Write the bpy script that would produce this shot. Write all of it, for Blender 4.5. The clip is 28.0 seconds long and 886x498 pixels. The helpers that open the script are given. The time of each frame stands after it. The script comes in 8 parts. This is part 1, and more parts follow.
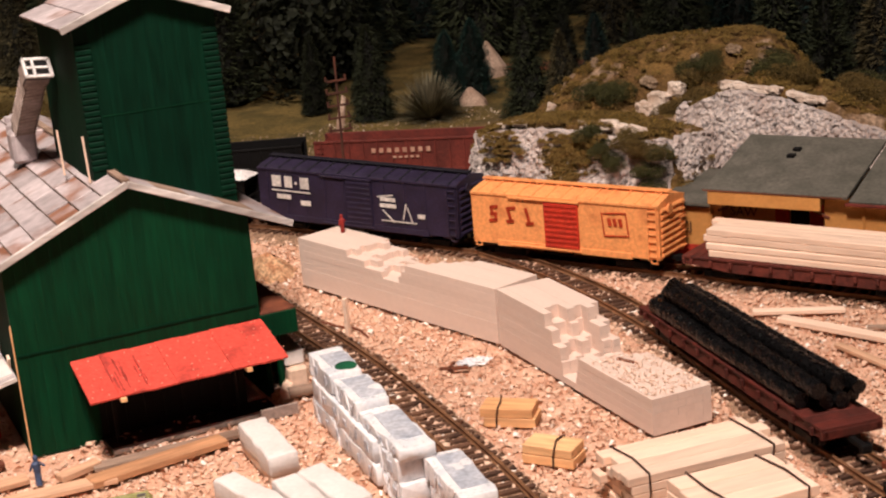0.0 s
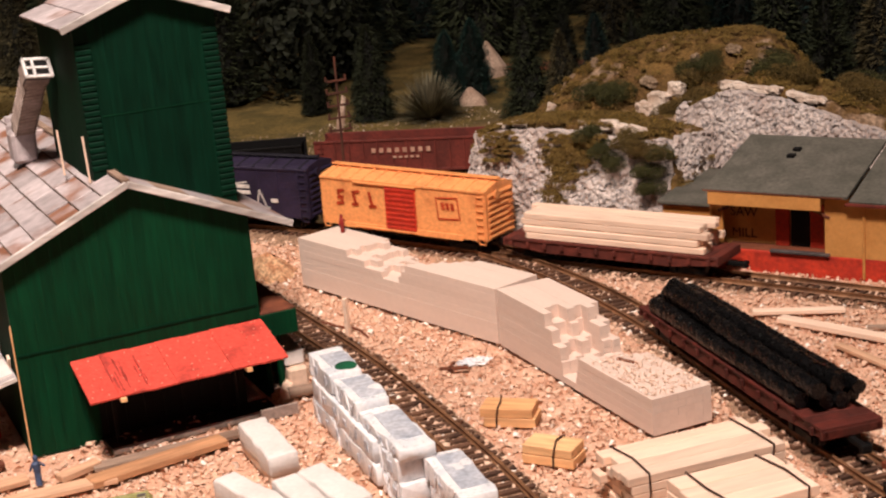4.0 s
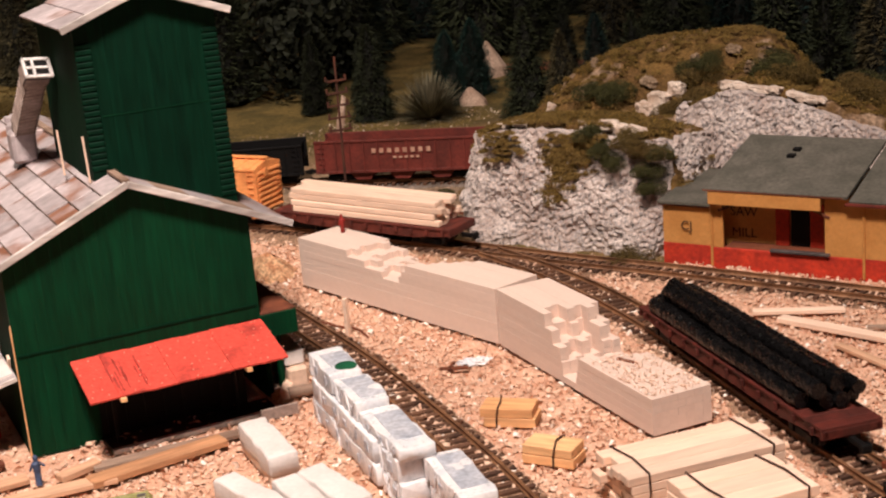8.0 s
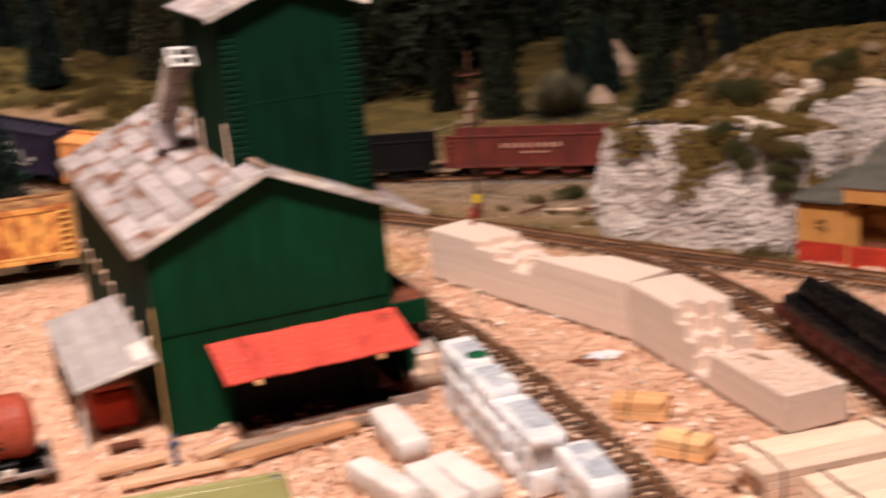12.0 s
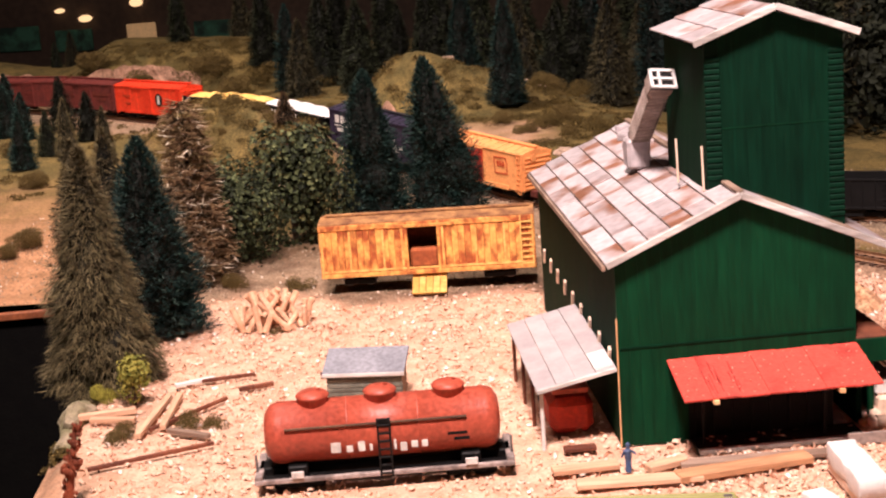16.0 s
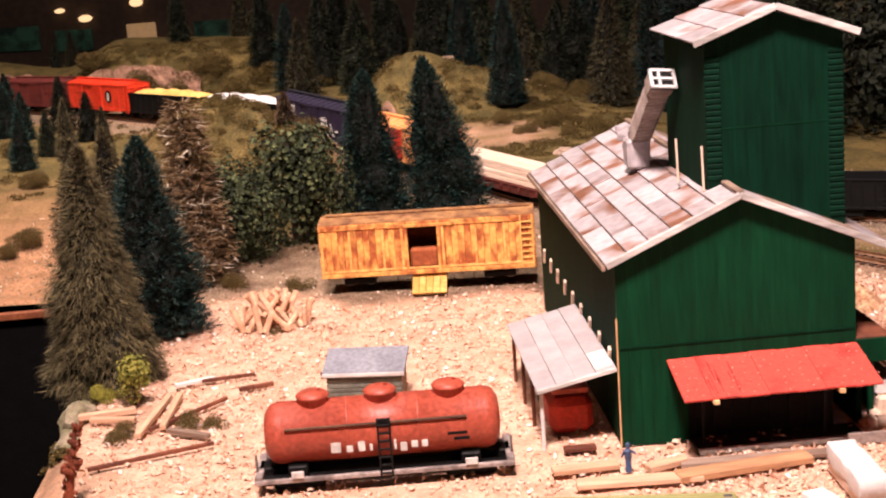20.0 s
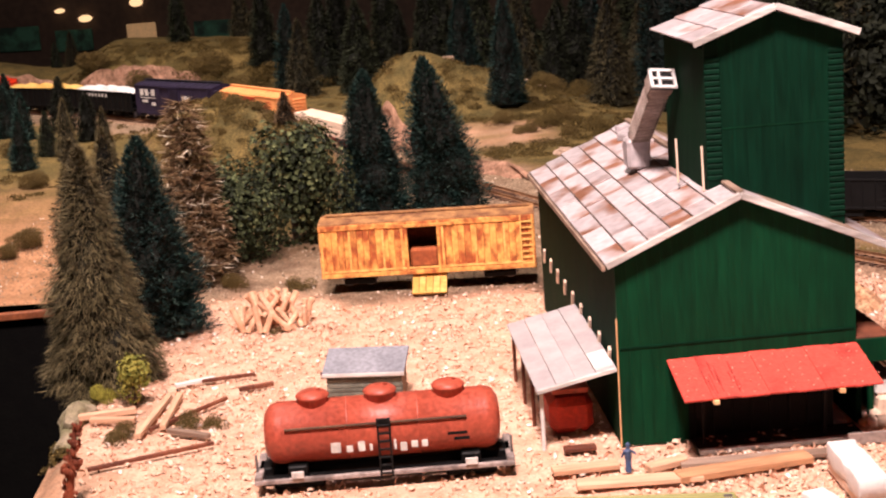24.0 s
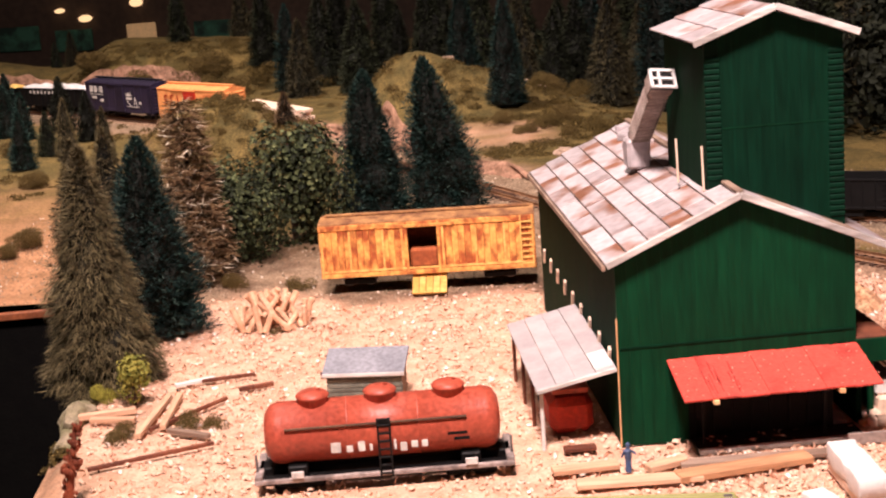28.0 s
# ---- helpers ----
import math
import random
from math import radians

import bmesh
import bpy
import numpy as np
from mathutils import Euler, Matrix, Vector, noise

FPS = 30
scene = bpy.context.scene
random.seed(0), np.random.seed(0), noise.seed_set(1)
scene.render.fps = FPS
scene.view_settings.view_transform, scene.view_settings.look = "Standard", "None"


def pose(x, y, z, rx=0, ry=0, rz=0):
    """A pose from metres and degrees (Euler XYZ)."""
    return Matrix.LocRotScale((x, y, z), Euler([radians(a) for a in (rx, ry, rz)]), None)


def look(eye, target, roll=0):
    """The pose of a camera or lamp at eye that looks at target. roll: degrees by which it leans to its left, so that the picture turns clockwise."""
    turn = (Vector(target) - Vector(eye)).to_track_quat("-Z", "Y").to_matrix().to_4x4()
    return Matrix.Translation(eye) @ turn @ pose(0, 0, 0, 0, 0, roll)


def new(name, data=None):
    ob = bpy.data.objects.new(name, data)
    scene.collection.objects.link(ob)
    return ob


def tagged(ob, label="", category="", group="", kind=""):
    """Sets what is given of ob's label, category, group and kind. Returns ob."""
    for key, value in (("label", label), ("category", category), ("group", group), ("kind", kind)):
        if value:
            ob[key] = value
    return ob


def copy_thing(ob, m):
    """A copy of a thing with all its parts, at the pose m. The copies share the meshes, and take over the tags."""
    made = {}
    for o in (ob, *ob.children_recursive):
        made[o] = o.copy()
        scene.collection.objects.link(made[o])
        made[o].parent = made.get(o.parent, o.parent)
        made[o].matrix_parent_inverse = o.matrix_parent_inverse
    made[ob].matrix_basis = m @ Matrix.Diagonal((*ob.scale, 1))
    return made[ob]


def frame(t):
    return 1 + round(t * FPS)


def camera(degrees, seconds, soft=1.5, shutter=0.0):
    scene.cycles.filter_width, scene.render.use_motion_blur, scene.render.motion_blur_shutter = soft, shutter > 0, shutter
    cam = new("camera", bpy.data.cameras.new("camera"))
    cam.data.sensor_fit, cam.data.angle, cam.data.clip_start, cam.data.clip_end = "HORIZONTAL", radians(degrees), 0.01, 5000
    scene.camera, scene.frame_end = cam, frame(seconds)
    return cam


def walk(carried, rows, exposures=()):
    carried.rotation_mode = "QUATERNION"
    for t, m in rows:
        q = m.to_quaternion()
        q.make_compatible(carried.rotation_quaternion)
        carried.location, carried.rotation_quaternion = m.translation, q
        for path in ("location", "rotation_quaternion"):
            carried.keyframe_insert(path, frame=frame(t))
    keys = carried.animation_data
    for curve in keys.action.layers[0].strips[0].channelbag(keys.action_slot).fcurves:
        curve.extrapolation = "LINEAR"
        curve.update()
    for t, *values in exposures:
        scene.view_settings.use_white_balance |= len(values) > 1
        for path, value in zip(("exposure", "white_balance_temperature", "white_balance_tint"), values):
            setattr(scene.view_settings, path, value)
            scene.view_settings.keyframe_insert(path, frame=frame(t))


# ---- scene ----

# camera: stands, pans to the left between 11.4 s and about 14.5 s, stands again
cam = camera(34.0, 28.0, soft=2.2, shutter=0.9)


def eye(t, x, y, z, yaw, pitch, roll):
    return (t, pose(x, y, z, 0, 0, yaw) @ pose(0, 0, 0, 90 + pitch, 0, 0) @ pose(0, 0, 0, 0, 0, roll))


walk(cam, [
    eye(0.0, -0.0916, -0.7019, 0.2807, -25.0, -15.81, -5.07),
    eye(11.3, -0.0916, -0.7019, 0.2807, -25.0, -15.81, -5.07),
    eye(11.5, -0.0918, -0.7019, 0.2806, -24.85, -15.80, -5.08),
    eye(12.0, -0.1001, -0.7033, 0.2774, -20.13, -15.36, -5.26),
    eye(12.5, -0.1130, -0.7105, 0.2823, -14.24, -15.10, -5.26),
    eye(13.0, -0.1247, -0.7158, 0.2788, -8.80, -12.64, -4.37),
    eye(13.5, -0.1271, -0.7209, 0.2780, -4.64, -12.26, -4.25),
    eye(14.2, -0.1290, -0.7160, 0.2770, -3.55, -12.65, -4.26),
    eye(15.5, -0.1296, -0.7137, 0.2765, -3.43, -12.75, -4.26),
    eye(28.0, -0.1296, -0.7137, 0.2765, -3.43, -12.75, -4.26),
], exposures=((0.0, -0.19, 6400, 6.0), (11.5, -0.19, 6400, 6.0), (13.0, 0.0, 6350, 12.0), (14.5, 0.35, 6300, 16.0), (28.0, 0.35, 6300, 16.0)))

# light: a dim room, one warm hooded lamp over the yard, an added fill
world = bpy.data.worlds.new("world")
world.use_nodes = True
world.node_tree.nodes["Background"].inputs[0].default_value = (1.0, 0.82, 0.68, 1)
world.node_tree.nodes["Background"].inputs[1].default_value = 0.056
scene.world = world


def area_lamp(name, eye_at, target, size, watts, colour, spread):
    d = bpy.data.lights.new(name, "AREA")
    d.shape, d.size, d.energy, d.color, d.spread = "DISK", size, watts, colour, radians(spread)
    ob = new(name, d)
    ob.matrix_world = look(eye_at, target)
    return ob


area_lamp("room_lamp", (-0.18, -0.60, 1.25), (0.06, 0.20, 0), 0.22, 19.4, (1.0, 0.805, 0.715), 125)
# unseen fill, added to brighten the far meadow, mound and knoll
area_lamp("side_lamp", (-0.55, 0.75, 1.50), (-0.30, 1.12, 0), 0.25, 9.0, (1.0, 0.84, 0.70), 95)


# ---- materials ----
def lin(r, g, b):
    return tuple(((c / 255 + 0.055) / 1.055) ** 2.4 if c > 10 else c / 255 / 12.92 for c in (r, g, b))


MATS = {}


def mat(name, col, col2=None, rough=0.65, scale=60, fine=420, bump=0.25, metal=0.0, var=0.25, stretch=(1, 1, 1), spec=0.4, lo=0.35, hi=0.65, rnd=0.0, emit=0.0):
    """Two colours mixed by a coarse noise, darkened a little by a fine one, with fine relief."""
    m = bpy.data.materials.new(name)
    m.use_nodes = True
    nt = m.node_tree
    N, Lk = nt.nodes, nt.links
    b = N["Principled BSDF"]
    co = N.new("ShaderNodeTexCoord")
    mp = N.new("ShaderNodeMapping")
    mp.inputs["Scale"].default_value = stretch
    Lk.new(co.outputs["Object"], mp.inputs["Vector"])
    oi = N.new("ShaderNodeObjectInfo")
    sh = N.new("ShaderNodeVectorMath")
    Lk.new(mp.outputs["Vector"], sh.inputs[0])
    Lk.new(oi.outputs["Random"], sh.inputs[1])
    n1 = N.new("ShaderNodeTexNoise")
    n1.inputs["Scale"].default_value, n1.inputs["Detail"].default_value = scale, 5
    Lk.new(sh.outputs[0], n1.inputs["Vector"])
    n2 = N.new("ShaderNodeTexNoise")
    n2.inputs["Scale"].default_value, n2.inputs["Detail"].default_value = fine, 4
    Lk.new(sh.outputs[0], n2.inputs["Vector"])
    rp = N.new("ShaderNodeMapRange")
    rp.inputs["From Min"].default_value, rp.inputs["From Max"].default_value = lo, hi
    Lk.new(n1.outputs["Fac"], rp.inputs["Value"])
    mx = N.new("ShaderNodeMix")
    mx.data_type = "RGBA"
    Lk.new(rp.outputs["Result"], mx.inputs["Factor"])
    c2 = col2 or tuple(c * 0.7 for c in col)
    mx.inputs["A"].default_value, mx.inputs["B"].default_value = (*col, 1), (*c2, 1)
    hs = N.new("ShaderNodeHueSaturation")
    r2 = N.new("ShaderNodeMapRange")
    r2.inputs["From Min"].default_value, r2.inputs["From Max"].default_value = 0.3, 0.7
    r2.inputs["To Min"].default_value, r2.inputs["To Max"].default_value = 1 - var, 1 + var
    Lk.new(n2.outputs["Fac"], r2.inputs["Value"])
    ad = N.new("ShaderNodeMath")
    ad.operation = "MULTIPLY_ADD"
    ad.inputs[1].default_value = rnd
    Lk.new(oi.outputs["Random"], ad.inputs[0])
    Lk.new(r2.outputs["Result"], ad.inputs[2])
    Lk.new(ad.outputs[0], hs.inputs["Value"])
    Lk.new(mx.outputs["Result"], hs.inputs["Color"])
    Lk.new(hs.outputs["Color"], b.inputs["Base Color"])
    rr = N.new("ShaderNodeMapRange")
    rr.inputs["To Min"].default_value, rr.inputs["To Max"].default_value = max(rough - 0.12, 0.02), min(rough + 0.12, 1)
    Lk.new(n2.outputs["Fac"], rr.inputs["Value"])
    Lk.new(rr.outputs["Result"], b.inputs["Roughness"])
    b.inputs["Metallic"].default_value = metal
    b.inputs["Specular IOR Level"].default_value = spec
    if bump:
        bp = N.new("ShaderNodeBump")
        bp.inputs["Strength"].default_value, bp.inputs["Distance"].default_value = bump, 0.0012
        Lk.new(n2.outputs["Fac"], bp.inputs["Height"])
        Lk.new(bp.outputs["Normal"], b.inputs["Normal"])
    if emit:
        b.inputs["Emission Color"].default_value = (*col, 1)
        b.inputs["Emission Strength"].default_value = emit
    MATS[name] = m
    return m


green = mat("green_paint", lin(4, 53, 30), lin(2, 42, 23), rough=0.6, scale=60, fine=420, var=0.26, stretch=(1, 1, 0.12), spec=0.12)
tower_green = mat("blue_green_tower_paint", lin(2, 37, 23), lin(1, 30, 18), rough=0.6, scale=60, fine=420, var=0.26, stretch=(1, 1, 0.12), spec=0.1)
# darker copy of the green: shade of the side and back walls, also trim
dark_green = mat("green_shade_and_trim", lin(4, 42, 24), lin(3, 34, 19), rough=0.8, stretch=(1, 1, 0.15), spec=0.08)
tin = mat("weathered_tin", lin(200, 188, 190), lin(146, 100, 78), rough=0.45, scale=26, fine=180, var=0.16, metal=0.1, lo=0.50, hi=0.64, rnd=-0.34)
fascia = mat("white_fascia", lin(215, 208, 204), lin(150, 142, 138), rough=0.6, scale=70, stretch=(0.2, 0.2, 1))
grey_roof = mat("grey_shed_roof", lin(172, 164, 164), lin(158, 148, 149), rough=0.6, var=0.08, rnd=0.14)
red_roof = mat("red_awning_paint", lin(206, 76, 64), lin(128, 46, 42), rough=0.55, scale=40, fine=500, var=0.22, lo=0.56, hi=0.76)
rawwood = mat("raw_pine", lin(226, 200, 180), lin(219, 189, 167), rough=0.7, scale=30, fine=300, var=0.12, stretch=(0.15, 1, 1), rnd=0.25)
paleboard = mat("pale_basswood", lin(221, 199, 186), lin(217, 194, 181), rough=0.85, scale=22, fine=420, var=0.03, bump=0.06, stretch=(0.6, 1, 1), rnd=0.03)
yellowwood = mat("yellow_pine", lin(226, 180, 132), lin(208, 154, 106), rough=0.7, scale=30, fine=300, stretch=(0.15, 1, 1), rnd=0.2)
greywood = mat("weathered_wood", lin(150, 128, 112), lin(110, 88, 74), rough=0.8, scale=40, stretch=(0.15, 1, 1), rnd=0.2)
brownwood = mat("brown_wood", lin(118, 66, 44), lin(84, 44, 30), rough=0.75, rnd=0.2)
sleeper = mat("dark_sleeper", lin(98, 68, 50), lin(62, 42, 32), rough=0.85, rnd=0.3)
rail_m = mat("rusty_rail", lin(146, 106, 76), lin(104, 72, 52), rough=0.5, metal=0.25)
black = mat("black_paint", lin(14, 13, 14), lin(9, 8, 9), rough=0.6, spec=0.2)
blacklog = mat("black_log", lin(17, 16, 17), lin(8, 8, 9), rough=0.28, scale=160, fine=620, bump=0.7, stretch=(0.5, 1, 1), var=0.4)
blue = mat("navy_paint", lin(44, 36, 60), lin(36, 29, 48), rough=0.5)
blueroof = mat("black_car_roof", lin(28, 26, 36), lin(22, 20, 30), rough=0.6)
orange = mat("orange_paint", lin(238, 160, 98), lin(196, 116, 68), rough=0.55, scale=70, var=0.15, lo=0.52, hi=0.78)
redpaint = mat("red_door_paint", lin(206, 62, 40), lin(170, 44, 32), rough=0.5)
redink = mat("red_lettering", lin(180, 60, 30), rough=0.6)
whiteink = mat("white_lettering", lin(220, 212, 206), rough=0.6, bump=0)
carred = mat("bright_red_paint", lin(226, 66, 36), lin(206, 54, 30), rough=0.45)
carbrown = mat("oxide_brown_paint", lin(112, 46, 40), lin(86, 36, 34), rough=0.6)
hopperred = mat("hopper_oxide_paint", lin(112, 46, 38), lin(88, 37, 31), rough=0.6)
deckbrown = mat("deck_brown", lin(104, 46, 36), lin(76, 34, 28), rough=0.7)
tankred = mat("tank_red_paint", lin(172, 78, 58), lin(150, 66, 50), rough=0.45, scale=30)
rustyellow = mat("rusty_yellow_paint", lin(238, 170, 90), lin(164, 86, 44), rough=0.7, scale=80, fine=340, var=0.34, lo=0.42, hi=0.60, stretch=(1, 1, 0.8))
steel = mat("grey_steel", lin(120, 112, 112), lin(90, 84, 84), rough=0.45, metal=0.5)
depotyellow = mat("ochre_wall_paint", lin(196, 140, 78), lin(184, 128, 68), rough=0.7, var=0.08)
depotred = mat("red_base_paint", lin(190, 56, 34), lin(160, 44, 30), rough=0.7)
depotroof = mat("grey_green_roof", lin(98, 94, 86), lin(82, 80, 72), rough=0.75)
wrap = mat("white_wrap", lin(228, 226, 228), lin(190, 198, 208), rough=0.3, scale=60, var=0.08, lo=0.5, hi=0.75)
wrapgreen = mat("green_print", lin(30, 92, 62), rough=0.5)
wrapblue = mat("blue_grey_print", lin(196, 198, 206), lin(160, 166, 178), rough=0.35, scale=90)
whiteblock = mat("white_block", lin(224, 218, 215), lin(216, 208, 204), rough=0.5, var=0.06)
string_m = mat("dark_string", lin(70, 46, 36), rough=0.9)
concrete = mat("pale_concrete", lin(170, 160, 154), lin(140, 130, 122), rough=0.8)
greymetal = mat("grey_chute_metal", lin(158, 142, 134), lin(120, 104, 96), rough=0.6, metal=0.0)
windowwhite = mat("white_window_frame", lin(226, 222, 220), rough=0.5)
olive = mat("olive_paint", lin(126, 128, 92), lin(108, 112, 80), rough=0.6)
rock = mat("pale_rock", lin(196, 170, 152), lin(158, 130, 112), rough=0.85, bump=0.6)
gold = mat("yellow_load", lin(232, 190, 110), lin(214, 160, 80), rough=0.9)
chalk = mat("white_load", lin(230, 224, 224), lin(206, 196, 196), rough=0.9)
yellowsign = mat("yellow_band", lin(236, 200, 40), rough=0.5)
rust = mat("rust", lin(130, 62, 36), lin(84, 40, 26), rough=0.85, scale=120)
figred = mat("figure_red", lin(150, 40, 34), rough=0.6)
figblue = mat("figure_blue", lin(70, 92, 130), lin(54, 60, 80), rough=0.6)


# ---- mesh building ----
class Geo:
    """Gathers vertices and faces of one mesh."""

    def __init__(self):
        self.v, self.f = [], []

    def add(self, vs, fs):
        k = len(self.v)
        self.v += [tuple(p) for p in vs]
        self.f += [tuple(i + k for i in q) for q in fs]
        return self

    def box(self, cx, cy, cz, sx, sy, sz, m=None, b=None):
        """A box with chamfered edges, by its centre and sizes."""
        b = min(sx, sy, sz) * 0.12 if b is None else b
        vs, fs, idx = [], [], {}
        h = (sx / 2, sy / 2, sz / 2)
        for i in (-1, 1):
            for j in (-1, 1):
                for k in (-1, 1):
                    for ax in range(3):
                        p = [i * (h[0] - b), j * (h[1] - b), k * (h[2] - b)]
                        p[ax] = (i, j, k)[ax] * h[ax]
                        idx[i, j, k, ax] = len(vs)
                        vs.append(Vector(p))
        for ax in range(3):
            o1, o2 = [a for a in range(3) if a != ax]
            for s in (-1, 1):
                def key(a, c, ax2):
                    q = [0, 0, 0]
                    q[ax], q[o1], q[o2] = s, a, c
                    return idx[(*q, ax2)]
                fs.append((key(-1, -1, ax), key(1, -1, ax), key(1, 1, ax), key(-1, 1, ax)))
        for ax in range(3):
            o1, o2 = [a for a in range(3) if a != ax]
            for a in (-1, 1):
                for c in (-1, 1):
                    def key2(s, ax2):
                        q = [0, 0, 0]
                        q[ax], q[o1], q[o2] = s, a, c
                        return idx[(*q, ax2)]
                    fs.append((key2(-1, o1), key2(1, o1), key2(1, o2), key2(-1, o2)))
        for i in (-1, 1):
            for j in (-1, 1):
                for k in (-1, 1):
                    fs.append(tuple(idx[i, j, k, ax] for ax in range(3)))
        t = Matrix.Translation((cx, cy, cz)) @ (m or Matrix())
        return self.add([t @ p for p in vs], fs)

    def rod(self, p0, p1, r0, r1=None, n=10, cap=True):
        """A straight round bar between two points."""
        p0, p1 = Vector(p0), Vector(p1)
        r1 = r0 if r1 is None else r1
        q = (p1 - p0).to_track_quat("Z", "Y").to_matrix()
        vs = []
        for p, r in ((p0, r0), (p1, r1)):
            vs += [p + q @ Vector((r * math.cos(2 * math.pi * k / n), r * math.sin(2 * math.pi * k / n), 0)) for k in range(n)]
        fs = [(k, (k + 1) % n, n + (k + 1) % n, n + k) for k in range(n)]
        if cap:
            fs += [tuple(range(n))[::-1], tuple(range(n, 2 * n))]
        return self.add(vs, fs)

    def lathe(self, prof, n=20, m=None):
        """Turns a profile of (radius, height) about the z axis."""
        m = m or Matrix()
        vs = [m @ Vector((r * math.cos(2 * math.pi * k / n), r * math.sin(2 * math.pi * k / n), z)) for r, z in prof for k in range(n)]
        fs = [(i * n + k, i * n + (k + 1) % n, (i + 1) * n + (k + 1) % n, (i + 1) * n + k) for i in range(len(prof) - 1) for k in range(n)]
        fs += [tuple(range(n))[::-1], tuple(range((len(prof) - 1) * n, len(prof) * n))]
        return self.add(vs, fs)

    def prism(self, poly, y0, y1, m=None):
        """A polygon in x and z, drawn out from y0 to y1."""
        m = m or Matrix()
        n = len(poly)
        vs = [m @ Vector((x, y, z)) for y in (y0, y1) for x, z in poly]
        fs = [tuple(range(n)), tuple(range(n, 2 * n))[::-1]] + [(k, n + k, n + (k + 1) % n, (k + 1) % n) for k in range(n)]
        return self.add(vs, fs)

    def tube(self, pts, r, n=6):
        for a, c in zip(pts, pts[1:]):
            self.rod(a, c, r, n=n)
        return self

    def mesh(self, name, material, smooth=False):
        me = bpy.data.meshes.new(name)
        me.from_pydata([tuple(p) for p in self.v], [], self.f)
        bm = bmesh.new()
        bm.from_mesh(me)
        bmesh.ops.recalc_face_normals(bm, faces=bm.faces)
        bm.to_mesh(me)
        bm.free()
        if smooth:
            me.polygons.foreach_set("use_smooth", [True] * len(me.polygons))
        me.materials.append(material)
        return me


def thing(name, m, label, category, group="", kind=""):
    ob = new(name)
    ob.empty_display_size = 0.01
    ob.matrix_world = m
    return tagged(ob, label, category, group, kind)


def part(name, geo, material, parent, label="", smooth=False, m=None, kind=""):
    me = geo.mesh(name, material, smooth) if isinstance(geo, Geo) else geo
    ob = new(name, me)
    ob.parent = parent
    if m is not None:
        ob.matrix_local = m
    return tagged(ob, label, kind=kind)


def single(name, geo, material, label, category, group="", kind="", m=None, smooth=False):
    ob = new(name, geo.mesh(name, material, smooth) if isinstance(geo, Geo) else geo)
    if m is not None:
        ob.matrix_world = m
    return tagged(ob, label, category, group, kind)


def B(*a, **k):
    return Geo().box(*a, **k)


def R(*a, **k):
    return Geo().rod(*a, **k)


# ---- the track's line ----
def spline(pts, n=40, rounds=60):
    pts = [np.array(p, float) for p in pts]
    out = []
    for i in range(len(pts) - 1):
        p0, p1, p2, p3 = pts[max(i - 1, 0)], pts[i], pts[i + 1], pts[min(i + 2, len(pts) - 1)]
        for k in range(n):
            t = k / n
            out.append(0.5 * (2 * p1 + (p2 - p0) * t + (2 * p0 - 5 * p1 + 4 * p2 - p3) * t * t + (3 * p1 - p0 - 3 * p2 + p3) * t ** 3))
    out.append(pts[-1])
    out = np.array(out)
    for _ in range(rounds):
        out[1:-1] = 0.25 * out[:-2] + 0.5 * out[1:-1] + 0.25 * out[2:]
    return out


class Line:
    def __init__(self, pts):
        self.d = spline(pts)
        self.s = np.concatenate([[0], np.cumsum(np.linalg.norm(np.diff(self.d, axis=0), axis=1))])
        self.length = float(self.s[-1])

    def at(self, s):
        return Vector([float(np.interp(s, self.s, self.d[:, k])) for k in range(3)])

    def car(self, s, half=0.05):
        """The pose of a car whose middle is at s, its x axis pointing along the way."""
        a, b = self.at(s + half), self.at(s - half)
        u = (a - b).normalized()
        w = Vector((-u.y, u.x, 0)).normalized()
        c = (a + b) / 2
        return Matrix((( u.x, w.x, u.cross(w).x, c.x), (u.y, w.y, u.cross(w).y, c.y), (u.z, w.z, u.cross(w).z, c.z), (0, 0, 0, 1)))


MAIN = Line([(0.62, -0.37, 0), (0.55, -0.23, 0), (0.483, -0.093, 0), (0.412, 0.043, 0), (0.379, 0.102, 0), (0.338, 0.183, 0), (0.262, 0.31, 0.004),
             (0.19, 0.405, 0.006), (0.13, 0.478, 0.008), (0.082, 0.54, 0.009), (0.043, 0.602, 0.012), (0.003, 0.668, 0.017), (-0.067, 0.772, 0.026),
             (-0.147, 0.916, 0.034), (-0.2177, 1.0454, 0.0392), (-0.2774, 1.1254, 0.0404), (-0.3432, 1.2007, 0.0407), (-0.4667, 1.3579, 0.0402),
             (-0.5313, 1.4342, 0.0400), (-0.607, 1.499, 0.0398), (-0.688, 1.557, 0.039), (-0.771, 1.612, 0.038), (-0.88, 1.685, 0.037), (-1.09, 1.825, 0.036)])
SIDING = Line([(0.345, 0.165, 0.0), (0.352, 0.10, 0.0), (0.353, 0.03, 0.0), (0.346, -0.05, 0), (0.330, -0.14, 0), (0.313, -0.24, 0), (0.303, -0.32, 0), (0.297, -0.42, 0)])
SPUR = Line([(0.180, 0.20, 0), (0.1825, 0.117, 0), (0.1845, 0.01, 0), (0.1805, -0.08, 0), (0.1755, -0.145, 0), (0.1690, -0.20, 0), (0.158, -0.28, 0), (0.142, -0.38, 0)])
BACK = Line([(0.0, 0.62, 0.0), (0.14, 0.555, 0), (0.305, 0.478, 0), (0.432, 0.383, 0), (0.52, 0.30, 0), (0.60, 0.20, 0), (0.66, 0.08, 0)])


# ---- ground ----
def sstep(a, b, x):
    t = min(max((x - a) / (b - a), 0), 1)
    return t * t * (3 - 2 * t)


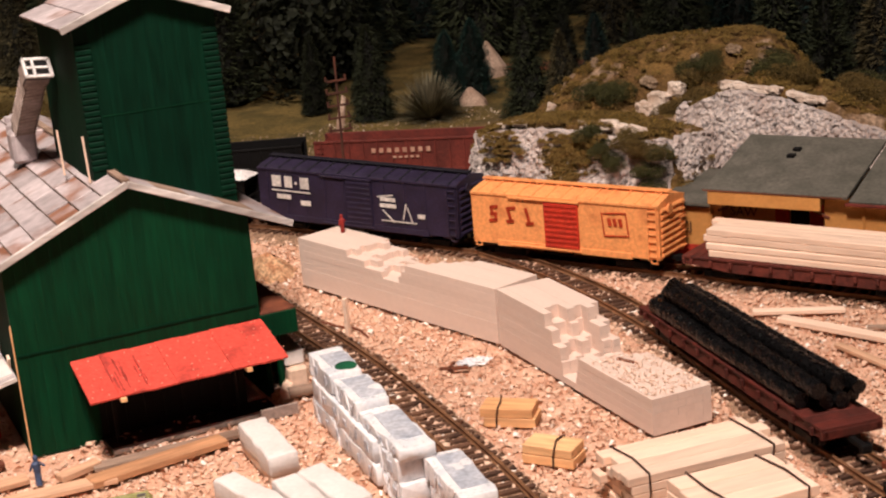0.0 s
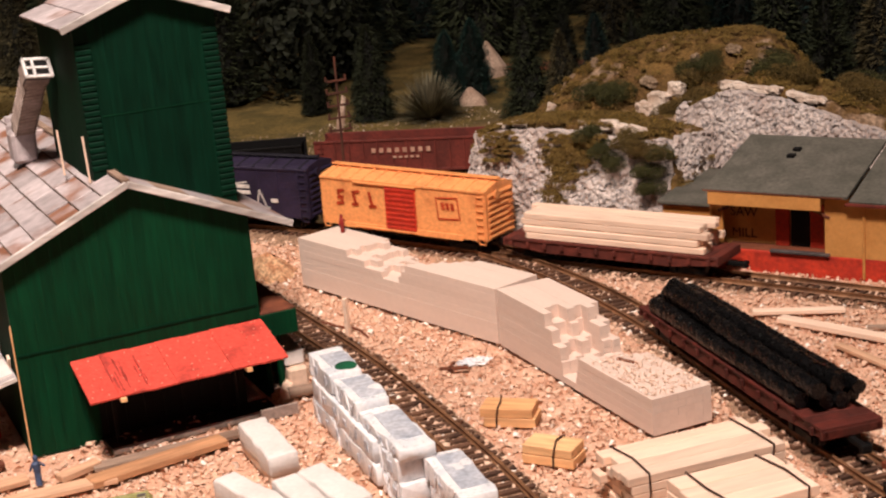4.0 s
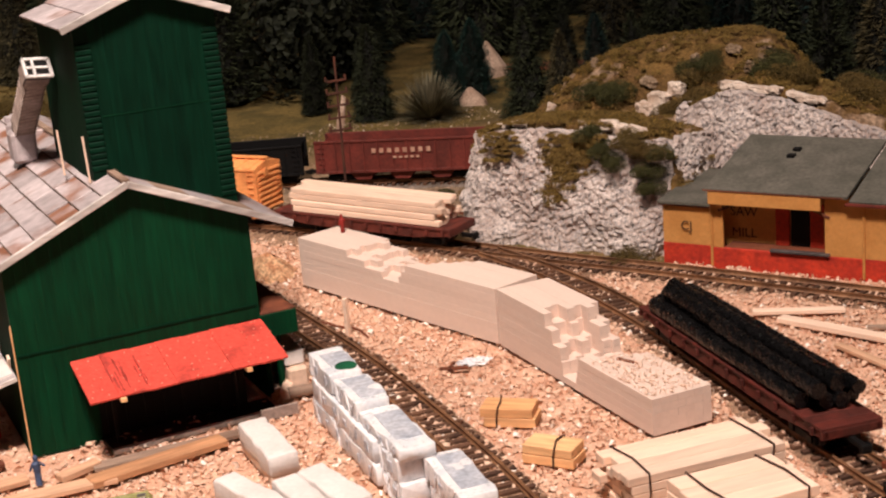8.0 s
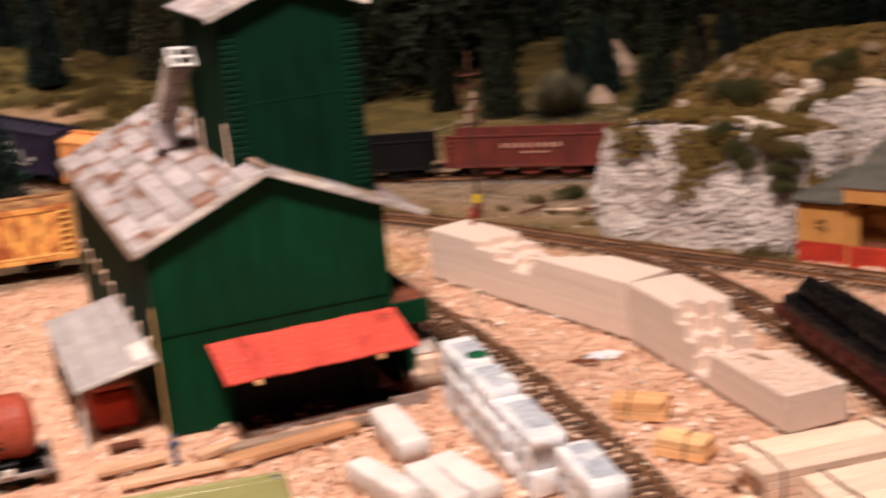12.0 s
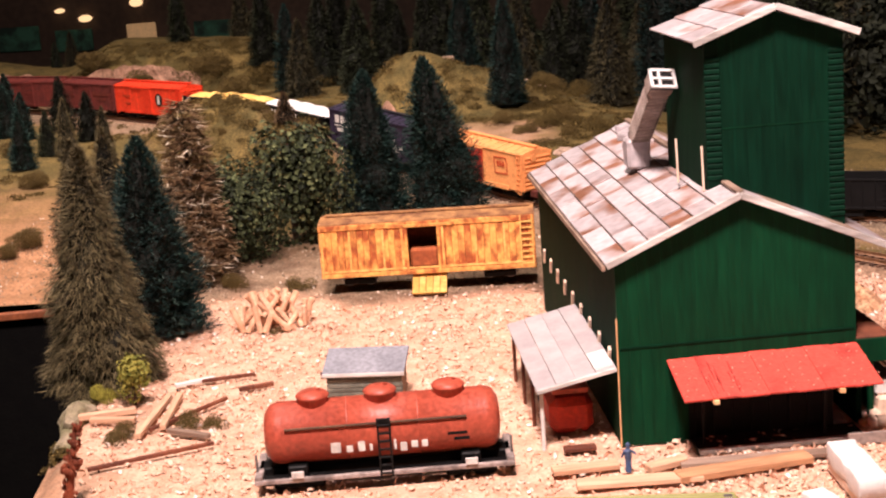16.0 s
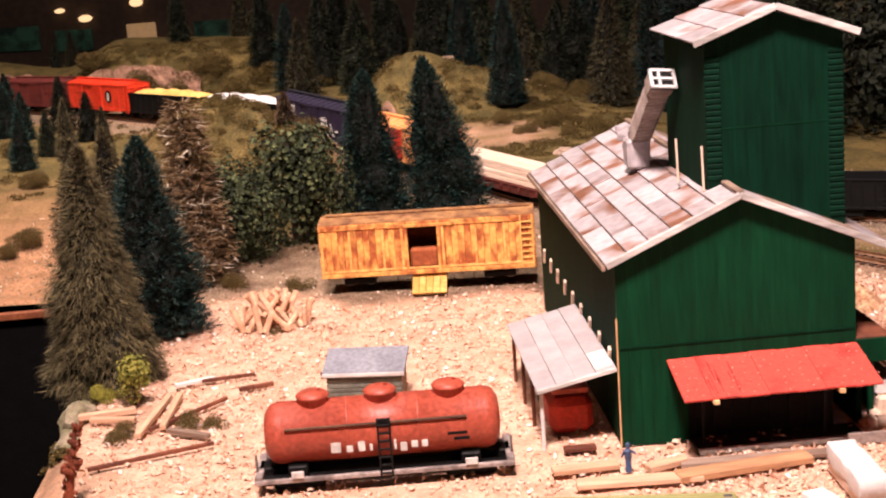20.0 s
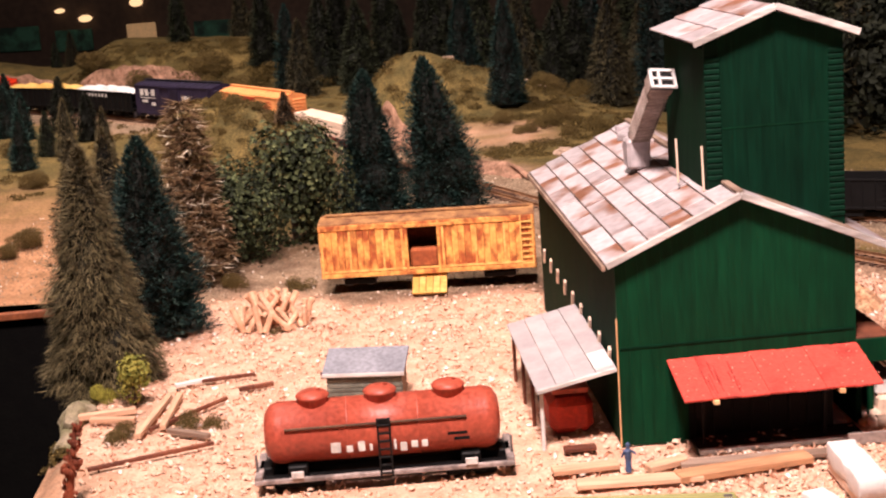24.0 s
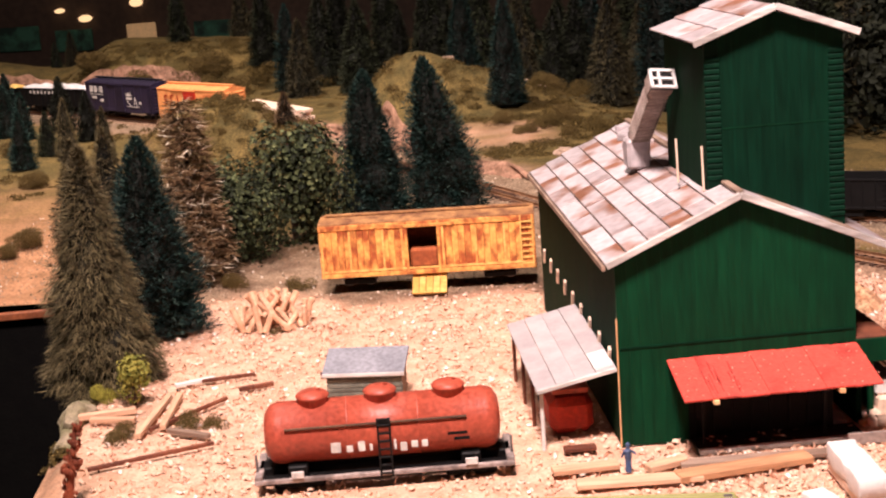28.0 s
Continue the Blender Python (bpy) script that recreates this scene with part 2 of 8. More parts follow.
def nz(x, y, z=0.0, s=1.0):
    return noise.noise((x * s, y * s, z))


def bump(x, y, cx, cy, rx, ry, h, turn=0.0):
    c, s = math.cos(turn), math.sin(turn)
    dx, dy = x - cx, y - cy
    a, b = (c * dx + s * dy) / rx, (-s * dx + c * dy) / ry
    return h * math.exp(-(a * a + b * b))


RISE = ((0.3, 0.0), (0.54, 0.009), (0.668, 0.017), (0.772, 0.026), (0.916, 0.034), (1.05, 0.039), (1.165, 0.0405), (1.3, 0.0405), (1.6, 0.0385))
UX, UY, NX, NY, OX, OY = 0.467, -0.884, 0.884, 0.467, 0.338, 0.183   # along the main line, away from it, and their origin


def uv(x, y):
    return (x - OX) * UX + (y - OY) * UY, (x - OX) * NX + (y - OY) * NY


def xy(u, v):
    return OX + u * UX + v * NX, OY + u * UY + v * NY


def main_gap(x, y):
    return float(np.min(np.hypot(MAIN.d[::6, 0] - x, MAIN.d[::6, 1] - y)))


def ground_z(x, y):
    z = float(np.interp(y, [a for a, b in RISE], [b for a, b in RISE])) * sstep(0.42, 0.08, x)
    z -= 0.0015
    far = 0.0
    far += 0.062 * sstep(1.60, 1.68, y + 0.12 * x + 0.05 + 0.02 * nz(x, y, 4, 12)) * sstep(-0.62, -0.50, x) * sstep(-0.10, -0.24, x) * sstep(2.2, 1.9, y)
    far += bump(x, y, -0.045, 1.13, 0.060, 0.075, 0.070, 0.3)
    far += bump(x, y, 0.05, 1.15, 0.075, 0.08, 0.044)
    far += 0.012 * sstep(0.75, 1.1, y) * sstep(0.3, 0.6, x)
    far += bump(x, y, -1.0, 1.9, 0.4, 0.2, 0.08)
    if far > 0.001:
        far *= sstep(0.03, 0.09, main_gap(x, y))
    # mound between the yard's trees and the far line
    mound = bump(x, y, -0.290, 0.905, 0.075, 0.06, 0.068, -0.9) + bump(x, y, -0.225, 0.830, 0.055, 0.055, 0.058, -0.9) + bump(x, y, -0.175, 0.765, 0.045, 0.05, 0.055, -0.9)
    if mound > 0.001:
        far += mound * sstep(0.022, 0.055, main_gap(x, y))
    z += far
    z += 0.0012 * nz(x, y, 0, 45) + 0.0035 * nz(x, y, 3, 11) * sstep(0.2, 0.5, y)
    return z


def cover(x, y):
    """Shares of sawdust, grey ballast and grass at a place."""
    u, v = uv(x, y)
    w = 0.02 * nz(x, y, 7, 18) + 0.01 * nz(x, y, 9, 60)
    saw = sstep(0.0, -0.03, v + w - 0.02 * (y < 0.1)) * sstep(0.36, 0.31, y + w - 0.05 * sstep(-0.12, -0.2, x))
    saw = max(saw, sstep(0.14, 0.17, u + w) * sstep(0.06, 0.03, v))
    saw *= 1 - 0.75 * sstep(0.02, -0.04, x + 0.26 + w) * sstep(0.0, 0.25, nz(x, y, 2, 22) + 0.1)
    edge = sstep(0.024, 0.006, x - table_edge(y) + w) if y < 0.42 else 0.0
    saw *= 1 - 0.8 * edge
    grey = (1 - saw) * sstep(0.62, 0.45, y + w) * (0.75 * sstep(-0.36, -0.31, x) if x < 0.2 else sstep(0.02, 0.08, v + w) * 0.9)
    if y > 0.5:
        scree = sstep(0.85, 0.89, y + w) * sstep(1.01, 0.97, y + w) * sstep(-0.03, 0.01, x + w) * sstep(0.12, 0.08, x + w)
        saw = max(saw, 0.34 * scree * (1 + nz(x, y, 3, 40)))
        grey = max(grey, 0.85 * (1 - saw) * sstep(0.105, 0.05, main_gap(x, y) + 1.2 * w))
    grey *= 1 - 0.5 * edge
    return saw, grey, (1 - edge) * max(0.0, 1 - saw - grey) * (1 - 0.85 * sstep(-0.30, -0.34, x + w) * sstep(0.95, 0.55, y + 4 * w))


def table_edge(y):
    return -0.317 + 0.02 * sstep(0.2, 0.4, y) + 0.006 * nz(0, y, 1, 14)


def grid_mesh(name, nx, ny, place, material, attr=None):
    vs = [place(i / nx, j / ny) for j in range(ny + 1) for i in range(nx + 1)]
    fs = [(j * (nx + 1) + i, j * (nx + 1) + i + 1, (j + 1) * (nx + 1) + i + 1, (j + 1) * (nx + 1) + i) for j in range(ny) for i in range(nx)]
    me = bpy.data.meshes.new(name)
    me.from_pydata(vs, [], fs)
    me.polygons.foreach_set("use_smooth", [True] * len(fs))
    if attr:
        a = me.color_attributes.new("cover", "FLOAT_COLOR", "POINT")
        a.data.foreach_set("color", [c for p in vs for c in (*attr(p), 1.0)])
    me.materials.append(material)
    return me


def cover_material(name, saw, grey, grass, base, cell=620, rough_cell=0.3, relief=0.7):
    """Mixes four ground covers by the shares kept on the mesh, each with its own grain."""
    m = bpy.data.materials.new(name)
    m.use_nodes = True
    N, Lk = m.node_tree.nodes, m.node_tree.links
    b = N["Principled BSDF"]
    co = N.new("ShaderNodeTexCoord")
    at = N.new("ShaderNodeAttribute")
    at.attribute_name = "cover"
    sp = N.new("ShaderNodeSeparateColor")
    Lk.new(at.outputs["Color"], sp.inputs["Color"])

    def grain(pair, s1, s2, dark=0.5):
        n1, n2 = N.new("ShaderNodeTexNoise"), N.new("ShaderNodeTexVoronoi")
        n1.inputs["Scale"].default_value, n1.inputs["Detail"].default_value = s1, 6
        n2.inputs["Scale"].default_value = s2
        Lk.new(co.outputs["Object"], n1.inputs["Vector"])
        Lk.new(co.outputs["Object"], n2.inputs["Vector"])
        mx = N.new("ShaderNodeMix")
        mx.data_type = "RGBA"
        r = N.new("ShaderNodeMapRange")
        r.inputs["From Min"].default_value, r.inputs["From Max"].default_value = 0.38, 0.62
        Lk.new(n1.outputs["Fac"], r.inputs["Value"])
        Lk.new(r.outputs["Result"], mx.inputs["Factor"])
        mx.inputs["A"].default_value, mx.inputs["B"].default_value = (*pair[0], 1), (*pair[1], 1)
        sc = N.new("ShaderNodeSeparateColor")
        Lk.new(n2.outputs["Color"], sc.inputs["Color"])
        hv = N.new("ShaderNodeMapRange")
        hv.inputs["To Min"].default_value, hv.inputs["To Max"].default_value = 1 - dark, 1 + dark * 0.5
        Lk.new(sc.outputs["Red"], hv.inputs["Value"])
        hs = N.new("ShaderNodeHueSaturation")
        Lk.new(hv.outputs["Result"], hs.inputs["Value"])
        Lk.new(mx.outputs["Result"], hs.inputs["Color"])
        return hs.outputs["Color"], n2.outputs["Distance"]

    cols = [grain(saw, 60, cell, rough_cell), grain(grey, 70, 700, 0.5), grain(grass, 28, 800, 0.55), grain(base, 50, 600, 0.4)]
    col = cols[3][0]
    for k, ch in ((2, "Blue"), (1, "Green"), (0, "Red")):
        mx = N.new("ShaderNodeMix")
        mx.data_type = "RGBA"
        Lk.new(sp.outputs[ch], mx.inputs["Factor"])
        Lk.new(col, mx.inputs["A"])
        Lk.new(cols[k][0], mx.inputs["B"])
        col = mx.outputs["Result"]
    Lk.new(col, b.inputs["Base Color"])
    b.inputs["Roughness"].default_value = 0.9
    b.inputs["Specular IOR Level"].default_value = 0.2
    bp = N.new("ShaderNodeBump")
    bp.inputs["Strength"].default_value, bp.inputs["Distance"].default_value = relief, 0.0015
    Lk.new(cols[0][1], bp.inputs["Height"])
    Lk.new(bp.outputs["Normal"], b.inputs["Normal"])
    return m


ground_m = cover_material("ground_cover", (lin(220, 180, 155), lin(202, 156, 130)), (lin(154, 134, 113), lin(122, 104, 87)), (lin(120, 100, 58), lin(90, 78, 45)), (lin(198, 144, 108), lin(166, 120, 88)), rough_cell=0.2, relief=0.45)


def near_ground(s, t):
    y = -0.62 + 1.04 * t
    x = table_edge(y) + (1.3 - table_edge(y)) * s ** 1.3
    z = ground_z(x, y)
    z -= 0.012 * sstep(0.024, 0.0, x - table_edge(y)) ** 2
    return x, y, z


def far_ground(s, t):
    y = 0.42 + 2.0 * t ** 1.25
    x = -1.9 + 4.3 * s
    return x, y, ground_z(x, y)


ground = thing("ground", Matrix(), "layout top covered in sawdust, grey ballast and grass", "ground", kind="structure")
part("yard_ground", grid_mesh("yard_ground", 210, 170, near_ground, ground_m, lambda p: cover(p[0], p[1])), None, ground)
part("meadow_ground", grid_mesh("meadow_ground", 290, 150, far_ground, ground_m, lambda p: cover(p[0], p[1])), None, ground)
room_dark = mat("dark_room_floor", lin(40, 30, 24), lin(28, 22, 18), rough=0.9, scale=3, fine=40)
fasc_m = mat("black_fascia", lin(9, 8, 7), lin(6, 5, 5), rough=0.9, spec=0.1)
# the board under the left rim, and the front edge of the table across the aisle
g = Geo()
for k in range(40):
    y0, y1 = -0.62 + 1.04 * k / 40, -0.62 + 1.04 * (k + 1) / 40
    x0, x1 = table_edge(y0), table_edge(y1)
    z0, z1 = ground_z(x0, y0) - 0.012, ground_z(x1, y1) - 0.012
    g.add([(x0, y0, z0), (x1, y1, z1), (x1 + 0.012, y1, z1 - 0.03), (x0 + 0.012, y0, z0 - 0.03), (x1 + 0.012, y1, -0.9), (x0 + 0.012, y0, -0.9)], [(0, 1, 2, 3), (3, 2, 4, 5)])
single("table_fascia", g, fasc_m, "black painted board below the layout's rim", "fascia", kind="structure")
rim_m = mat("orange_rim", lin(150, 84, 50), lin(110, 60, 36), rough=0.6)
single("table_rim", B(-1.10, 0.417, -0.0035, 1.60, 0.006, 0.006), rim_m, "brown wooden rim of the table across the aisle", "rim", kind="structure")
single("far_fascia", B(-1.10, 0.424, -0.446, 1.60, 0.006, 0.88), fasc_m, "black painted board below the far table", "fascia", kind="structure")
single("front_fascia", B(0.50, -0.624, -0.462, 1.62, 0.006, 0.89), fasc_m, "black painted board below the layout's front edge", "fascia", kind="structure")
single("east_fascia", B(1.304, -0.100, -0.462, 0.006, 1.04, 0.89), fasc_m, "black painted board below the layout's end", "fascia", kind="structure")
single("inner_fascia", B(1.85, 0.416, -0.462, 1.09, 0.006, 0.89), fasc_m, "black painted board below the wooded table", "fascia", kind="structure")
single("north_fascia", B(0.25, 2.424, -0.44, 4.3, 0.006, 0.94), fasc_m, "black painted board behind the wooded table", "fascia", kind="structure")
single("west_fascia", B(-1.904, 1.42, -0.44, 0.006, 2.0, 0.95), fasc_m, "black painted board below the meadow's end", "fascia", kind="structure")
single("far_end_fascia", B(2.404, 1.42, -0.44, 0.006, 2.0, 0.94), fasc_m, "black painted board below the wood's end", "fascia", kind="structure")
single("room_floor", B(0, 0.4, -0.92, 9, 9, 0.04), room_dark, "dark floor of the room", "floor", kind="structure")
wall_m = mat("dark_room_wall", lin(84, 66, 54), lin(66, 52, 42), rough=0.9, scale=3, fine=60)
for nm, q in (("wall_north", (0, 3.2, 0.4, 9, 0.1, 2.8)), ("wall_west", (-4.0, 0.4, 0.4, 0.1, 9, 2.8)), ("wall_east", (4.0, 0.4, 0.4, 0.1, 9, 2.8)), ("wall_south", (0, -3.6, 0.4, 9, 0.1, 2.8))):
    single(nm, B(*q), wall_m, "plain dark wall of the room", "wall", kind="structure")
single("ceiling", B(0, 0.4, 1.85, 9, 9, 0.1), wall_m, "plain dark ceiling of the room", "ceiling", kind="structure")


# ---- the rocky hill ----
def curve(xs, zs, x):
    return float(np.interp(x, xs, zs))


BLUFF_1 = ((-0.07, -0.045, -0.030, -0.0135, 0.0116, 0.040, 0.0855, 0.124, 0.140, 0.155), (0.0, 0.045, 0.066, 0.075, 0.082, 0.085, 0.085, 0.077, 0.060, 0.0))
BLUFF_2 = ((0.070, 0.078, 0.082, 0.090, 0.1265, 0.144, 0.1776, 0.21, 0.252, 0.35, 0.46), (0.0, 0.055, 0.066, 0.072, 0.091, 0.098, 0.093, 0.085, 0.073, 0.062, 0.05))
SUMMIT = ((-0.12, -0.086, -0.0722, -0.0513, -0.0285, 0.0145, 0.065, 0.1035, 0.1265, 0.1443, 0.162, 0.20, 0.30, 0.46), (0.0, 0.040, 0.063, 0.081, 0.096, 0.111, 0.118, 0.121, 0.116, 0.092, 0.072, 0.058, 0.044, 0.035))


def hill_z(u, v):
    n1 = 0.006 * nz(u, v, 4, 20) + 0.004 * nz(u, v, 5, 60)
    w = v - curve((-0.062, -0.050, -0.030, -0.010), (0.075, 0.040, 0.012, 0.0), u)
    z1 = curve(*BLUFF_1, u) * sstep(0.040, 0.056, w + 0.3 * n1) * (1 - 0.25 * sstep(0.07, 0.2, v)) * sstep(0.4, 0.25, v)
    z2 = curve(*BLUFF_2, u) * sstep(0.136, 0.152, v + 0.3 * n1) * (1 - 0.5 * sstep(0.18, 0.36, v))
    z3 = curve(*SUMMIT, u + 0.6 * n1) * math.exp(-(abs(v - 0.25) / 0.085) ** 2.6)
    fade = sstep(0.012, 0.03, v) * sstep(0.5, 0.42, v) * sstep(-0.2, -0.12, u)
    return max(z1, z2, z3) * fade


def hill_place(s, t):
    u = -0.2 + 0.75 * s
    v = 0.01 + 0.15 * t / 0.5 if t < 0.5 else 0.16 + 0.34 * (t - 0.5) / 0.5
    x, y = xy(u, v)
    z = hill_z(u, v)
    z += (0.004 * nz(x, y, 1, 60) + 0.003 * nz(x, y, 2, 170)) * sstep(0.0, 0.03, z) - 0.004
    return x, y, z


def hill_cover(p):
    u, v = uv(p[0], p[1])
    scree = sstep(0.22, 0.42, nz(p[0], p[1], 12, 34) + 0.25 * nz(p[0], p[1], 3, 120)) * 0.8
    if v < 0.045:
        return 0.0, 0.55, 0.35
    return 0.0, scree, (1 - scree) * (0.45 + 0.4 * nz(p[0], p[1], 6, 50))


hill_m = cover_material("hill_cover", (lin(206, 196, 194), lin(140, 130, 130)), (lin(186, 160, 136), lin(140, 114, 92)), (lin(134, 106, 56), lin(98, 78, 42)), (lin(122, 90, 54), lin(88, 64, 40)), 330, 0.55, 1.0)
hill = thing("rocky_hill", Matrix(), "mossy hill with pale crumpled rock faces beside the track", "hill", kind="structure")
part("hillside", grid_mesh("hillside", 400, 240, hill_place, hill_m, hill_cover), None, hill)


def rock_material():
    """Pale crumpled plaster: bright flakes, grey flakes, small dark pits and a few stains."""
    m = mat("crumpled_rock", lin(208, 196, 190), lin(176, 158, 150), rough=0.8, scale=45, fine=600, var=0.2, bump=0.75)
    N, Lk = m.node_tree.nodes, m.node_tree.links
    hs = next(n for n in N if n.bl_idname == "ShaderNodeHueSaturation")
    ns = N.new("ShaderNodeTexNoise")
    ns.inputs["Scale"].default_value, ns.inputs["Detail"].default_value = 260, 3
    co = N.new("ShaderNodeTexCoord")
    wp = N.new("ShaderNodeVectorMath")
    wp.operation = "MULTIPLY_ADD"
    wp.inputs[1].default_value = (0.006, 0.006, 0.006)
    Lk.new(co.outputs["Object"], ns.inputs["Vector"])
    Lk.new(ns.outputs["Color"], wp.inputs[0])
    Lk.new(co.outputs["Object"], wp.inputs[2])
    col = hs.outputs["Color"]
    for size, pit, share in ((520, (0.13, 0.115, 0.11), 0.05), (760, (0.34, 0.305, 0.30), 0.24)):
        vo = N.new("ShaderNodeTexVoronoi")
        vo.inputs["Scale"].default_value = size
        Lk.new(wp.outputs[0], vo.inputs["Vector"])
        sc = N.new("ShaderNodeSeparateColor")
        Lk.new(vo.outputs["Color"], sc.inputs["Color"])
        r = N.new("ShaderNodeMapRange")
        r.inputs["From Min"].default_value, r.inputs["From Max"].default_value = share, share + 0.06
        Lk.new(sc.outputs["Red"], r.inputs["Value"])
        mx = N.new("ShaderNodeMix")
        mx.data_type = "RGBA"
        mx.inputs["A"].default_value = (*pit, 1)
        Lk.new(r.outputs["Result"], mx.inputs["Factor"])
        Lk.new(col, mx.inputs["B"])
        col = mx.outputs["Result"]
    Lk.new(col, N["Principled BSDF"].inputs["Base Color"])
    return m


rock_face_m = rock_material()


def rock_face(name, foot, top, nu, nh, lean=0.014):
    """A crumpled sheet standing on a line of the plan, folded back over its top."""
    foot = [Vector((*xy(u, v), 0)) for u, v in foot]
    ls = [0.0]
    for a, b in zip(foot, foot[1:]):
        ls.append(ls[-1] + (b - a).length)
    vs, fs = [], []
    for i in range(nu + 1):
        d = ls[-1] * i / nu
        k = max(j for j in range(len(foot) - 1) if ls[j] <= d + 1e-9)
        e = (foot[k + 1] - foot[k]).normalized()
        k2 = min(k + 1, len(foot) - 2) if d - ls[k] > 0.5 * (ls[k + 1] - ls[k]) else max(k - 1, 0)
        e2 = (foot[k2 + 1] - foot[k2]).normalized()
        n = Vector((-e.y - 0.5 * e2.y, e.x + 0.5 * e2.x, 0)).normalized()
        p0 = foot[k] + e * (d - ls[k])
        H = max(top(uv(p0.x + n.x * q, p0.y + n.y * q)) for q in (0.02, 0.032))
        for j in range(nh + 1):
            h = min(j / (nh - 4), 1.0)
            p = p0 + n * (lean * h ** 1.4 + 0.003 * max(0, j - nh + 4) / 2) + Vector((0, 0, (H - 0.001) * h - 0.004))
            q = p * 150
            c = 0.0042 * (abs(noise.noise(q * 0.45)) - 0.25) + 0.0030 * (abs(noise.noise(q * 1.3)) - 0.2) + 0.0015 * noise.noise(q * 3.1)
            c += 0.0022 * max(0.0, 0.42 - noise.voronoi(q * 1.5)[0][0])
            c += 0.010 * noise.noise(p * 26) * (1 - h)
            vs.append(tuple(p - n * c + Vector((0, 0, 0.0016 * noise.noise(q * 1.1 + Vector((9, 3, 1)))))))
    m = nh + 1
    for i in range(nu):
        fs += [(i * m + j, (i + 1) * m + j, (i + 1) * m + j + 1, i * m + j + 1) for j in range(nh)]
    me = bpy.data.meshes.new(name)
    me.from_pydata(vs, [], fs)
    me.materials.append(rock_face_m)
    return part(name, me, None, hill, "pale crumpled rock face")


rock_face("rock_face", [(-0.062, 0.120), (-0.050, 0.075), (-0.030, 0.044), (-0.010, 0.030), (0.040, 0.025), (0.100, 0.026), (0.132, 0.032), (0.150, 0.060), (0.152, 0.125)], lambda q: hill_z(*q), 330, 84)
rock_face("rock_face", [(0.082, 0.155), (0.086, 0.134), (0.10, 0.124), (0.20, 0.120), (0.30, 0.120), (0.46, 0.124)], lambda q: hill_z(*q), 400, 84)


# ---- track ----
def rails(line, name, label, s0, s1, bed=True, near=300):
    tr = thing(name, Matrix(), label, "railway track", kind="structure")
    n = int((s1 - s0) / 0.012)
    for side in (-1, 1):
        vs, fs = [], []
        for k in range(n + 1):
            m = line.car(s0 + (s1 - s0) * k / n, 0.008)
            for dy, dz in ((-0.0011, 0.0012), (0.0011, 0.0012), (0.0004, 0.0019), (0.0005, 0.0034), (0.0009, 0.0040), (-0.0009, 0.0040), (-0.0005, 0.0034), (-0.0004, 0.0019)):
                vs.append(m @ Vector((0, side * 0.0083 + dy, dz)))
        for k in range(n):
            for q in range(8):
                fs.append((k * 8 + q, k * 8 + (q + 1) % 8, (k + 1) * 8 + (q + 1) % 8, (k + 1) * 8 + q))
        part("rail", Geo().add(vs, fs), rail_m, tr)
    me = B(0, 0, 0.0002, 0.0030, 0.0290, 0.0020).mesh("tie", sleeper)
    s, count, rest = s0 + 0.004, 0, Geo()
    rng = random.Random(5)
    while s < s1:
        m = line.car(s, 0.008) @ pose(rng.uniform(-.0006, .0006), rng.uniform(-.001, .001), 0, 0, 0, rng.uniform(-3, 3))
        if count < near:
            part("tie", me, None, tr, m=m)
        else:
            rest.add([m @ v.co for v in me.vertices], [tuple(p.vertices) for p in me.polygons])
        count += 1
        s += 0.0072
    if rest.v:
        part("far_ties", rest, sleeper, tr, kind="stuff")
    if bed:
        vs, fs = [], []
        for k in range(n + 1):
            m = line.car(s0 + (s1 - s0) * k / n, 0.008)
            for dy, dz in ((-0.026, -0.006), (-0.016, -0.0006), (0, -0.0004), (0.016, -0.0006), (0.026, -0.006)):
                vs.append(m @ Vector((0, dy, dz)))
        for k in range(n):
            fs += [(k * 5 + q, k * 5 + q + 1, (k + 1) * 5 + q + 1, (k + 1) * 5 + q) for q in range(4)]
        part("ballast", Geo().add(vs, fs), ballast_m, tr, kind="stuff")
    return tr


ballast_m = mat("brown_ballast", lin(160, 128, 104), lin(110, 84, 66), rough=0.95, scale=200, fine=700, var=0.5, bump=1.0)
greyballast_m = mat("grey_ballast", lin(132, 118, 108), lin(104, 92, 84), rough=0.95, scale=200, fine=700, var=0.4, bump=1.0)
rails(MAIN, "main_track", "curved main railway track with rusty rails and dark ties", 0.0, 2.70)
rails(SIDING, "siding_track", "siding track branching off beside the lumber stacks", 0.0, SIDING.length - 0.01)
rails(SPUR, "spur_track", "spur track curving past the sawmill", 0.0, SPUR.length - 0.01)
ballast_m = greyballast_m
rails(BACK, "back_track", "straight track on grey ballast behind the yard", 0.0, BACK.length - 0.01)


# ---- the sawmill ----
def slope_matrix(p, q):
    """A frame whose x axis runs from p to q in the x-z plane."""
    a = math.atan2(q[1] - p[1], q[0] - p[0])
    return Matrix.Rotation(-a, 4, "Y"), math.hypot(q[0] - p[0], q[1] - p[1])


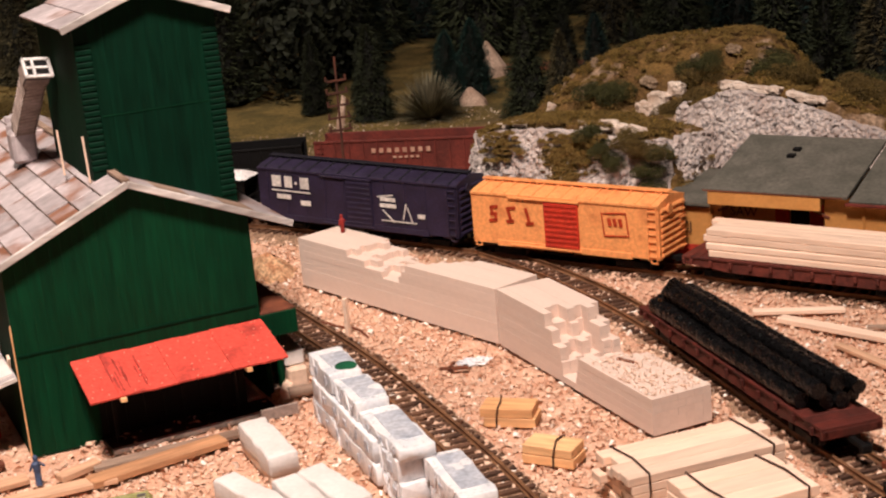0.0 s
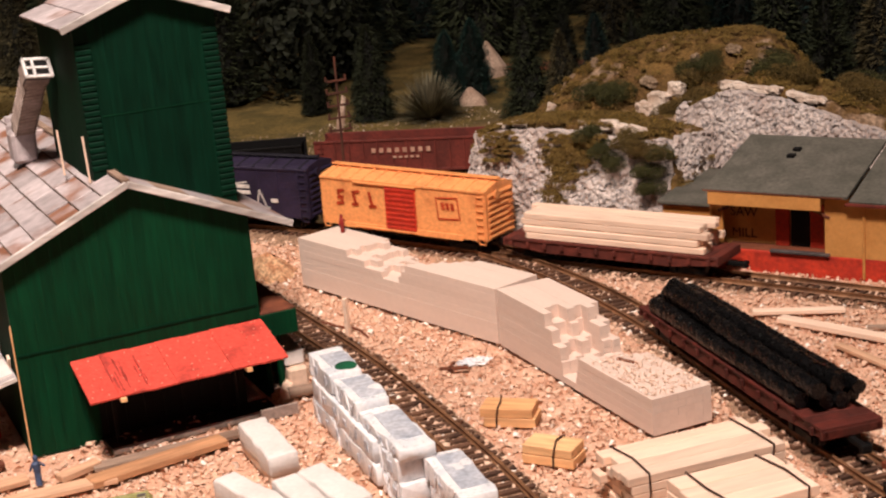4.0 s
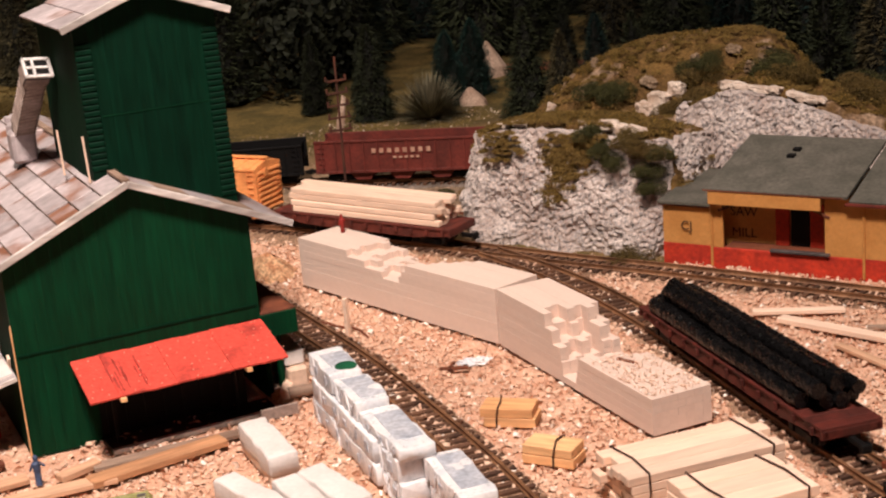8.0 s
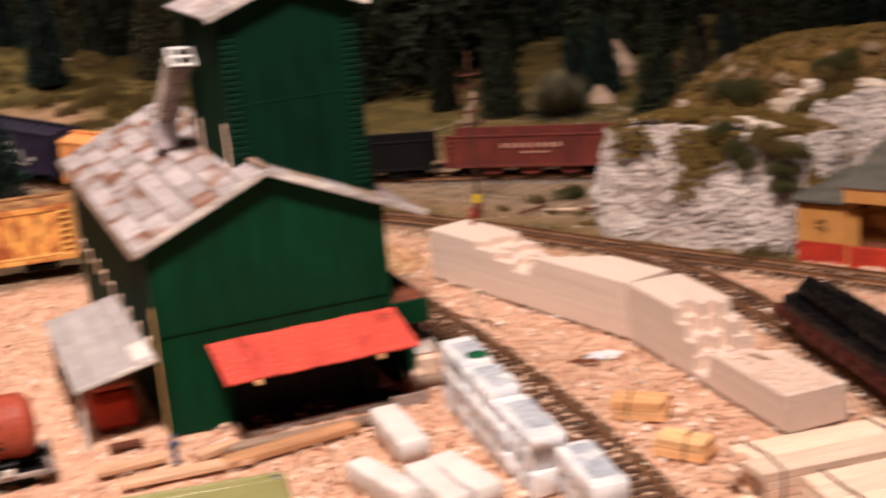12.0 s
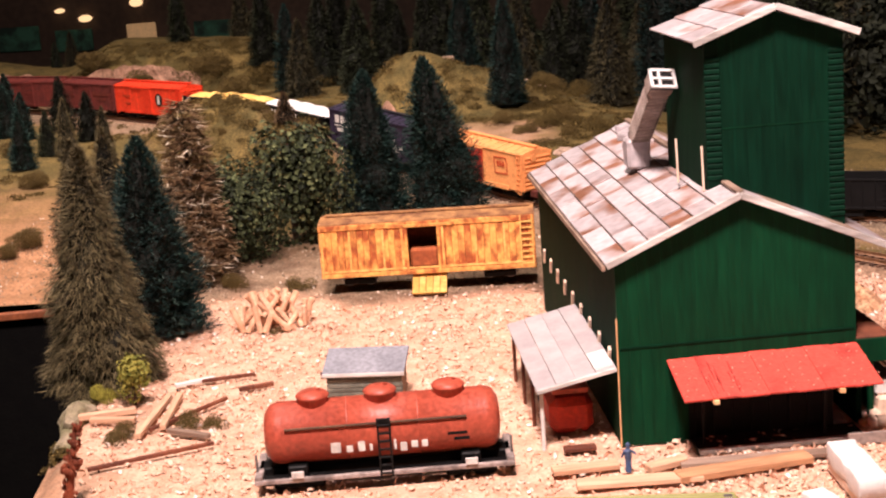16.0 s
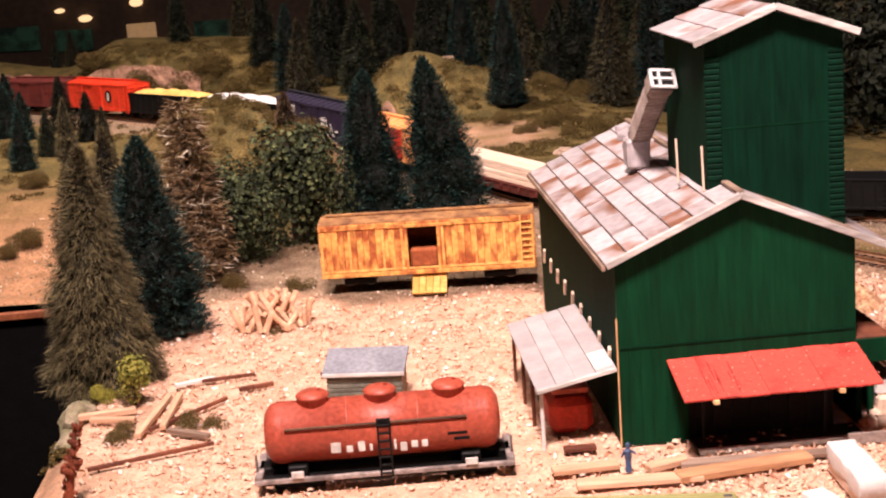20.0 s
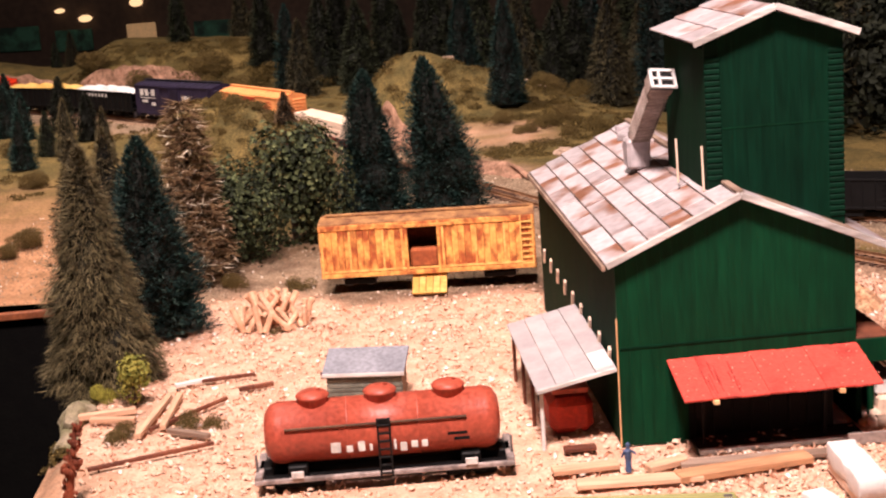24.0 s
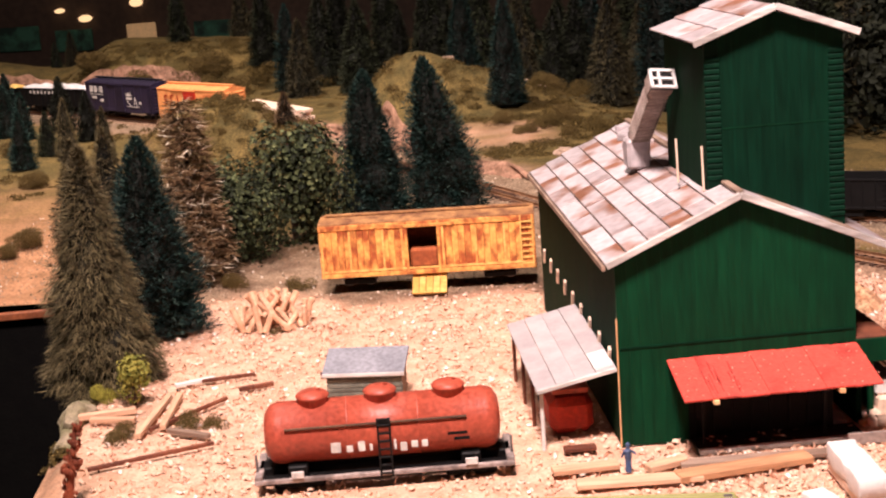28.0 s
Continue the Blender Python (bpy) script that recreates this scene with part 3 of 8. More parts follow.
def wall_planks(name, parent, x0, x1, z_top, y, zs=0.0, step=0.0062, thick=0.003, material=None, axis="x", lab=""):
    """A wall of upright boards whose tops follow z_top."""
    n = max(1, round((x1 - x0) / step))
    w = (x1 - x0) / n
    for k in range(n):
        a = x0 + k * w
        za, zb = z_top(a + 0.0002), z_top(a + w - 0.0002)
        d = 0.00005 * ((k * 7) % 3)
        poly = [(a + 0.00002, zs), (a + w - 0.00002, zs), (a + w - 0.00002, zb), (a + 0.00002, za)]
        g = Geo().prism(poly, -thick / 2 - d, thick / 2)
        if axis == "y":
            g.v = [(y - p[1], p[0], p[2]) for p in g.v]
        else:
            g.v = [(p[0], y + p[1], p[2]) for p in g.v]
        part(name, g, material, parent, lab if k == 0 else "")


mill = thing("sawmill", Matrix(), "dark green wooden sawmill with a tower and weathered tin roofs", "building")
RX0, RXA, RX1, RYF, RYB = -0.0052, 0.0653, 0.1482, -0.0045, 0.2818
RZL, RZA, RZR = 0.1001, 0.1311, 0.0954


def roof_under(x):
    x = min(max(x, RX0), RX1)
    return (RZL + (RZA - RZL) * (x - RX0) / (RXA - RX0) if x < RXA else RZA + (RZR - RZA) * (x - RXA) / (RX1 - RXA)) - 0.0035


WX1 = 0.1262
# front wall, left open for the bay below the awning
wall_planks("board", mill, 0.0, 0.036, roof_under, 0.0015, material=green, step=0.006)
wall_planks("board", mill, 0.036, 0.1140, roof_under, 0.0015, zs=0.040, material=green, step=0.006)
wall_planks("board", mill, 0.1140, WX1, roof_under, 0.0015, zs=0.046, material=green, step=0.006)
part("band_board", B(0.063, -0.0002, 0.0535, 0.124, 0.0008, 0.0012), dark_green, mill)
# left and back walls get the darker green, with their shade in the colour
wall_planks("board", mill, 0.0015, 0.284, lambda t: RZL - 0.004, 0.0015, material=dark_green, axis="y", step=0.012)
wall_planks("board", mill, 0.0015, 0.284, lambda t: roof_under(WX1), WX1 - 0.0015, zs=0.034, material=green, axis="y", step=0.024)
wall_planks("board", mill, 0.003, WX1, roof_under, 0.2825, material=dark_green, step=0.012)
# bay closed with black boards: the awning's shadow put into the colour
part("bay_door", B(0.0750, 0.0025, 0.020, 0.078, 0.003, 0.040), black, mill, "bay boards blackened for the awning's shade")
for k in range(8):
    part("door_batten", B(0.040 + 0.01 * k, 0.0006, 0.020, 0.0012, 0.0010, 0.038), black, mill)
part("floor_slab", B(0.063, 0.141, 0.0005, 0.118, 0.276, 0.003), concrete, mill)
part("corner_trim", R((-0.0006, -0.0006, 0.0), (-0.0004, -0.0006, 0.070), 0.00042, n=6), yellowwood, mill)
# slanted wooden tabs under the ledge of the left wall
for k in range(9):
    y = 0.020 + 0.030 * k
    part("tab", B(-0.0012, y, 0.0445, 0.0014, 0.0036, 0.0100, Matrix.Rotation(radians(24), 4, "X")), rawwood, mill, "pale slanted wooden tab" if k == 0 else "")
# roof: tin sheets on each slope
mL, lenL = slope_matrix((RX0, RZL), (RXA, RZA))
mR, lenR = slope_matrix((RXA, RZA), (RX1, RZR))
rng = random.Random(3)
ROWS_L, COLS = 6, 7
# brown-grey for the seams, dark enough to pass for the laps' shadow lines
lap_shade_m = mat("roof_lap_shade", lin(120, 104, 98), lin(90, 74, 68), rough=0.8)
for i in range(ROWS_L):
    w = lenL / ROWS_L
    c = Vector((RX0, 0, RZL)) + mL @ Vector(((i + 0.5) * w, 0, 0))
    y, k = RYF, 0
    while y < RYB - 0.004:
        d = (RYB - RYF) / COLS * (rng.uniform(0.85, 1.15) if k else rng.uniform(0.5, 1.1))
        d = RYB - y if RYB - y - d < 0.012 else d
        part("roof_sheet", B(0, 0, 0, w * 1.05, d - 0.0004, 0.0011), tin, mill, m=Matrix.Translation((c.x, y + d / 2, c.z - 0.0004 + rng.uniform(-.0002, .0003))) @ mL @ Matrix.Rotation(radians(2.8 + rng.uniform(-.8, .8)), 4, "Y") @ Matrix.Rotation(radians(rng.uniform(-1.4, 1.4)), 4, "X"))
        y, k = y + d, k + 1
# thin dark rods draw each course's seam and the shadow under its edge
for i in range(ROWS_L):
    c = Vector((RX0, 0, RZL)) + mL @ Vector((i * lenL / ROWS_L - 0.0003, 0, 0.0005))
    part("lap_joint", R((c.x, RYF, c.z), (c.x, RYB, c.z), 0.00040, n=5), lap_shade_m, mill)
for i in range(5):
    for j in range(COLS):
        w, d = lenR / 5, (RYB - RYF) / COLS
        c = Vector((RXA, 0, RZA)) + mR @ Vector(((i + 0.5) * w, 0, 0))
        part("roof_sheet", B(0, 0, 0, w * 1.03, d * 0.985, 0.0011), greywood if i % 2 else tin, mill, m=Matrix.Translation((c.x, RYF + (j + 0.5) * d, c.z - 0.0004)) @ mR)
for (p, q, l, mm) in (((RX0, RZL), (RXA, RZA), lenL, mL), ((RXA, RZA), (RX1, RZR), lenR, mR)):
    c = ((p[0] + q[0]) / 2, (p[1] + q[1]) / 2)
    part("fascia_board", B(c[0], RYF - 0.0012, c[1] - 0.0008, l, 0.0024, 0.0034, mm), fascia, mill, "whitewashed fascia board along the gable")
part("eave_board", B(RX0 - 0.001, (RYF + RYB) / 2, RZL - 0.002, 0.0022, RYB - RYF, 0.003), greywood, mill)
part("ridge_board", B(RXA, (RYF + RYB) / 2, RZA + 0.0008, 0.004, RYB - RYF, 0.0016), greywood, mill)
# dormer and scrap on the ridge
for k, (x, y) in enumerate(((0.050, 0.205), (0.054, 0.235), (0.060, 0.190), (0.058, 0.262))):
    part("ridge_vent", B(x, y, roof_under(x) + 0.004, 0.006, 0.010, 0.005, Matrix.Rotation(0.5 * k, 4, "Z")), tin, mill)
# tower
TX0, TX1, TYF, TYB = 0.0563, 0.1297, 0.025, 0.115
TZE, TZA, TXA = 0.206, 0.2223, 0.0929
tower_top = lambda x: (TZE + (TZA - TZE) * (x - 0.0493) / (TXA - 0.0493) if x < TXA else TZA + (TZE - TZA) * (x - TXA) / (0.1365 - TXA)) - 0.003
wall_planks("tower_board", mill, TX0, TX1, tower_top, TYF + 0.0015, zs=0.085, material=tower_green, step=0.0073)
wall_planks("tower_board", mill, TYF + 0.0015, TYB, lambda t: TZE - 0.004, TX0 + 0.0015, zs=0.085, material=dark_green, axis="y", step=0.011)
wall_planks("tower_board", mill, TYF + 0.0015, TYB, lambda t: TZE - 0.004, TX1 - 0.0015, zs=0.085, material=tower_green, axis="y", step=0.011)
wall_planks("tower_board", mill, TX0, TX1, tower_top, TYB, zs=0.085, material=dark_green, step=0.0146)
for x in (TX0 + 0.004, TX1 - 0.004):
    for k in range(34):
        z = 0.094 + 0.0031 * k
        if z > roof_under(x) + 0.006:
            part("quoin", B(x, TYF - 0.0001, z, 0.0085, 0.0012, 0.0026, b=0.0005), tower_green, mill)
part("belt_course", B((TX0 + TX1) / 2, TYF + 0.0001, 0.160, TX1 - TX0 - 0.018, 0.0008, 0.0008), dark_green, mill)
t0, tl = slope_matrix((0.0493, TZE), (TXA, TZA))
t1, tr_ = slope_matrix((TXA, TZA), (0.1365, TZE))
for (p, q, l, mm) in (((0.0493, TZE), (TXA, TZA), tl, t0), ((TXA, TZA), (0.1365, TZE), tr_, t1)):
    for i in range(3):
        for j in range(3):
            d = 0.101 / 3
            cx, cz = p[0] + (q[0] - p[0]) * (i + 0.5) / 3, p[1] + (q[1] - p[1]) * (i + 0.5) / 3
            part("tower_roof_sheet", B(cx, 0.0196 + (j + 0.5) * d, cz, l / 3 * 1.02, d * 0.98, 0.0011, mm @ Matrix.Rotation(radians(3.0 if q[1] > p[1] else -3.0), 4, "Y")), tin, mill)
    part("fascia_board", B((p[0] + q[0]) / 2, 0.0185, (p[1] + q[1]) / 2 - 0.0006, l, 0.0024, 0.0036, mm), fascia, mill)
for x in (0.0600, 0.0535):
    part("ladder_rail", R((x - 0.006, TYF - 0.0005 + (0.03 if x < 0.056 else 0), 0.128), (x - 0.0065, TYF - 0.0005 + (0.03 if x < 0.056 else 0), 0.152), 0.0006, n=6), rawwood, mill)
# blower chute leaning up from the roof, with a cross-barred mouth
cb, ct = Vector((0.0435, 0.140, 0.1400)), Vector((0.0455, 0.086, 0.1775))
ax = (ct - cb).normalized()
mq = ax.to_track_quat("Z", "Y").to_matrix().to_4x4()
ch = part("chute", Geo().box(0, 0, 0, 0.0112, 0.0100, (ct - cb).length, Matrix.Translation((cb + ct) / 2) @ mq), greymetal, mill, "ribbed grey metal chute rising from the roof")
for k in range(15):
    p = cb + (ct - cb) * (0.10 + 0.058 * k)
    part("chute_rib", B(0, 0, 0, 0.0119, 0.0107, 0.0010, Matrix.Translation(p) @ mq), greymetal, ch)
mq2 = Matrix.Rotation(radians(52), 4, "X") @ Matrix.Rotation(radians(10), 4, "Y")
mc = Matrix.Translation(ct + Vector((0.0010, -0.002, 0.0025))) @ mq2
mouth = part("chute_mouth", Geo().box(0, 0, -0.002, 0.0195, 0.0150, 0.0120, b=0.0004), black, mill, m=mc @ Matrix.Scale(0.70, 4))
part("chute_elbow", Geo().box(0, 0, -0.0045, 0.0200, 0.0155, 0.0100, b=0.001), greymetal, mill, m=mc @ Matrix.Scale(0.70, 4))
for (cx_, cy_, sx_, sy_) in ((0.0098, 0, 0.0024, 0.0174), (-0.0098, 0, 0.0024, 0.0174), (0, 0.0076, 0.0220, 0.0024), (0, -0.0076, 0.0220, 0.0024), (-0.003, 0, 0.0020, 0.0155), (0, 0.000, 0.0200, 0.0020)):
    part("mouth_bar", B(cx_, cy_, 0.0048, sx_, sy_, 0.0024), windowwhite, mouth)
part("chute_base", B(cb.x - 0.001, cb.y, cb.z - 0.008, 0.014, 0.016, 0.018), tin, mill)
# red awning on posts
streak_m = mat("rust_streak", lin(178, 64, 54), lin(140, 50, 44), rough=0.7, scale=220, var=0.3)
rivet_m = mat("pale_rivet", lin(240, 172, 152), lin(226, 120, 100), rough=0.4)
AX0, AX1, AZ, AYF, AZF = 0.0252, 0.1263, 0.0449, -0.0386, 0.0349
am = Matrix.Rotation(math.atan2(AZ - AZF, -AYF), 4, "X")
al = math.hypot(AZ - AZF, AYF)
for k in range(7):
    w = (AX1 - AX0) / 7
    part("awning_sheet", B(AX0 + (k + 0.5) * w, AYF / 2, (AZ + AZF) / 2 + 0.0003 * (k % 2), w * 1.0, al, 0.0012, am @ Matrix.Rotation(radians(0.9 if k % 2 else -0.9), 4, "Y")), red_roof, mill, "rusty red corrugated awning sheet" if k == 0 else "")
rng = random.Random(6)
for k in range(16):
    x, d = AX0 + 0.0185 + rng.gauss(0, 0.0022) + (0.012 if k > 10 else 0), rng.uniform(.15, .5)
    f = rng.uniform(d / 2 + .02, .98 - d / 2)
    part("rust_streak", B(x, AYF * f, AZ + (AZF - AZ) * f + 0.0009, rng.uniform(.0004, .0011), al * d, 0.0003, am), streak_m, mill, "dark rust streak" if k == 0 else "")
rng = random.Random(8)
for k in range(15):
    x = AX0 + 0.004 + k * 0.0068
    for j in range(7):
        y = -0.003 - j * 0.0055
        part("rivet", B(x + rng.uniform(-.003, .003), y + rng.uniform(-.002, .002), AZ + y / AYF * (AZF - AZ) + 0.0008, 0.0007, 0.0007, 0.0005), rivet_m, mill)
for x in (AX0 + 0.016, AX0 + 0.080):
    part("awning_post", B(x, AYF + 0.028, AZF / 2 + 0.002, 0.0014, 0.0014, AZF + 0.004), black, mill)
    part("rafter_tail", B(x, AYF + 0.0005, AZF - 0.0014, 0.003, 0.004, 0.0022), yellowwood, mill)
part("bay_sill", B(0.0850, -0.0200, 0.0006, 0.098, 0.004, 0.0024), concrete, mill, "pale concrete kerb under the awning")
# bay floor is black too, coloured for the shade under the awning
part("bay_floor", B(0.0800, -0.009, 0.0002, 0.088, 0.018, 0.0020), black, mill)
# loading dock on the right
part("dock_deck", B(0.1360, 0.030, 0.0465, 0.0195, 0.060, 0.003), brownwood, mill)
part("dock_front", B(0.1358, 0.0005, 0.0405, 0.0205, 0.003, 0.013), green, mill)
part("dock_side", B(0.1450, 0.030, 0.0405, 0.003, 0.060, 0.013), green, mill)
part("dock_wall", B(0.1275, 0.030, 0.017, 0.003, 0.060, 0.034), dark_green, mill)
for x, y in ((0.1365, 0.008), (0.1365, 0.056)):
    part("dock_post", B(x, y, 0.018, 0.003, 0.003, 0.036), green, mill)
# lean-to on the left wall
LX0, LX1, LY0, LY1, LZ0, LZ1 = -0.0435, -0.0008, 0.0036, 0.1331, 0.0335, 0.0424
lm, ll = slope_matrix((LX0, LZ0), (LX1, LZ1))
for j in range(4):
    w, t = ll / 4, (j + 0.5) / 4
    part("lean_to_sheet", B(LX0 + (LX1 - LX0) * t, (LY0 + LY1) / 2, LZ0 + (LZ1 - LZ0) * t + 0.0003 * (j % 2), w * 0.985, LY1 - LY0, 0.0014, lm), grey_roof, mill, "grey sheet of the lean-to roof" if j == 0 else "")
part("lean_to_patch", B(LX1 - 0.006, LY0 + 0.016, LZ1 + 0.0002, 0.010, 0.026, 0.0014, lm), whiteblock, mill, "pale patch on the lean-to roof")
part("lean_to_edge", B((LX0 + LX1) / 2, LY0 - 0.0008, (LZ0 + LZ1) / 2 - 0.0006, ll, 0.0018, 0.0022, lm), fascia, mill)
for y in (0.008, 0.045, 0.085, 0.128):
    part("lean_to_post", R((LX0 + 0.003, y, -0.001), (LX0 + 0.003, y, LZ0 - 0.0004), 0.0011, n=7), whiteblock if y < 0.02 else brownwood, mill)
red_engine = thing("red_machine", pose(-0.022, 0.05, 0), "dull red machine box under the lean-to", "machine")
part("body", B(0, 0, 0.010, 0.024, 0.05, 0.020, b=0.004), depotred, red_engine)
part("lid", B(0, 0, 0.0235, 0.020, 0.044, 0.003), tankred, red_engine)
part("shaft", R((-0.014, 0.01, 0.012), (0.014, 0.01, 0.012), 0.003), black, red_engine)


# ---- rolling stock: x forwards, y to the left, z up from the ground ----
def truck(parent, x):
    g = Geo().box(0, 0, 0.0075, 0.020, 0.018, 0.003)
    for s in (-1, 1):
        g.box(0, s * 0.0105, 0.0075, 0.024, 0.0022, 0.0040)
        for k in (-1, 1):
            g.box(k * 0.008, s * 0.0118, 0.0078, 0.0036, 0.0014, 0.0036)
    tr = part("truck", g, black, parent, m=Matrix.Translation((x, 0, 0)))
    for k in (-0.008, 0.008):
        w = Geo()
        for s in (-1, 1):
            w.rod((k, s * 0.0066, 0.0080), (k, s * 0.0086, 0.0080), 0.0042, n=14)
            w.rod((k, s * 0.0062, 0.0080), (k, s * 0.0068, 0.0080), 0.0048, n=14)
        w.rod((k, -0.0085, 0.0080), (k, 0.0085, 0.0080), 0.0010, n=6)
        part("wheelset", w, steel, tr)


def coupler(parent, x, s):
    part("coupler", Geo().box(x + s * 0.0045, 0, 0.0115, 0.012, 0.0028, 0.0030).box(x + s * 0.0105, 0, 0.0115, 0.0035, 0.0048, 0.0042), black, parent)


def blocks(parent, items, material, y, name="mark", label=""):
    """Plain raised patches on the side of a car: x, z, width, height, lean in degrees."""
    for k, (x, z, w, h, *r) in enumerate(items):
        part(name, B(0, 0, 0, w, 0.0004, h, Matrix.Translation((x, y, z)) @ Matrix.Rotation(radians(r[0] if r else 0), 4, "Y")), material, parent, label if k == 0 else "")


def boxcar(name, L, W, zs, H, body_m, roof_m, label, door_m=None, door=None, ribs=True, doors_open=False, truck_in=0.024):
    car = thing(name, Matrix(), label, "boxcar")
    z0, z1 = zs, zs + H
    part("body", Geo().prism([(-W / 2, z0), (W / 2, z0), (W / 2, z1), (W / 2 - 0.004, z1 + 0.0016), (0, z1 + 0.0042), (-W / 2 + 0.004, z1 + 0.0016), (-W / 2, z1)], -L / 2, L / 2, Matrix.Rotation(radians(-90), 4, "Z")), body_m, car)
    # roof ribs and running board
    n = 13
    for k in range(n):
        x = -L / 2 + L * (k + 0.5) / n
        for s in (-1, 1):
            a = math.atan2(0.0042, W / 2)
            part("roof_rib", B(x, s * W / 4, z1 + 0.0025, 0.0014, W / 2 * 0.98, 0.0011, Matrix.Rotation(-s * a, 4, "X")), roof_m, car)
    part("running_board", B(0, 0, z1 + 0.0058, L * 1.0, 0.0055, 0.0010), roof_m, car)
    for k in range(8):
        part("board_bracket", B(-L / 2 + L * (k + 0.5) / 8, 0, z1 + 0.0048, 0.0012, 0.0050, 0.0016), roof_m, car)
    for s in (-1, 1):
        part("side_sill", B(0, s * (W / 2 + 0.0002), z0 + 0.0008, L * 0.72, 0.0010, 0.0040), body_m, car)
        part("eave_strip", B(0, s * (W / 2 + 0.0003), z1 - 0.0006, L, 0.0012, 0.0016), body_m, car)
        # side rivet strips
        if ribs:
            for k in range(10):
                x = -L / 2 + L * (k + 0.5) / 10
                part("seam_strip", B(x, s * (W / 2 + 0.0001), (z0 + z1) / 2, 0.0008, 0.0006, H * 0.94), body_m, car)
        # ladders at the right-hand end of each side
        e = -s * 1
        for k in range(7):
            part("ladder_rung", B(e * (L / 2 - 0.0045), s * (W / 2 + 0.0010), z0 + 0.002 + k * H / 7.2, 0.0062, 0.0007, 0.0008), body_m, car)
        for dx in (0.0014, 0.0076):
            part("ladder_rail", B(e * (L / 2 - dx), s * (W / 2 + 0.0008), z0 + H * 0.46, 0.0007, 0.0008, H * 0.96), body_m, car)
        for q in (-1, 1):
            part("step", Geo().box(q * (L / 2 - 0.004), s * (W / 2), z0 - 0.0024, 0.005, 0.0008, 0.0008).box(q * (L / 2 - 0.0018), s * (W / 2), z0 - 0.001, 0.0008, 0.0008, 0.0034).box(q * (L / 2 - 0.0062), s * (W / 2), z0 - 0.001, 0.0008, 0.0008, 0.0034), body_m, car)
        if door:
            dx, dw = door
            d = part("door", B(dx, s * (W / 2 + 0.0006), z0 + H * 0.47, dw, 0.0014, H * 0.90), door_m or body_m, car, "corrugated sliding door")
            for k in range(9):
                part("door_rib", B(dx, s * (W / 2 + 0.0014), z0 + H * (0.08 + 0.098 * k), dw * 0.94, 0.0008, 0.0015), door_m or body_m, d)
            part("door_track", B(dx + dw * 0.5, s * (W / 2 + 0.0014), z0 + H * 0.95, dw * 2.1, 0.0012, 0.0012), body_m, car)
            part("lower_track", B(dx + dw * 0.5, s * (W / 2 + 0.0012), z0 + H * 0.015, dw * 2.1, 0.0012, 0.0012), body_m, car)
    for q in (-1, 1):
        for k in range(8):
            part("end_rib", Geo().rod((q * (L / 2), -W / 2 + 0.003, z0 + H * (0.06 + 0.118 * k)), (q * (L / 2), W / 2 - 0.003, z0 + H * (0.06 + 0.118 * k)), 0.0014, n=8), body_m, car)
        for k in range(7):
            part("end_rung", B(q * (L / 2 + 0.0016), q * (W / 2 - 0.0055), z0 + 0.002 + k * H / 7.2, 0.0007, 0.0065, 0.0008), body_m, car)
        part("brake_wheel" if q < 0 else "roof_grab", Geo().rod((q * (L / 2 + 0.0015), 0.006, z1 - 0.004), (q * (L / 2 + 0.0026), 0.006, z1 - 0.004), 0.0034, n=12), body_m, car)
        coupler(car, q * L / 2, q)
        truck(car, q * (L / 2 - truck_in))
    part("underframe", Geo().box(0, 0, z0 - 0.001, L * 0.94, W * 0.5, 0.004).box(0.01, 0.006, z0 - 0.004, 0.022, 0.008, 0.005), black, car)
    return car


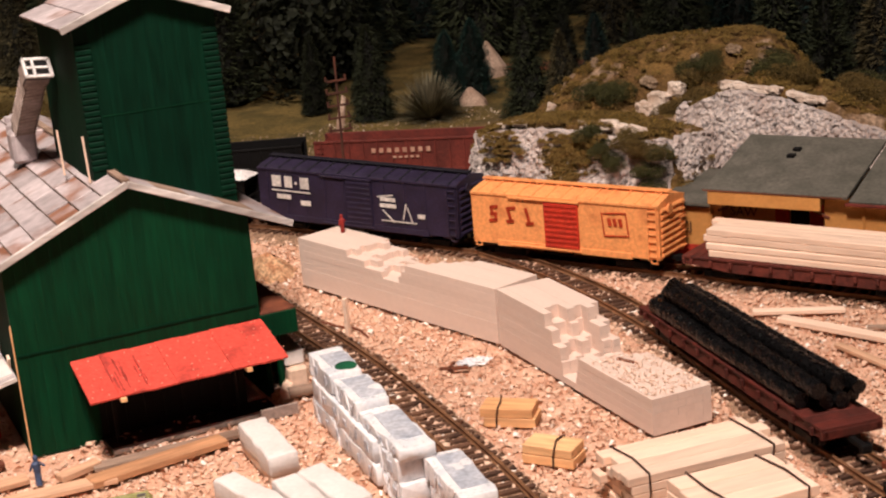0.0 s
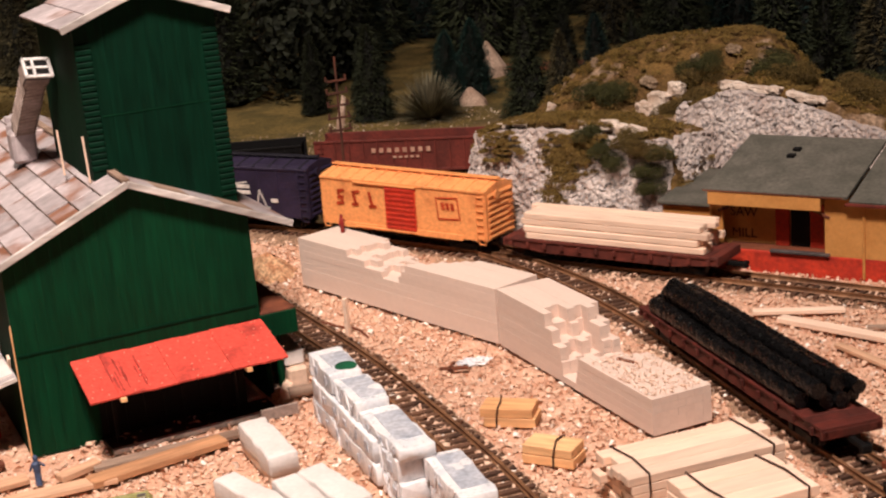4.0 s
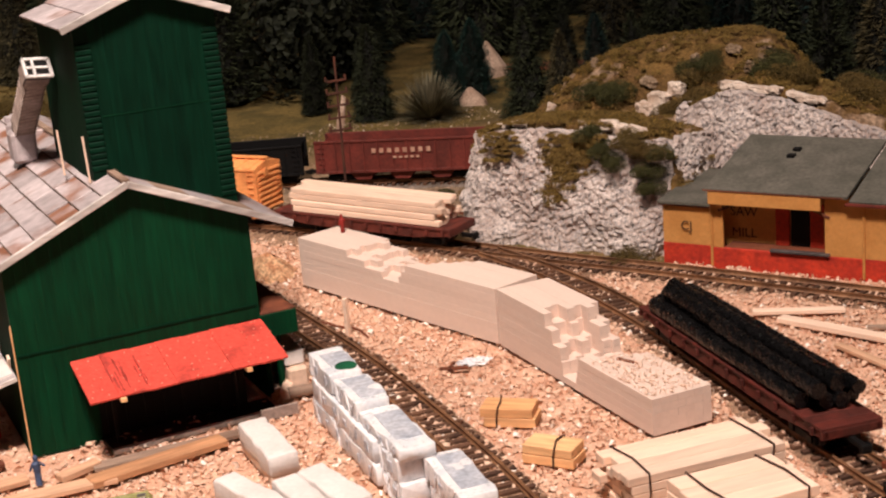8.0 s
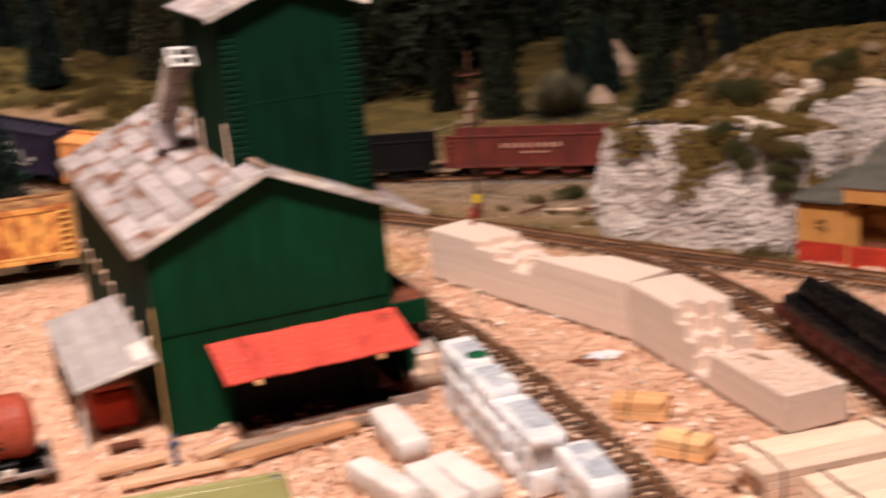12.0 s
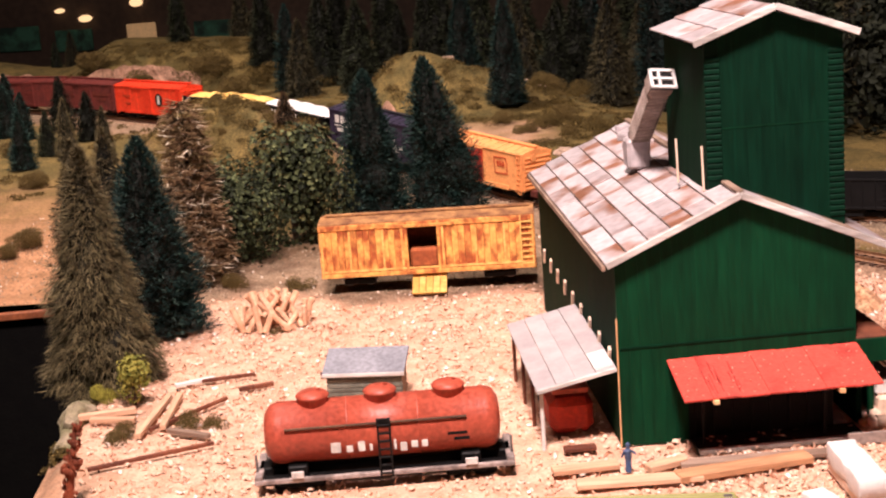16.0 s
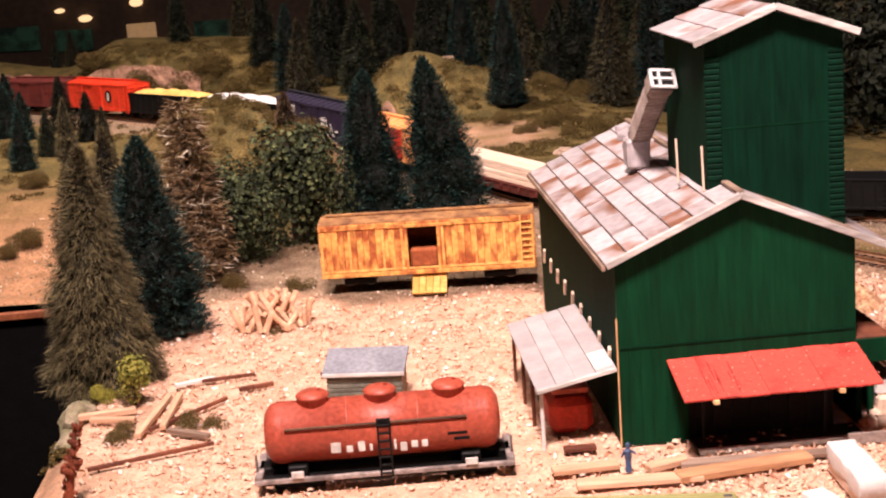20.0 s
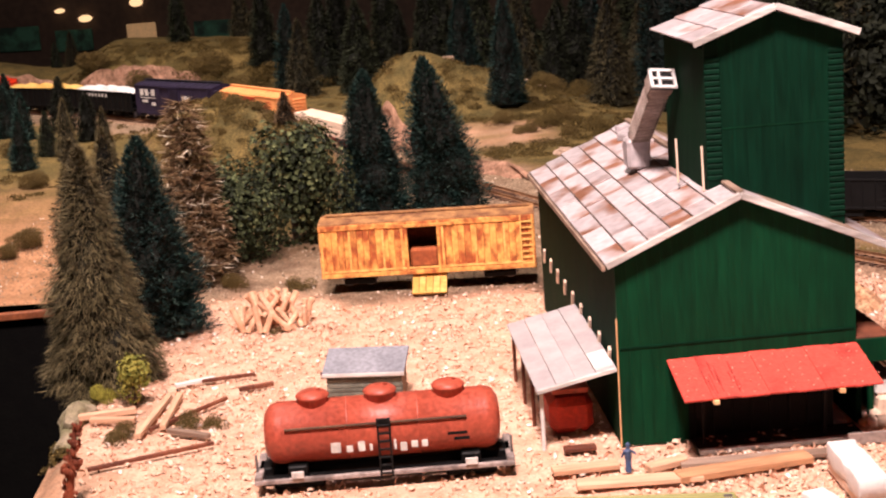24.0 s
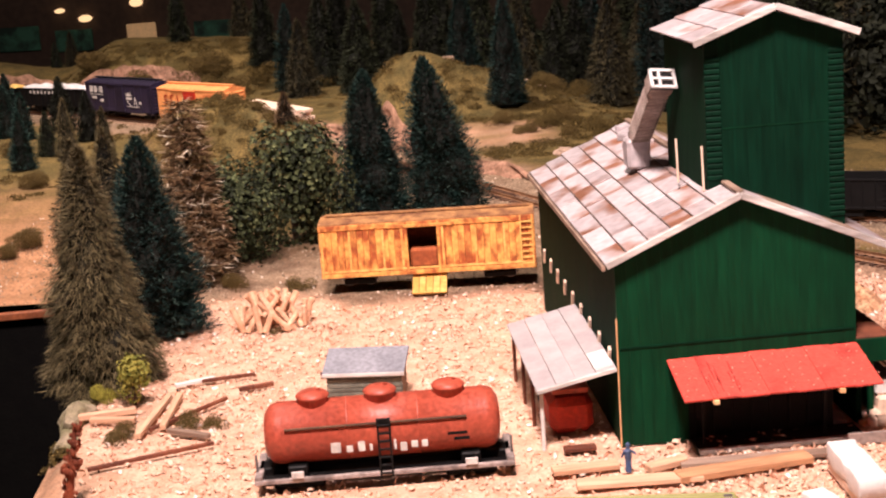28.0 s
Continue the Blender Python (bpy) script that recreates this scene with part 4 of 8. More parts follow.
def hopper(name, L, W, zs, H, body_m, load_m, label):
    car = thing(name, Matrix(), label, "hopper car")
    z0, z1 = zs, zs + H
    for s in (-1, 1):
        part("side_plate", B(0, s * W / 2, z0 + H * 0.5, L, 0.0014, H), body_m, car)
        part("top_chord", B(0, s * (W / 2 + 0.0006), z1 - 0.0008, L, 0.0024, 0.0018), body_m, car)
        part("bottom_chord", B(0, s * (W / 2 + 0.0006), z0 + 0.0008, L, 0.0018, 0.0022), body_m, car)
        for k in range(12):
            part("side_rib", B(-L / 2 + L * (k + 0.5) / 12, s * (W / 2 + 0.0010), z0 + H * 0.5, 0.0012, 0.0016, H * 0.94), body_m, car)
    for q in (-1, 1):
        m = Matrix.Translation((q * L * 0.40, 0, z0 + H * 0.55)) @ Matrix.Rotation(q * radians(48), 4, "Y")
        part("slope_sheet", B(0, 0, 0, 0.001, W * 0.94, H * 1.0, m), body_m, car)
        part("end_post", B(q * (L / 2 - 0.001), 0, z0 + H * 0.45, 0.0016, W * 0.9, 0.0016), body_m, car)
        for s in (-1, 1):
            part("corner_post", B(q * (L / 2 - 0.001), s * (W / 2 - 0.002), z0 + H * 0.5, 0.002, 0.002, H), body_m, car)
            for k in range(5):
                part("grab_iron", B(q * (L / 2 - 0.006), s * (W / 2 + 0.0016), z0 + 0.004 + k * H / 6, 0.006, 0.0007, 0.0008), body_m, car)
        coupler(car, q * L / 2, q)
        truck(car, q * (L / 2 - 0.02))
    for k in (-1, 0, 1):
        part("hopper_bay", Geo().prism([(-0.014, z0 + 0.002), (0.014, z0 + 0.002), (0.006, z0 - 0.007), (-0.006, z0 - 0.007)], -W * 0.42, W * 0.42, Matrix.Translation((k * L * 0.23, 0, 0))), body_m, car)
    part("floor_plate", B(0, 0, z0 + 0.002, L * 0.9, W * 0.9, 0.002), black, car)
    if load_m:
        nx, ny = 26, 8
        vs = [(-L * 0.47 + L * 0.94 * i / nx, -W * 0.46 + W * 0.92 * j / ny, z1 - 0.002 + 0.0065 * math.sin(math.pi * j / ny) ** 0.7 * abs(math.sin(math.pi * i / nx)) ** 0.22 * (1 + 0.22 * math.sin(i * 1.1)) + 0.001 * nz(i, j, 3, 0.7)) for j in range(ny + 1) for i in range(nx + 1)]
        fs = [(j * (nx + 1) + i, j * (nx + 1) + i + 1, (j + 1) * (nx + 1) + i + 1, (j + 1) * (nx + 1) + i) for j in range(ny) for i in range(nx)]
        part("load", Geo().add(vs, fs), load_m, car, "heaped loose load", smooth=True)
    return car


def flatcar(name, L, W, zd, label, deck_m):
    car = thing(name, Matrix(), label, "flatcar")
    n = 26
    me = B(0, 0, 0, L / n * 0.96, W, 0.0016).mesh("deck_plank", deck_m)
    for k in range(n):
        part("deck_plank", me, None, car, m=Matrix.Translation((-L / 2 + L * (k + 0.5) / n, 0, zd - 0.0008)))
    for s in (-1, 1):
        part("side_sill", Geo().prism([(-L / 2, zd - 0.0018), (L / 2, zd - 0.0018), (L / 2, zd - 0.005), (L * 0.3, zd - 0.0085), (-L * 0.3, zd - 0.0085), (-L / 2, zd - 0.005)], s * (W / 2 - 0.001), s * (W / 2 - 0.003)), deck_m, car)
        for k in range(12):
            part("stake_pocket", B(-L / 2 + L * (k + 0.5) / 12, s * (W / 2 + 0.0002), zd - 0.0036, 0.0022, 0.0016, 0.0036), deck_m, car)
    for q in (-1, 1):
        part("end_sill", B(q * (L / 2 - 0.001), 0, zd - 0.0035, 0.002, W, 0.0042), deck_m, car)
        coupler(car, q * L / 2, q)
        truck(car, q * (L / 2 - 0.024))
    part("centre_beam", B(0, 0, zd - 0.006, L * 0.9, 0.010, 0.008), black, car)
    return car


W40, ZS, H40 = 0.0355, 0.0142, 0.0350
navy_car = boxcar("navy_boxcar", 0.176, 0.036, ZS, 0.0375, blue, blueroof, "navy blue boxcar with white lettering patches", door=(-0.005, 0.022))
orange_car = boxcar("orange_boxcar", 0.142, W40, ZS, H40, orange, orange, "orange boxcar with a red sliding door, lightly weathered", door_m=redpaint, door=(0.0, 0.026), ribs=False)
red_car = boxcar("red_boxcar", 0.164, W40, ZS, H40, carred, carred, "bright red boxcar with a round black emblem", door=(0, 0.024))
brown_car = boxcar("brown_boxcar", 0.142, W40, ZS, H40, carbrown, carbrown, "oxide brown boxcar with faded lettering patches", door=(0, 0.026))
rear_brown_car = copy_thing(brown_car, Matrix())
gold_hopper = hopper("loaded_hopper", 0.160, 0.035, ZS, 0.026, black, gold, "black hopper car with a yellow heaped load")
white_hopper = hopper("loaded_hopper", 0.160, 0.035, ZS, 0.026, black, chalk, "black hopper car with a white heaped load")
lumber_car = flatcar("lumber_flatcar", 0.157, 0.034, 0.0190, "brown flatcar carrying pale sawn lumber", deckbrown)

# lettering patches: plain shapes
yb = 0.018 + 0.0008
blocks(navy_car, [(0.0700, 0.0425, 0.0085, 0.0085), (0.0590, 0.0425, 0.0070, 0.0085), (0.0520, 0.0420, 0.0020, 0.0020), (0.0440, 0.0425, 0.0080, 0.0085), (0.0570, 0.0355, 0.036, 0.0010), (0.0640, 0.0310, 0.013, 0.0034), (0.0440, 0.0275, 0.009, 0.0036)], whiteink, yb, label="white painted patch")
blocks(navy_car, [(-0.0280, 0.0395, 0.014, 0.0010, 8), (-0.0300, 0.0370, 0.013, 0.0028), (-0.0300, 0.0325, 0.014, 0.0028), (-0.0390, 0.0215, 0.030, 0.0009), (-0.0440, 0.0290, 0.0010, 0.012, -14), (-0.0485, 0.0270, 0.0010, 0.012, 20), (-0.0300, 0.0250, 0.013, 0.0009, -40), (-0.0580, 0.0270, 0.006, 0.003)], whiteink, yb)
yb = W40 / 2 + 0.0006
blocks(orange_car, [(0.0525, 0.0400, 0.0062, 0.0022, 8), (0.0545, 0.0375, 0.0022, 0.0050, 14), (0.0530, 0.0350, 0.0060, 0.0022, 8), (0.0515, 0.0325, 0.0022, 0.0045, 14), (0.0540, 0.0305, 0.0060, 0.0022, 8),
                    (0.0385, 0.0400, 0.0065, 0.0022, 8), (0.0405, 0.0355, 0.0024, 0.0100, 14), (0.0400, 0.0308, 0.0062, 0.0022, 8),
                    (0.0260, 0.0355, 0.0024, 0.0110, 14), (0.0245, 0.0304, 0.0066, 0.0022, 8)], redink, yb, label="red painted patch")
blocks(orange_car, [(-0.0400, 0.0425, 0.017, 0.0009, 4), (-0.0400, 0.0275, 0.017, 0.0009, 4), (-0.0312, 0.0350, 0.0009, 0.0150, 6), (-0.0488, 0.0350, 0.0009, 0.0150, 6), (-0.0360, 0.0365, 0.0026, 0.0052, 10), (-0.0400, 0.0365, 0.0026, 0.0052, 10), (-0.0440, 0.0365, 0.0026, 0.0052, 10)], redink, yb)
part("emblem", R((-0.030, yb - 0.0004, 0.033), (-0.030, yb, 0.033), 0.0085, n=20), black, red_car, "round black emblem with a white patch")
blocks(red_car, [(-0.030, 0.033, 0.005, 0.011), (-0.0288, 0.0365, 0.003, 0.004)], whiteink, yb + 0.0003)
blocks(red_car, [(0.050, 0.036, 0.018, 0.002), (0.048, 0.026, 0.014, 0.002)], redink, yb)
blocks(brown_car, [(-0.038, 0.036, 0.040, 0.006), (-0.040, 0.029, 0.022, 0.004), (0.045, 0.034, 0.018, 0.007)], hopperred, yb)
blocks(white_hopper, [(0.044 - 0.009 * k, 0.0345, 0.004, 0.004) for k in range(8)], whiteink, 0.0355 / 2 + 0.002)

# the lumber on the flatcar lies in three tiers
for tier, (z, n, h) in enumerate(((0.0212, 5, 0.0042), (0.0258, 5, 0.0042), (0.0304, 4, 0.0042), (0.0345, 4, 0.0038))):
    rng = random.Random(20 + tier)
    for k in range(n):
        w = 0.0056 if n == 5 else 0.0066
        y = (k - (n - 1) / 2) * (w + 0.0004)
        part("timber", B(rng.uniform(-0.003, 0.003) - 0.001, y, z, 0.131 + rng.uniform(-0.005, 0.005), w, h, Matrix.Rotation(rng.uniform(-.008, .008), 4, "Z")), rawwood, lumber_car, "pale sawn timber" if k + tier == 0 else "")
    if tier < 3:
        for x in (-0.05, 0.0, 0.05):
            part("spacer", B(x, 0, z + h / 2 + 0.0002, 0.003, 0.028, 0.0008), rawwood, lumber_car)

# standing cars
coal_hopper = hopper("black_hopper", 0.122, 0.035, ZS - 0.001, 0.026, black, None, "black hopper car standing on the back track")
coal_hopper.matrix_world = BACK.car(0.303)
creamink = mat("cream_lettering", lin(190, 150, 130), lin(170, 124, 106), rough=0.6, bump=0)
long_hopper = hopper("oxide_hopper", 0.150, 0.035, ZS - 0.001, 0.028, hopperred, None, "oxide red hopper car with cream lettering patches on the back track")
long_hopper.matrix_world = BACK.car(0.453)
blocks(long_hopper, [(-0.022 + 0.0068 * k, 0.0320, 0.0036, 0.0040) for k in range(8)], creamink, -0.0175 - 0.0022)
blocks(long_hopper, [(-0.004 + 0.005 * k, 0.0260, 0.0030, 0.0018) for k in range(5)], creamink, -0.0175 - 0.0022)

logdeck = mat("dark_oxide_deck", lin(92, 36, 28), lin(68, 28, 22), rough=0.65)
log_car = flatcar("log_flatcar", 0.196, 0.0305, 0.0190, "dark oxide flatcar loaded with black logs on the siding", logdeck)
log_car.matrix_world = SIDING.car(0.314, 0.08)
for (y, z, r, x0, x1, sl) in ((-0.0112, 0.0234, 0.0043, -0.084, 0.074, 0.0), (-0.0026, 0.0234, 0.0042, -0.090, 0.080, 0.001), (0.0060, 0.0232, 0.0041, -0.086, 0.082, -0.001), (0.0128, 0.0226, 0.0034, -0.090, 0.078, 0.0),
                              (-0.0064, 0.0307, 0.0043, -0.080, 0.084, -0.002), (0.0030, 0.0309, 0.0044, -0.088, 0.080, 0.001), (0.0100, 0.0296, 0.0036, -0.082, 0.086, 0.001)):
    n, q, vs, fs = 70, 16, [], []
    for k in range(n + 1):
        t = k / n
        c = Vector((x0 + (x1 - x0) * t, y + sl * (t - 0.5) * 2 + 0.0002 * math.sin(t * 7 + y * 900), z + 0.0002 * math.sin(t * 9 + z * 800)))
        for a in range(q):
            b = 2 * math.pi * a / q
            rr = r * (1.04 - 0.12 * t + 0.10 * nz(k * 0.5, math.cos(b) * 1.5 + y * 500, math.sin(b) * 1.5) + 0.13 * nz(k * 1.3, math.cos(b) * 4, math.sin(b) * 4 + z * 700))
            vs.append(c + Vector((0, rr * math.cos(b), rr * math.sin(b))))
    for k in range(n):
        fs += [(k * q + a, k * q + (a + 1) % q, (k + 1) * q + (a + 1) % q, (k + 1) * q + a) for a in range(q)]
    fs += [tuple(range(q)), tuple(range(n * q, n * q + q))]
    part("log", Geo().add(vs, fs), blacklog, log_car, "tarry black log" if y == -0.0112 else "")

# a loose car truck further along the siding
loose = thing("loose_truck", SIDING.car(0.462, 0.02), "dark loose car truck standing on the siding", "car truck")
truck(loose, 0.0)
part("bolster", B(0, 0, 0.0105, 0.010, 0.020, 0.0040), black, loose)
part("coupler_shank", B(-0.018, 0, 0.0090, 0.018, 0.0030, 0.0030), rust, loose)


# ---- lumber in the yard ----
def board_stack(name, p, q, width, layers, h, spans, label, cols=8):
    """A stack of boards from p to q along its near bottom edge, reaching away from it; spans(layer, column) gives the stretches that a board fills."""
    p, q = Vector((*p, 0.0014)), Vector((*q, 0.0014))
    st = thing(name, Matrix.Translation(p) @ Matrix.Rotation(math.atan2(q.y - p.y, q.x - p.x), 4, "Z"), label, "lumber stack", group="lumber stacks in the yard")
    L, w = (q - p).length, width / cols
    rng = random.Random(int(L * 1e4))
    # dark skids are added to lift the stack and give a shadow line below
    for k in range(5):
        part("skid", B(0.006 + (L - 0.012) * k / 4, width / 2, -0.0008, 0.004, width - 0.001, 0.0016), sleeper, st, "added dark skid leaving a shadow gap under the stack" if k == 0 else "")
    for k in range(layers):
        for j in range(cols):
            for x0, x1 in spans(k, j, L, rng):
                if x1 - x0 > 0.004:
                    part("board", B((x0 + x1) / 2, (j + 0.5) * w + rng.uniform(-.00012, .00012), (k + 0.5) * h, x1 - x0, w * 0.999, h * (0.999 if k != layers // 2 - 1 else 0.94), b=0.00004), paleboard, st, "pale sawn board" if k + j == 0 else "")
    return st


def spans_long(k, j, L, rng):
    t = 7 - k
    if t > 2:
        return [(0, L)]
    return [(0, 0.088 - 0.005 * j - 0.003 * (2 - t) + rng.uniform(-.002, .002)), (0.137 - 0.014 * t + rng.uniform(-.005, .005) - 0.004 * (j % 2), L)]


def spans_short(k, j, L, rng):
    if k == 0:
        return [(0, L)]
    step = (k + 1) // 2
    pick, column = random.Random(step * 31 + j * 7), random.Random(j * 13 + 5)
    a = 0.047 + 0.0078 * (4.5 - step) + pick.uniform(-.0035, .0035) + column.uniform(-.006, .006) + 0.0012 * j
    if k > 4:
        return [(0, a)]
    b = 0.085 + 0.0012 * k + 0.0022 * j
    return [(0, a), (b, L)] if a < b - 0.001 else [(0, L)]



for k, (p, q, hgt, lay, sp, lab) in enumerate((((0.2147, 0.1806), (0.2617, -0.0080), 0.0041, 8, lambda k, j, L, r: [(L - b, L - a) for a, b in spans_long(k, j, L, r)], "long pale sawn lumber stack with a stepped gap"),
                                               ((0.2619, -0.0098), (0.2577, -0.1686), 0.0037, 9, spans_short, "pale sawn lumber stack stepping down to its end"))):
    board_stack("lumber_stack", p, q, 0.033, lay, hgt, sp, lab, cols=7)
single("offcut", B(0, 0, 0.001, 0.011, 0.0022, 0.002), brownwood, "small brown offcut lying on the lumber stack", "wood scrap", m=pose(0.2765, -0.1180, 0.0187, 0, 0, -72))


palewood = mat("dusty_pine", lin(212, 172, 142), lin(188, 146, 116), rough=0.8, scale=40, stretch=(0.15, 1, 1), var=0.2)
oldboard = mat("old_tan_board", lin(190, 142, 104), lin(158, 112, 80), rough=0.8, scale=40, stretch=(0.15, 1, 1))


def bent_rod(pts, r, n=6):
    """One continuous round rod through the points."""
    pts = [Vector(p) for p in pts]
    vs, fs = [], []
    for i, p in enumerate(pts):
        q = (pts[min(i + 1, len(pts) - 1)] - pts[max(i - 1, 0)]).to_track_quat("Z", "Y").to_matrix()
        vs += [p + q @ Vector((r * math.cos(2 * math.pi * k / n), r * math.sin(2 * math.pi * k / n), 0)) for k in range(n)]
    for i in range(len(pts) - 1):
        fs += [(i * n + k, i * n + (k + 1) % n, (i + 1) * n + (k + 1) % n, (i + 1) * n + k) for k in range(n)]
    return Geo().add(vs, fs + [tuple(range(n))[::-1], tuple(range((len(pts) - 1) * n, len(pts) * n))])


def soft_block(sx, sy, sz, r, dent=0.0, seed=0, e=0.11):
    """A rounded pack with a slightly uneven skin."""
    g = Geo()
    N, M_, K = 14, 6, 5
    vs, fs = [], []
    ring = []
    for i in range(24):
        a = 2 * math.pi * i / 24
        c, s = math.cos(a), math.sin(a)
        ring.append((math.copysign(abs(c) ** e, c) * sx / 2, math.copysign(abs(s) ** e, s) * sz / 2))
    stations = [(-0.5, 0.94), (-0.49, 0.985), (-0.46, 1.0)] + [(-0.4 + 0.8 * k / 9, 1.0) for k in range(10)] + [(0.46, 1.0), (0.49, 0.985), (0.5, 0.94)]
    for t, f in stations:
        for x, z in ring:
            d = dent * nz(x * 160 + seed * 7, t * sy * 130, z * 160)
            vs.append((x * f + d, t * sy, z * f + sz / 2 + d))
    m = len(ring)
    for i in range(len(stations) - 1):
        fs += [(i * m + k, i * m + (k + 1) % m, (i + 1) * m + (k + 1) % m, (i + 1) * m + k) for k in range(m)]
    fs += [tuple(range(m)), tuple(range((len(stations) - 1) * m, len(stations) * m))]
    return g.add(vs, fs)


def wrapped_pack(x, y0, y1, z, w, h, seed, turn=0.0, marks=True, lab="white plastic-wrapped lumber pack with grey print"):
    t = thing("wrapped_pack", pose(x, (y0 + y1) / 2, z, 0, 0, turn), lab, "lumber pack", group="wrapped lumber packs")
    part("wrapping", soft_block(w, abs(y1 - y0), h, 0.002, 0.0009, seed), wrap, t, smooth=True)
    L = abs(y1 - y0)
    if marks:
        rng = random.Random(seed)
        for k in range(int(L / 0.017)):
            yy = -L / 2 + 0.008 + 0.0165 * k
            part("print_mark", B(-w / 2 - 0.0003, yy, h * 0.52, 0.0005, rng.uniform(.002, .005), h * rng.uniform(.2, .5), Matrix.Rotation(rng.uniform(-.3, .3), 4, "X")), wrapblue, t)
        part("print_band", B(w * 0.10, L * 0.04, h - 0.0001, w * 0.74, L * rng.uniform(.5, .8), 0.0007, Matrix.Rotation(rng.uniform(-.06, .06), 4, "Z")), wrapblue, t, "blue-grey film over the top")
        for k in range(5):
            yy = rng.uniform(-.42, .42) * L
            part("fold", R((-w * 0.505, yy, h * 0.05), (-w * 0.505, yy + rng.uniform(-.008, .008), h * 0.98), 0.00045, n=5), wrap, t)
    part("tape", B(0, L * 0.42, h / 2, w * 1.02, 0.0012, h * 1.03), wrap, t)
    return t


wrapped_pack(0.1405, -0.038, -0.139, 0.0000, 0.0168, 0.0110, 1, -4.8)
wrapped_pack(0.1405, -0.040, -0.137, 0.0112, 0.0164, 0.0108, 2, -4.8)
p3 = wrapped_pack(0.1448, -0.036, -0.074, 0.0222, 0.0172, 0.0115, 3, -5, lab="white wrapped lumber pack with a green print on its rounded end")
part("green_print", Geo().lathe([(0.0056, -0.0002), (0.0056, 0.0004), (0.0052, 0.0006)], 20), wrapgreen, p3, "green round print", m=pose(0.0024, -0.011, 0.0114))
wrapped_pack(0.1422, -0.076, -0.112, 0.0222, 0.0172, 0.0095, 4, -5)
wrapped_pack(0.1375, -0.1420, -0.1660, 0.0000, 0.0172, 0.0110, 5, -3)
wrapped_pack(0.1378, -0.1400, -0.1625, 0.0112, 0.0172, 0.0108, 6, -3)
wrapped_pack(0.1392, -0.1140, -0.1670, 0.0222, 0.0174, 0.0060, 7, -4)
wrapped_pack(0.1461, -0.1700, -0.2150, 0.0000, 0.0172, 0.0110, 8, -6)
wrapped_pack(0.1464, -0.1640, -0.2120, 0.0112, 0.0170, 0.0105, 9, -6)


def white_pack(x, y, L, w, h, turn, lab="plain white block of wrapped boards on the sawdust"):
    t = thing("white_pack", pose(x, y, 0, 0, 0, turn), lab, "lumber pack", group="white packs before the mill")
    part("wrapping", soft_block(w, L, h * 0.72, 0.001, 0.0009, int(x * 1e4), e=0.24), whiteblock, t, smooth=True, m=pose(0, 0, h * 0.28))
    for k in range(3):
        part("board", B((k - 1) * w * 0.31, 0, h * 0.17, w * 0.29, L * 0.98, h * 0.3), rawwood, t)
    return t


white_pack(0.0962, -0.0830, 0.050, 0.0150, 0.0150, -2)
white_pack(0.0715, -0.1320, 0.046, 0.0120, 0.0135, 14)
white_pack(0.0895, -0.1500, 0.044, 0.0130, 0.0135, 4)
white_pack(0.1040, -0.1480, 0.044, 0.0140, 0.0140, 8)


def tie_loop(parent, x, w, h, y_in=0.0, material=None):
    """A string slung round a bundle across its length."""
    rng = random.Random(int(x * 1e5))
    pts = [(x, -w / 2 - 0.0006, 0.0), (x + rng.uniform(-.001, .001), -w / 2 - 0.0008, h * 0.6), (x + 0.001, -w / 2 - 0.0003, h + 0.0006), (x + rng.uniform(-.002, .002), 0, h + 0.0009), (x - 0.001, w / 2 + 0.0003, h + 0.0006), (x, w / 2 + 0.0007, h * 0.4), (x, w / 2 + 0.0006, 0.0)]
    part("string", Geo().tube(pts, 0.00042, 5), material or string_m, parent)


def bundle(name, x, y, turn, L, w, h, cols, rows, material, lab, z=0.0, ties=(-0.3, 0.3), jag=0.003):
    t = thing(name, pose(x, y, z, 0, 0, turn), lab, "board bundle", group="string-tied board bundles")
    rng = random.Random(int(L * 1e5) + cols)
    for k in range(rows):
        for j in range(cols):
            part("board", B(rng.uniform(-jag, jag), (j - (cols - 1) / 2) * w / cols, (k + 0.5) * h / rows, L - rng.uniform(0, jag), w / cols * 0.96, h / rows * 0.94, b=0.0003), material, t)
    for f in ties:
        tie_loop(t, L * f, w, h)
    return t


bundle("board_bundle", 0.2420, -0.2225, -7, 0.076, 0.033, 0.020, 4, 5, rawwood, "large bundle of raw boards tied with dark string", ties=(-0.40, 0.38), jag=0.004)
bundle("board_bundle", 0.2370, -0.2630, -6, 0.052, 0.036, 0.020, 3, 4, rawwood, "bundle of wide raw boards tied with dark string", ties=(-0.28, 0.36))
bundle("small_bundle", 0.2140, -0.1085, -42, 0.027, 0.0155, 0.0100, 1, 2, yellowwood, "small yellow pine bundle tied with string", ties=(-0.2,), jag=0.001)
bundle("small_bundle", 0.2075, -0.1600, -55, 0.026, 0.0150, 0.0095, 1, 2, yellowwood, "small yellow pine bundle with loose string", ties=(0.15,), jag=0.001)


def plank(x, y, z, turn, L, w, h, material, lab, tilt=0.0, name="plank", grp="loose planks on the sawdust"):
    return single(name, B(0, 0, h / 2, L, w, h), material, lab, "plank", grp, m=pose(x, y, z, 0, tilt, turn))


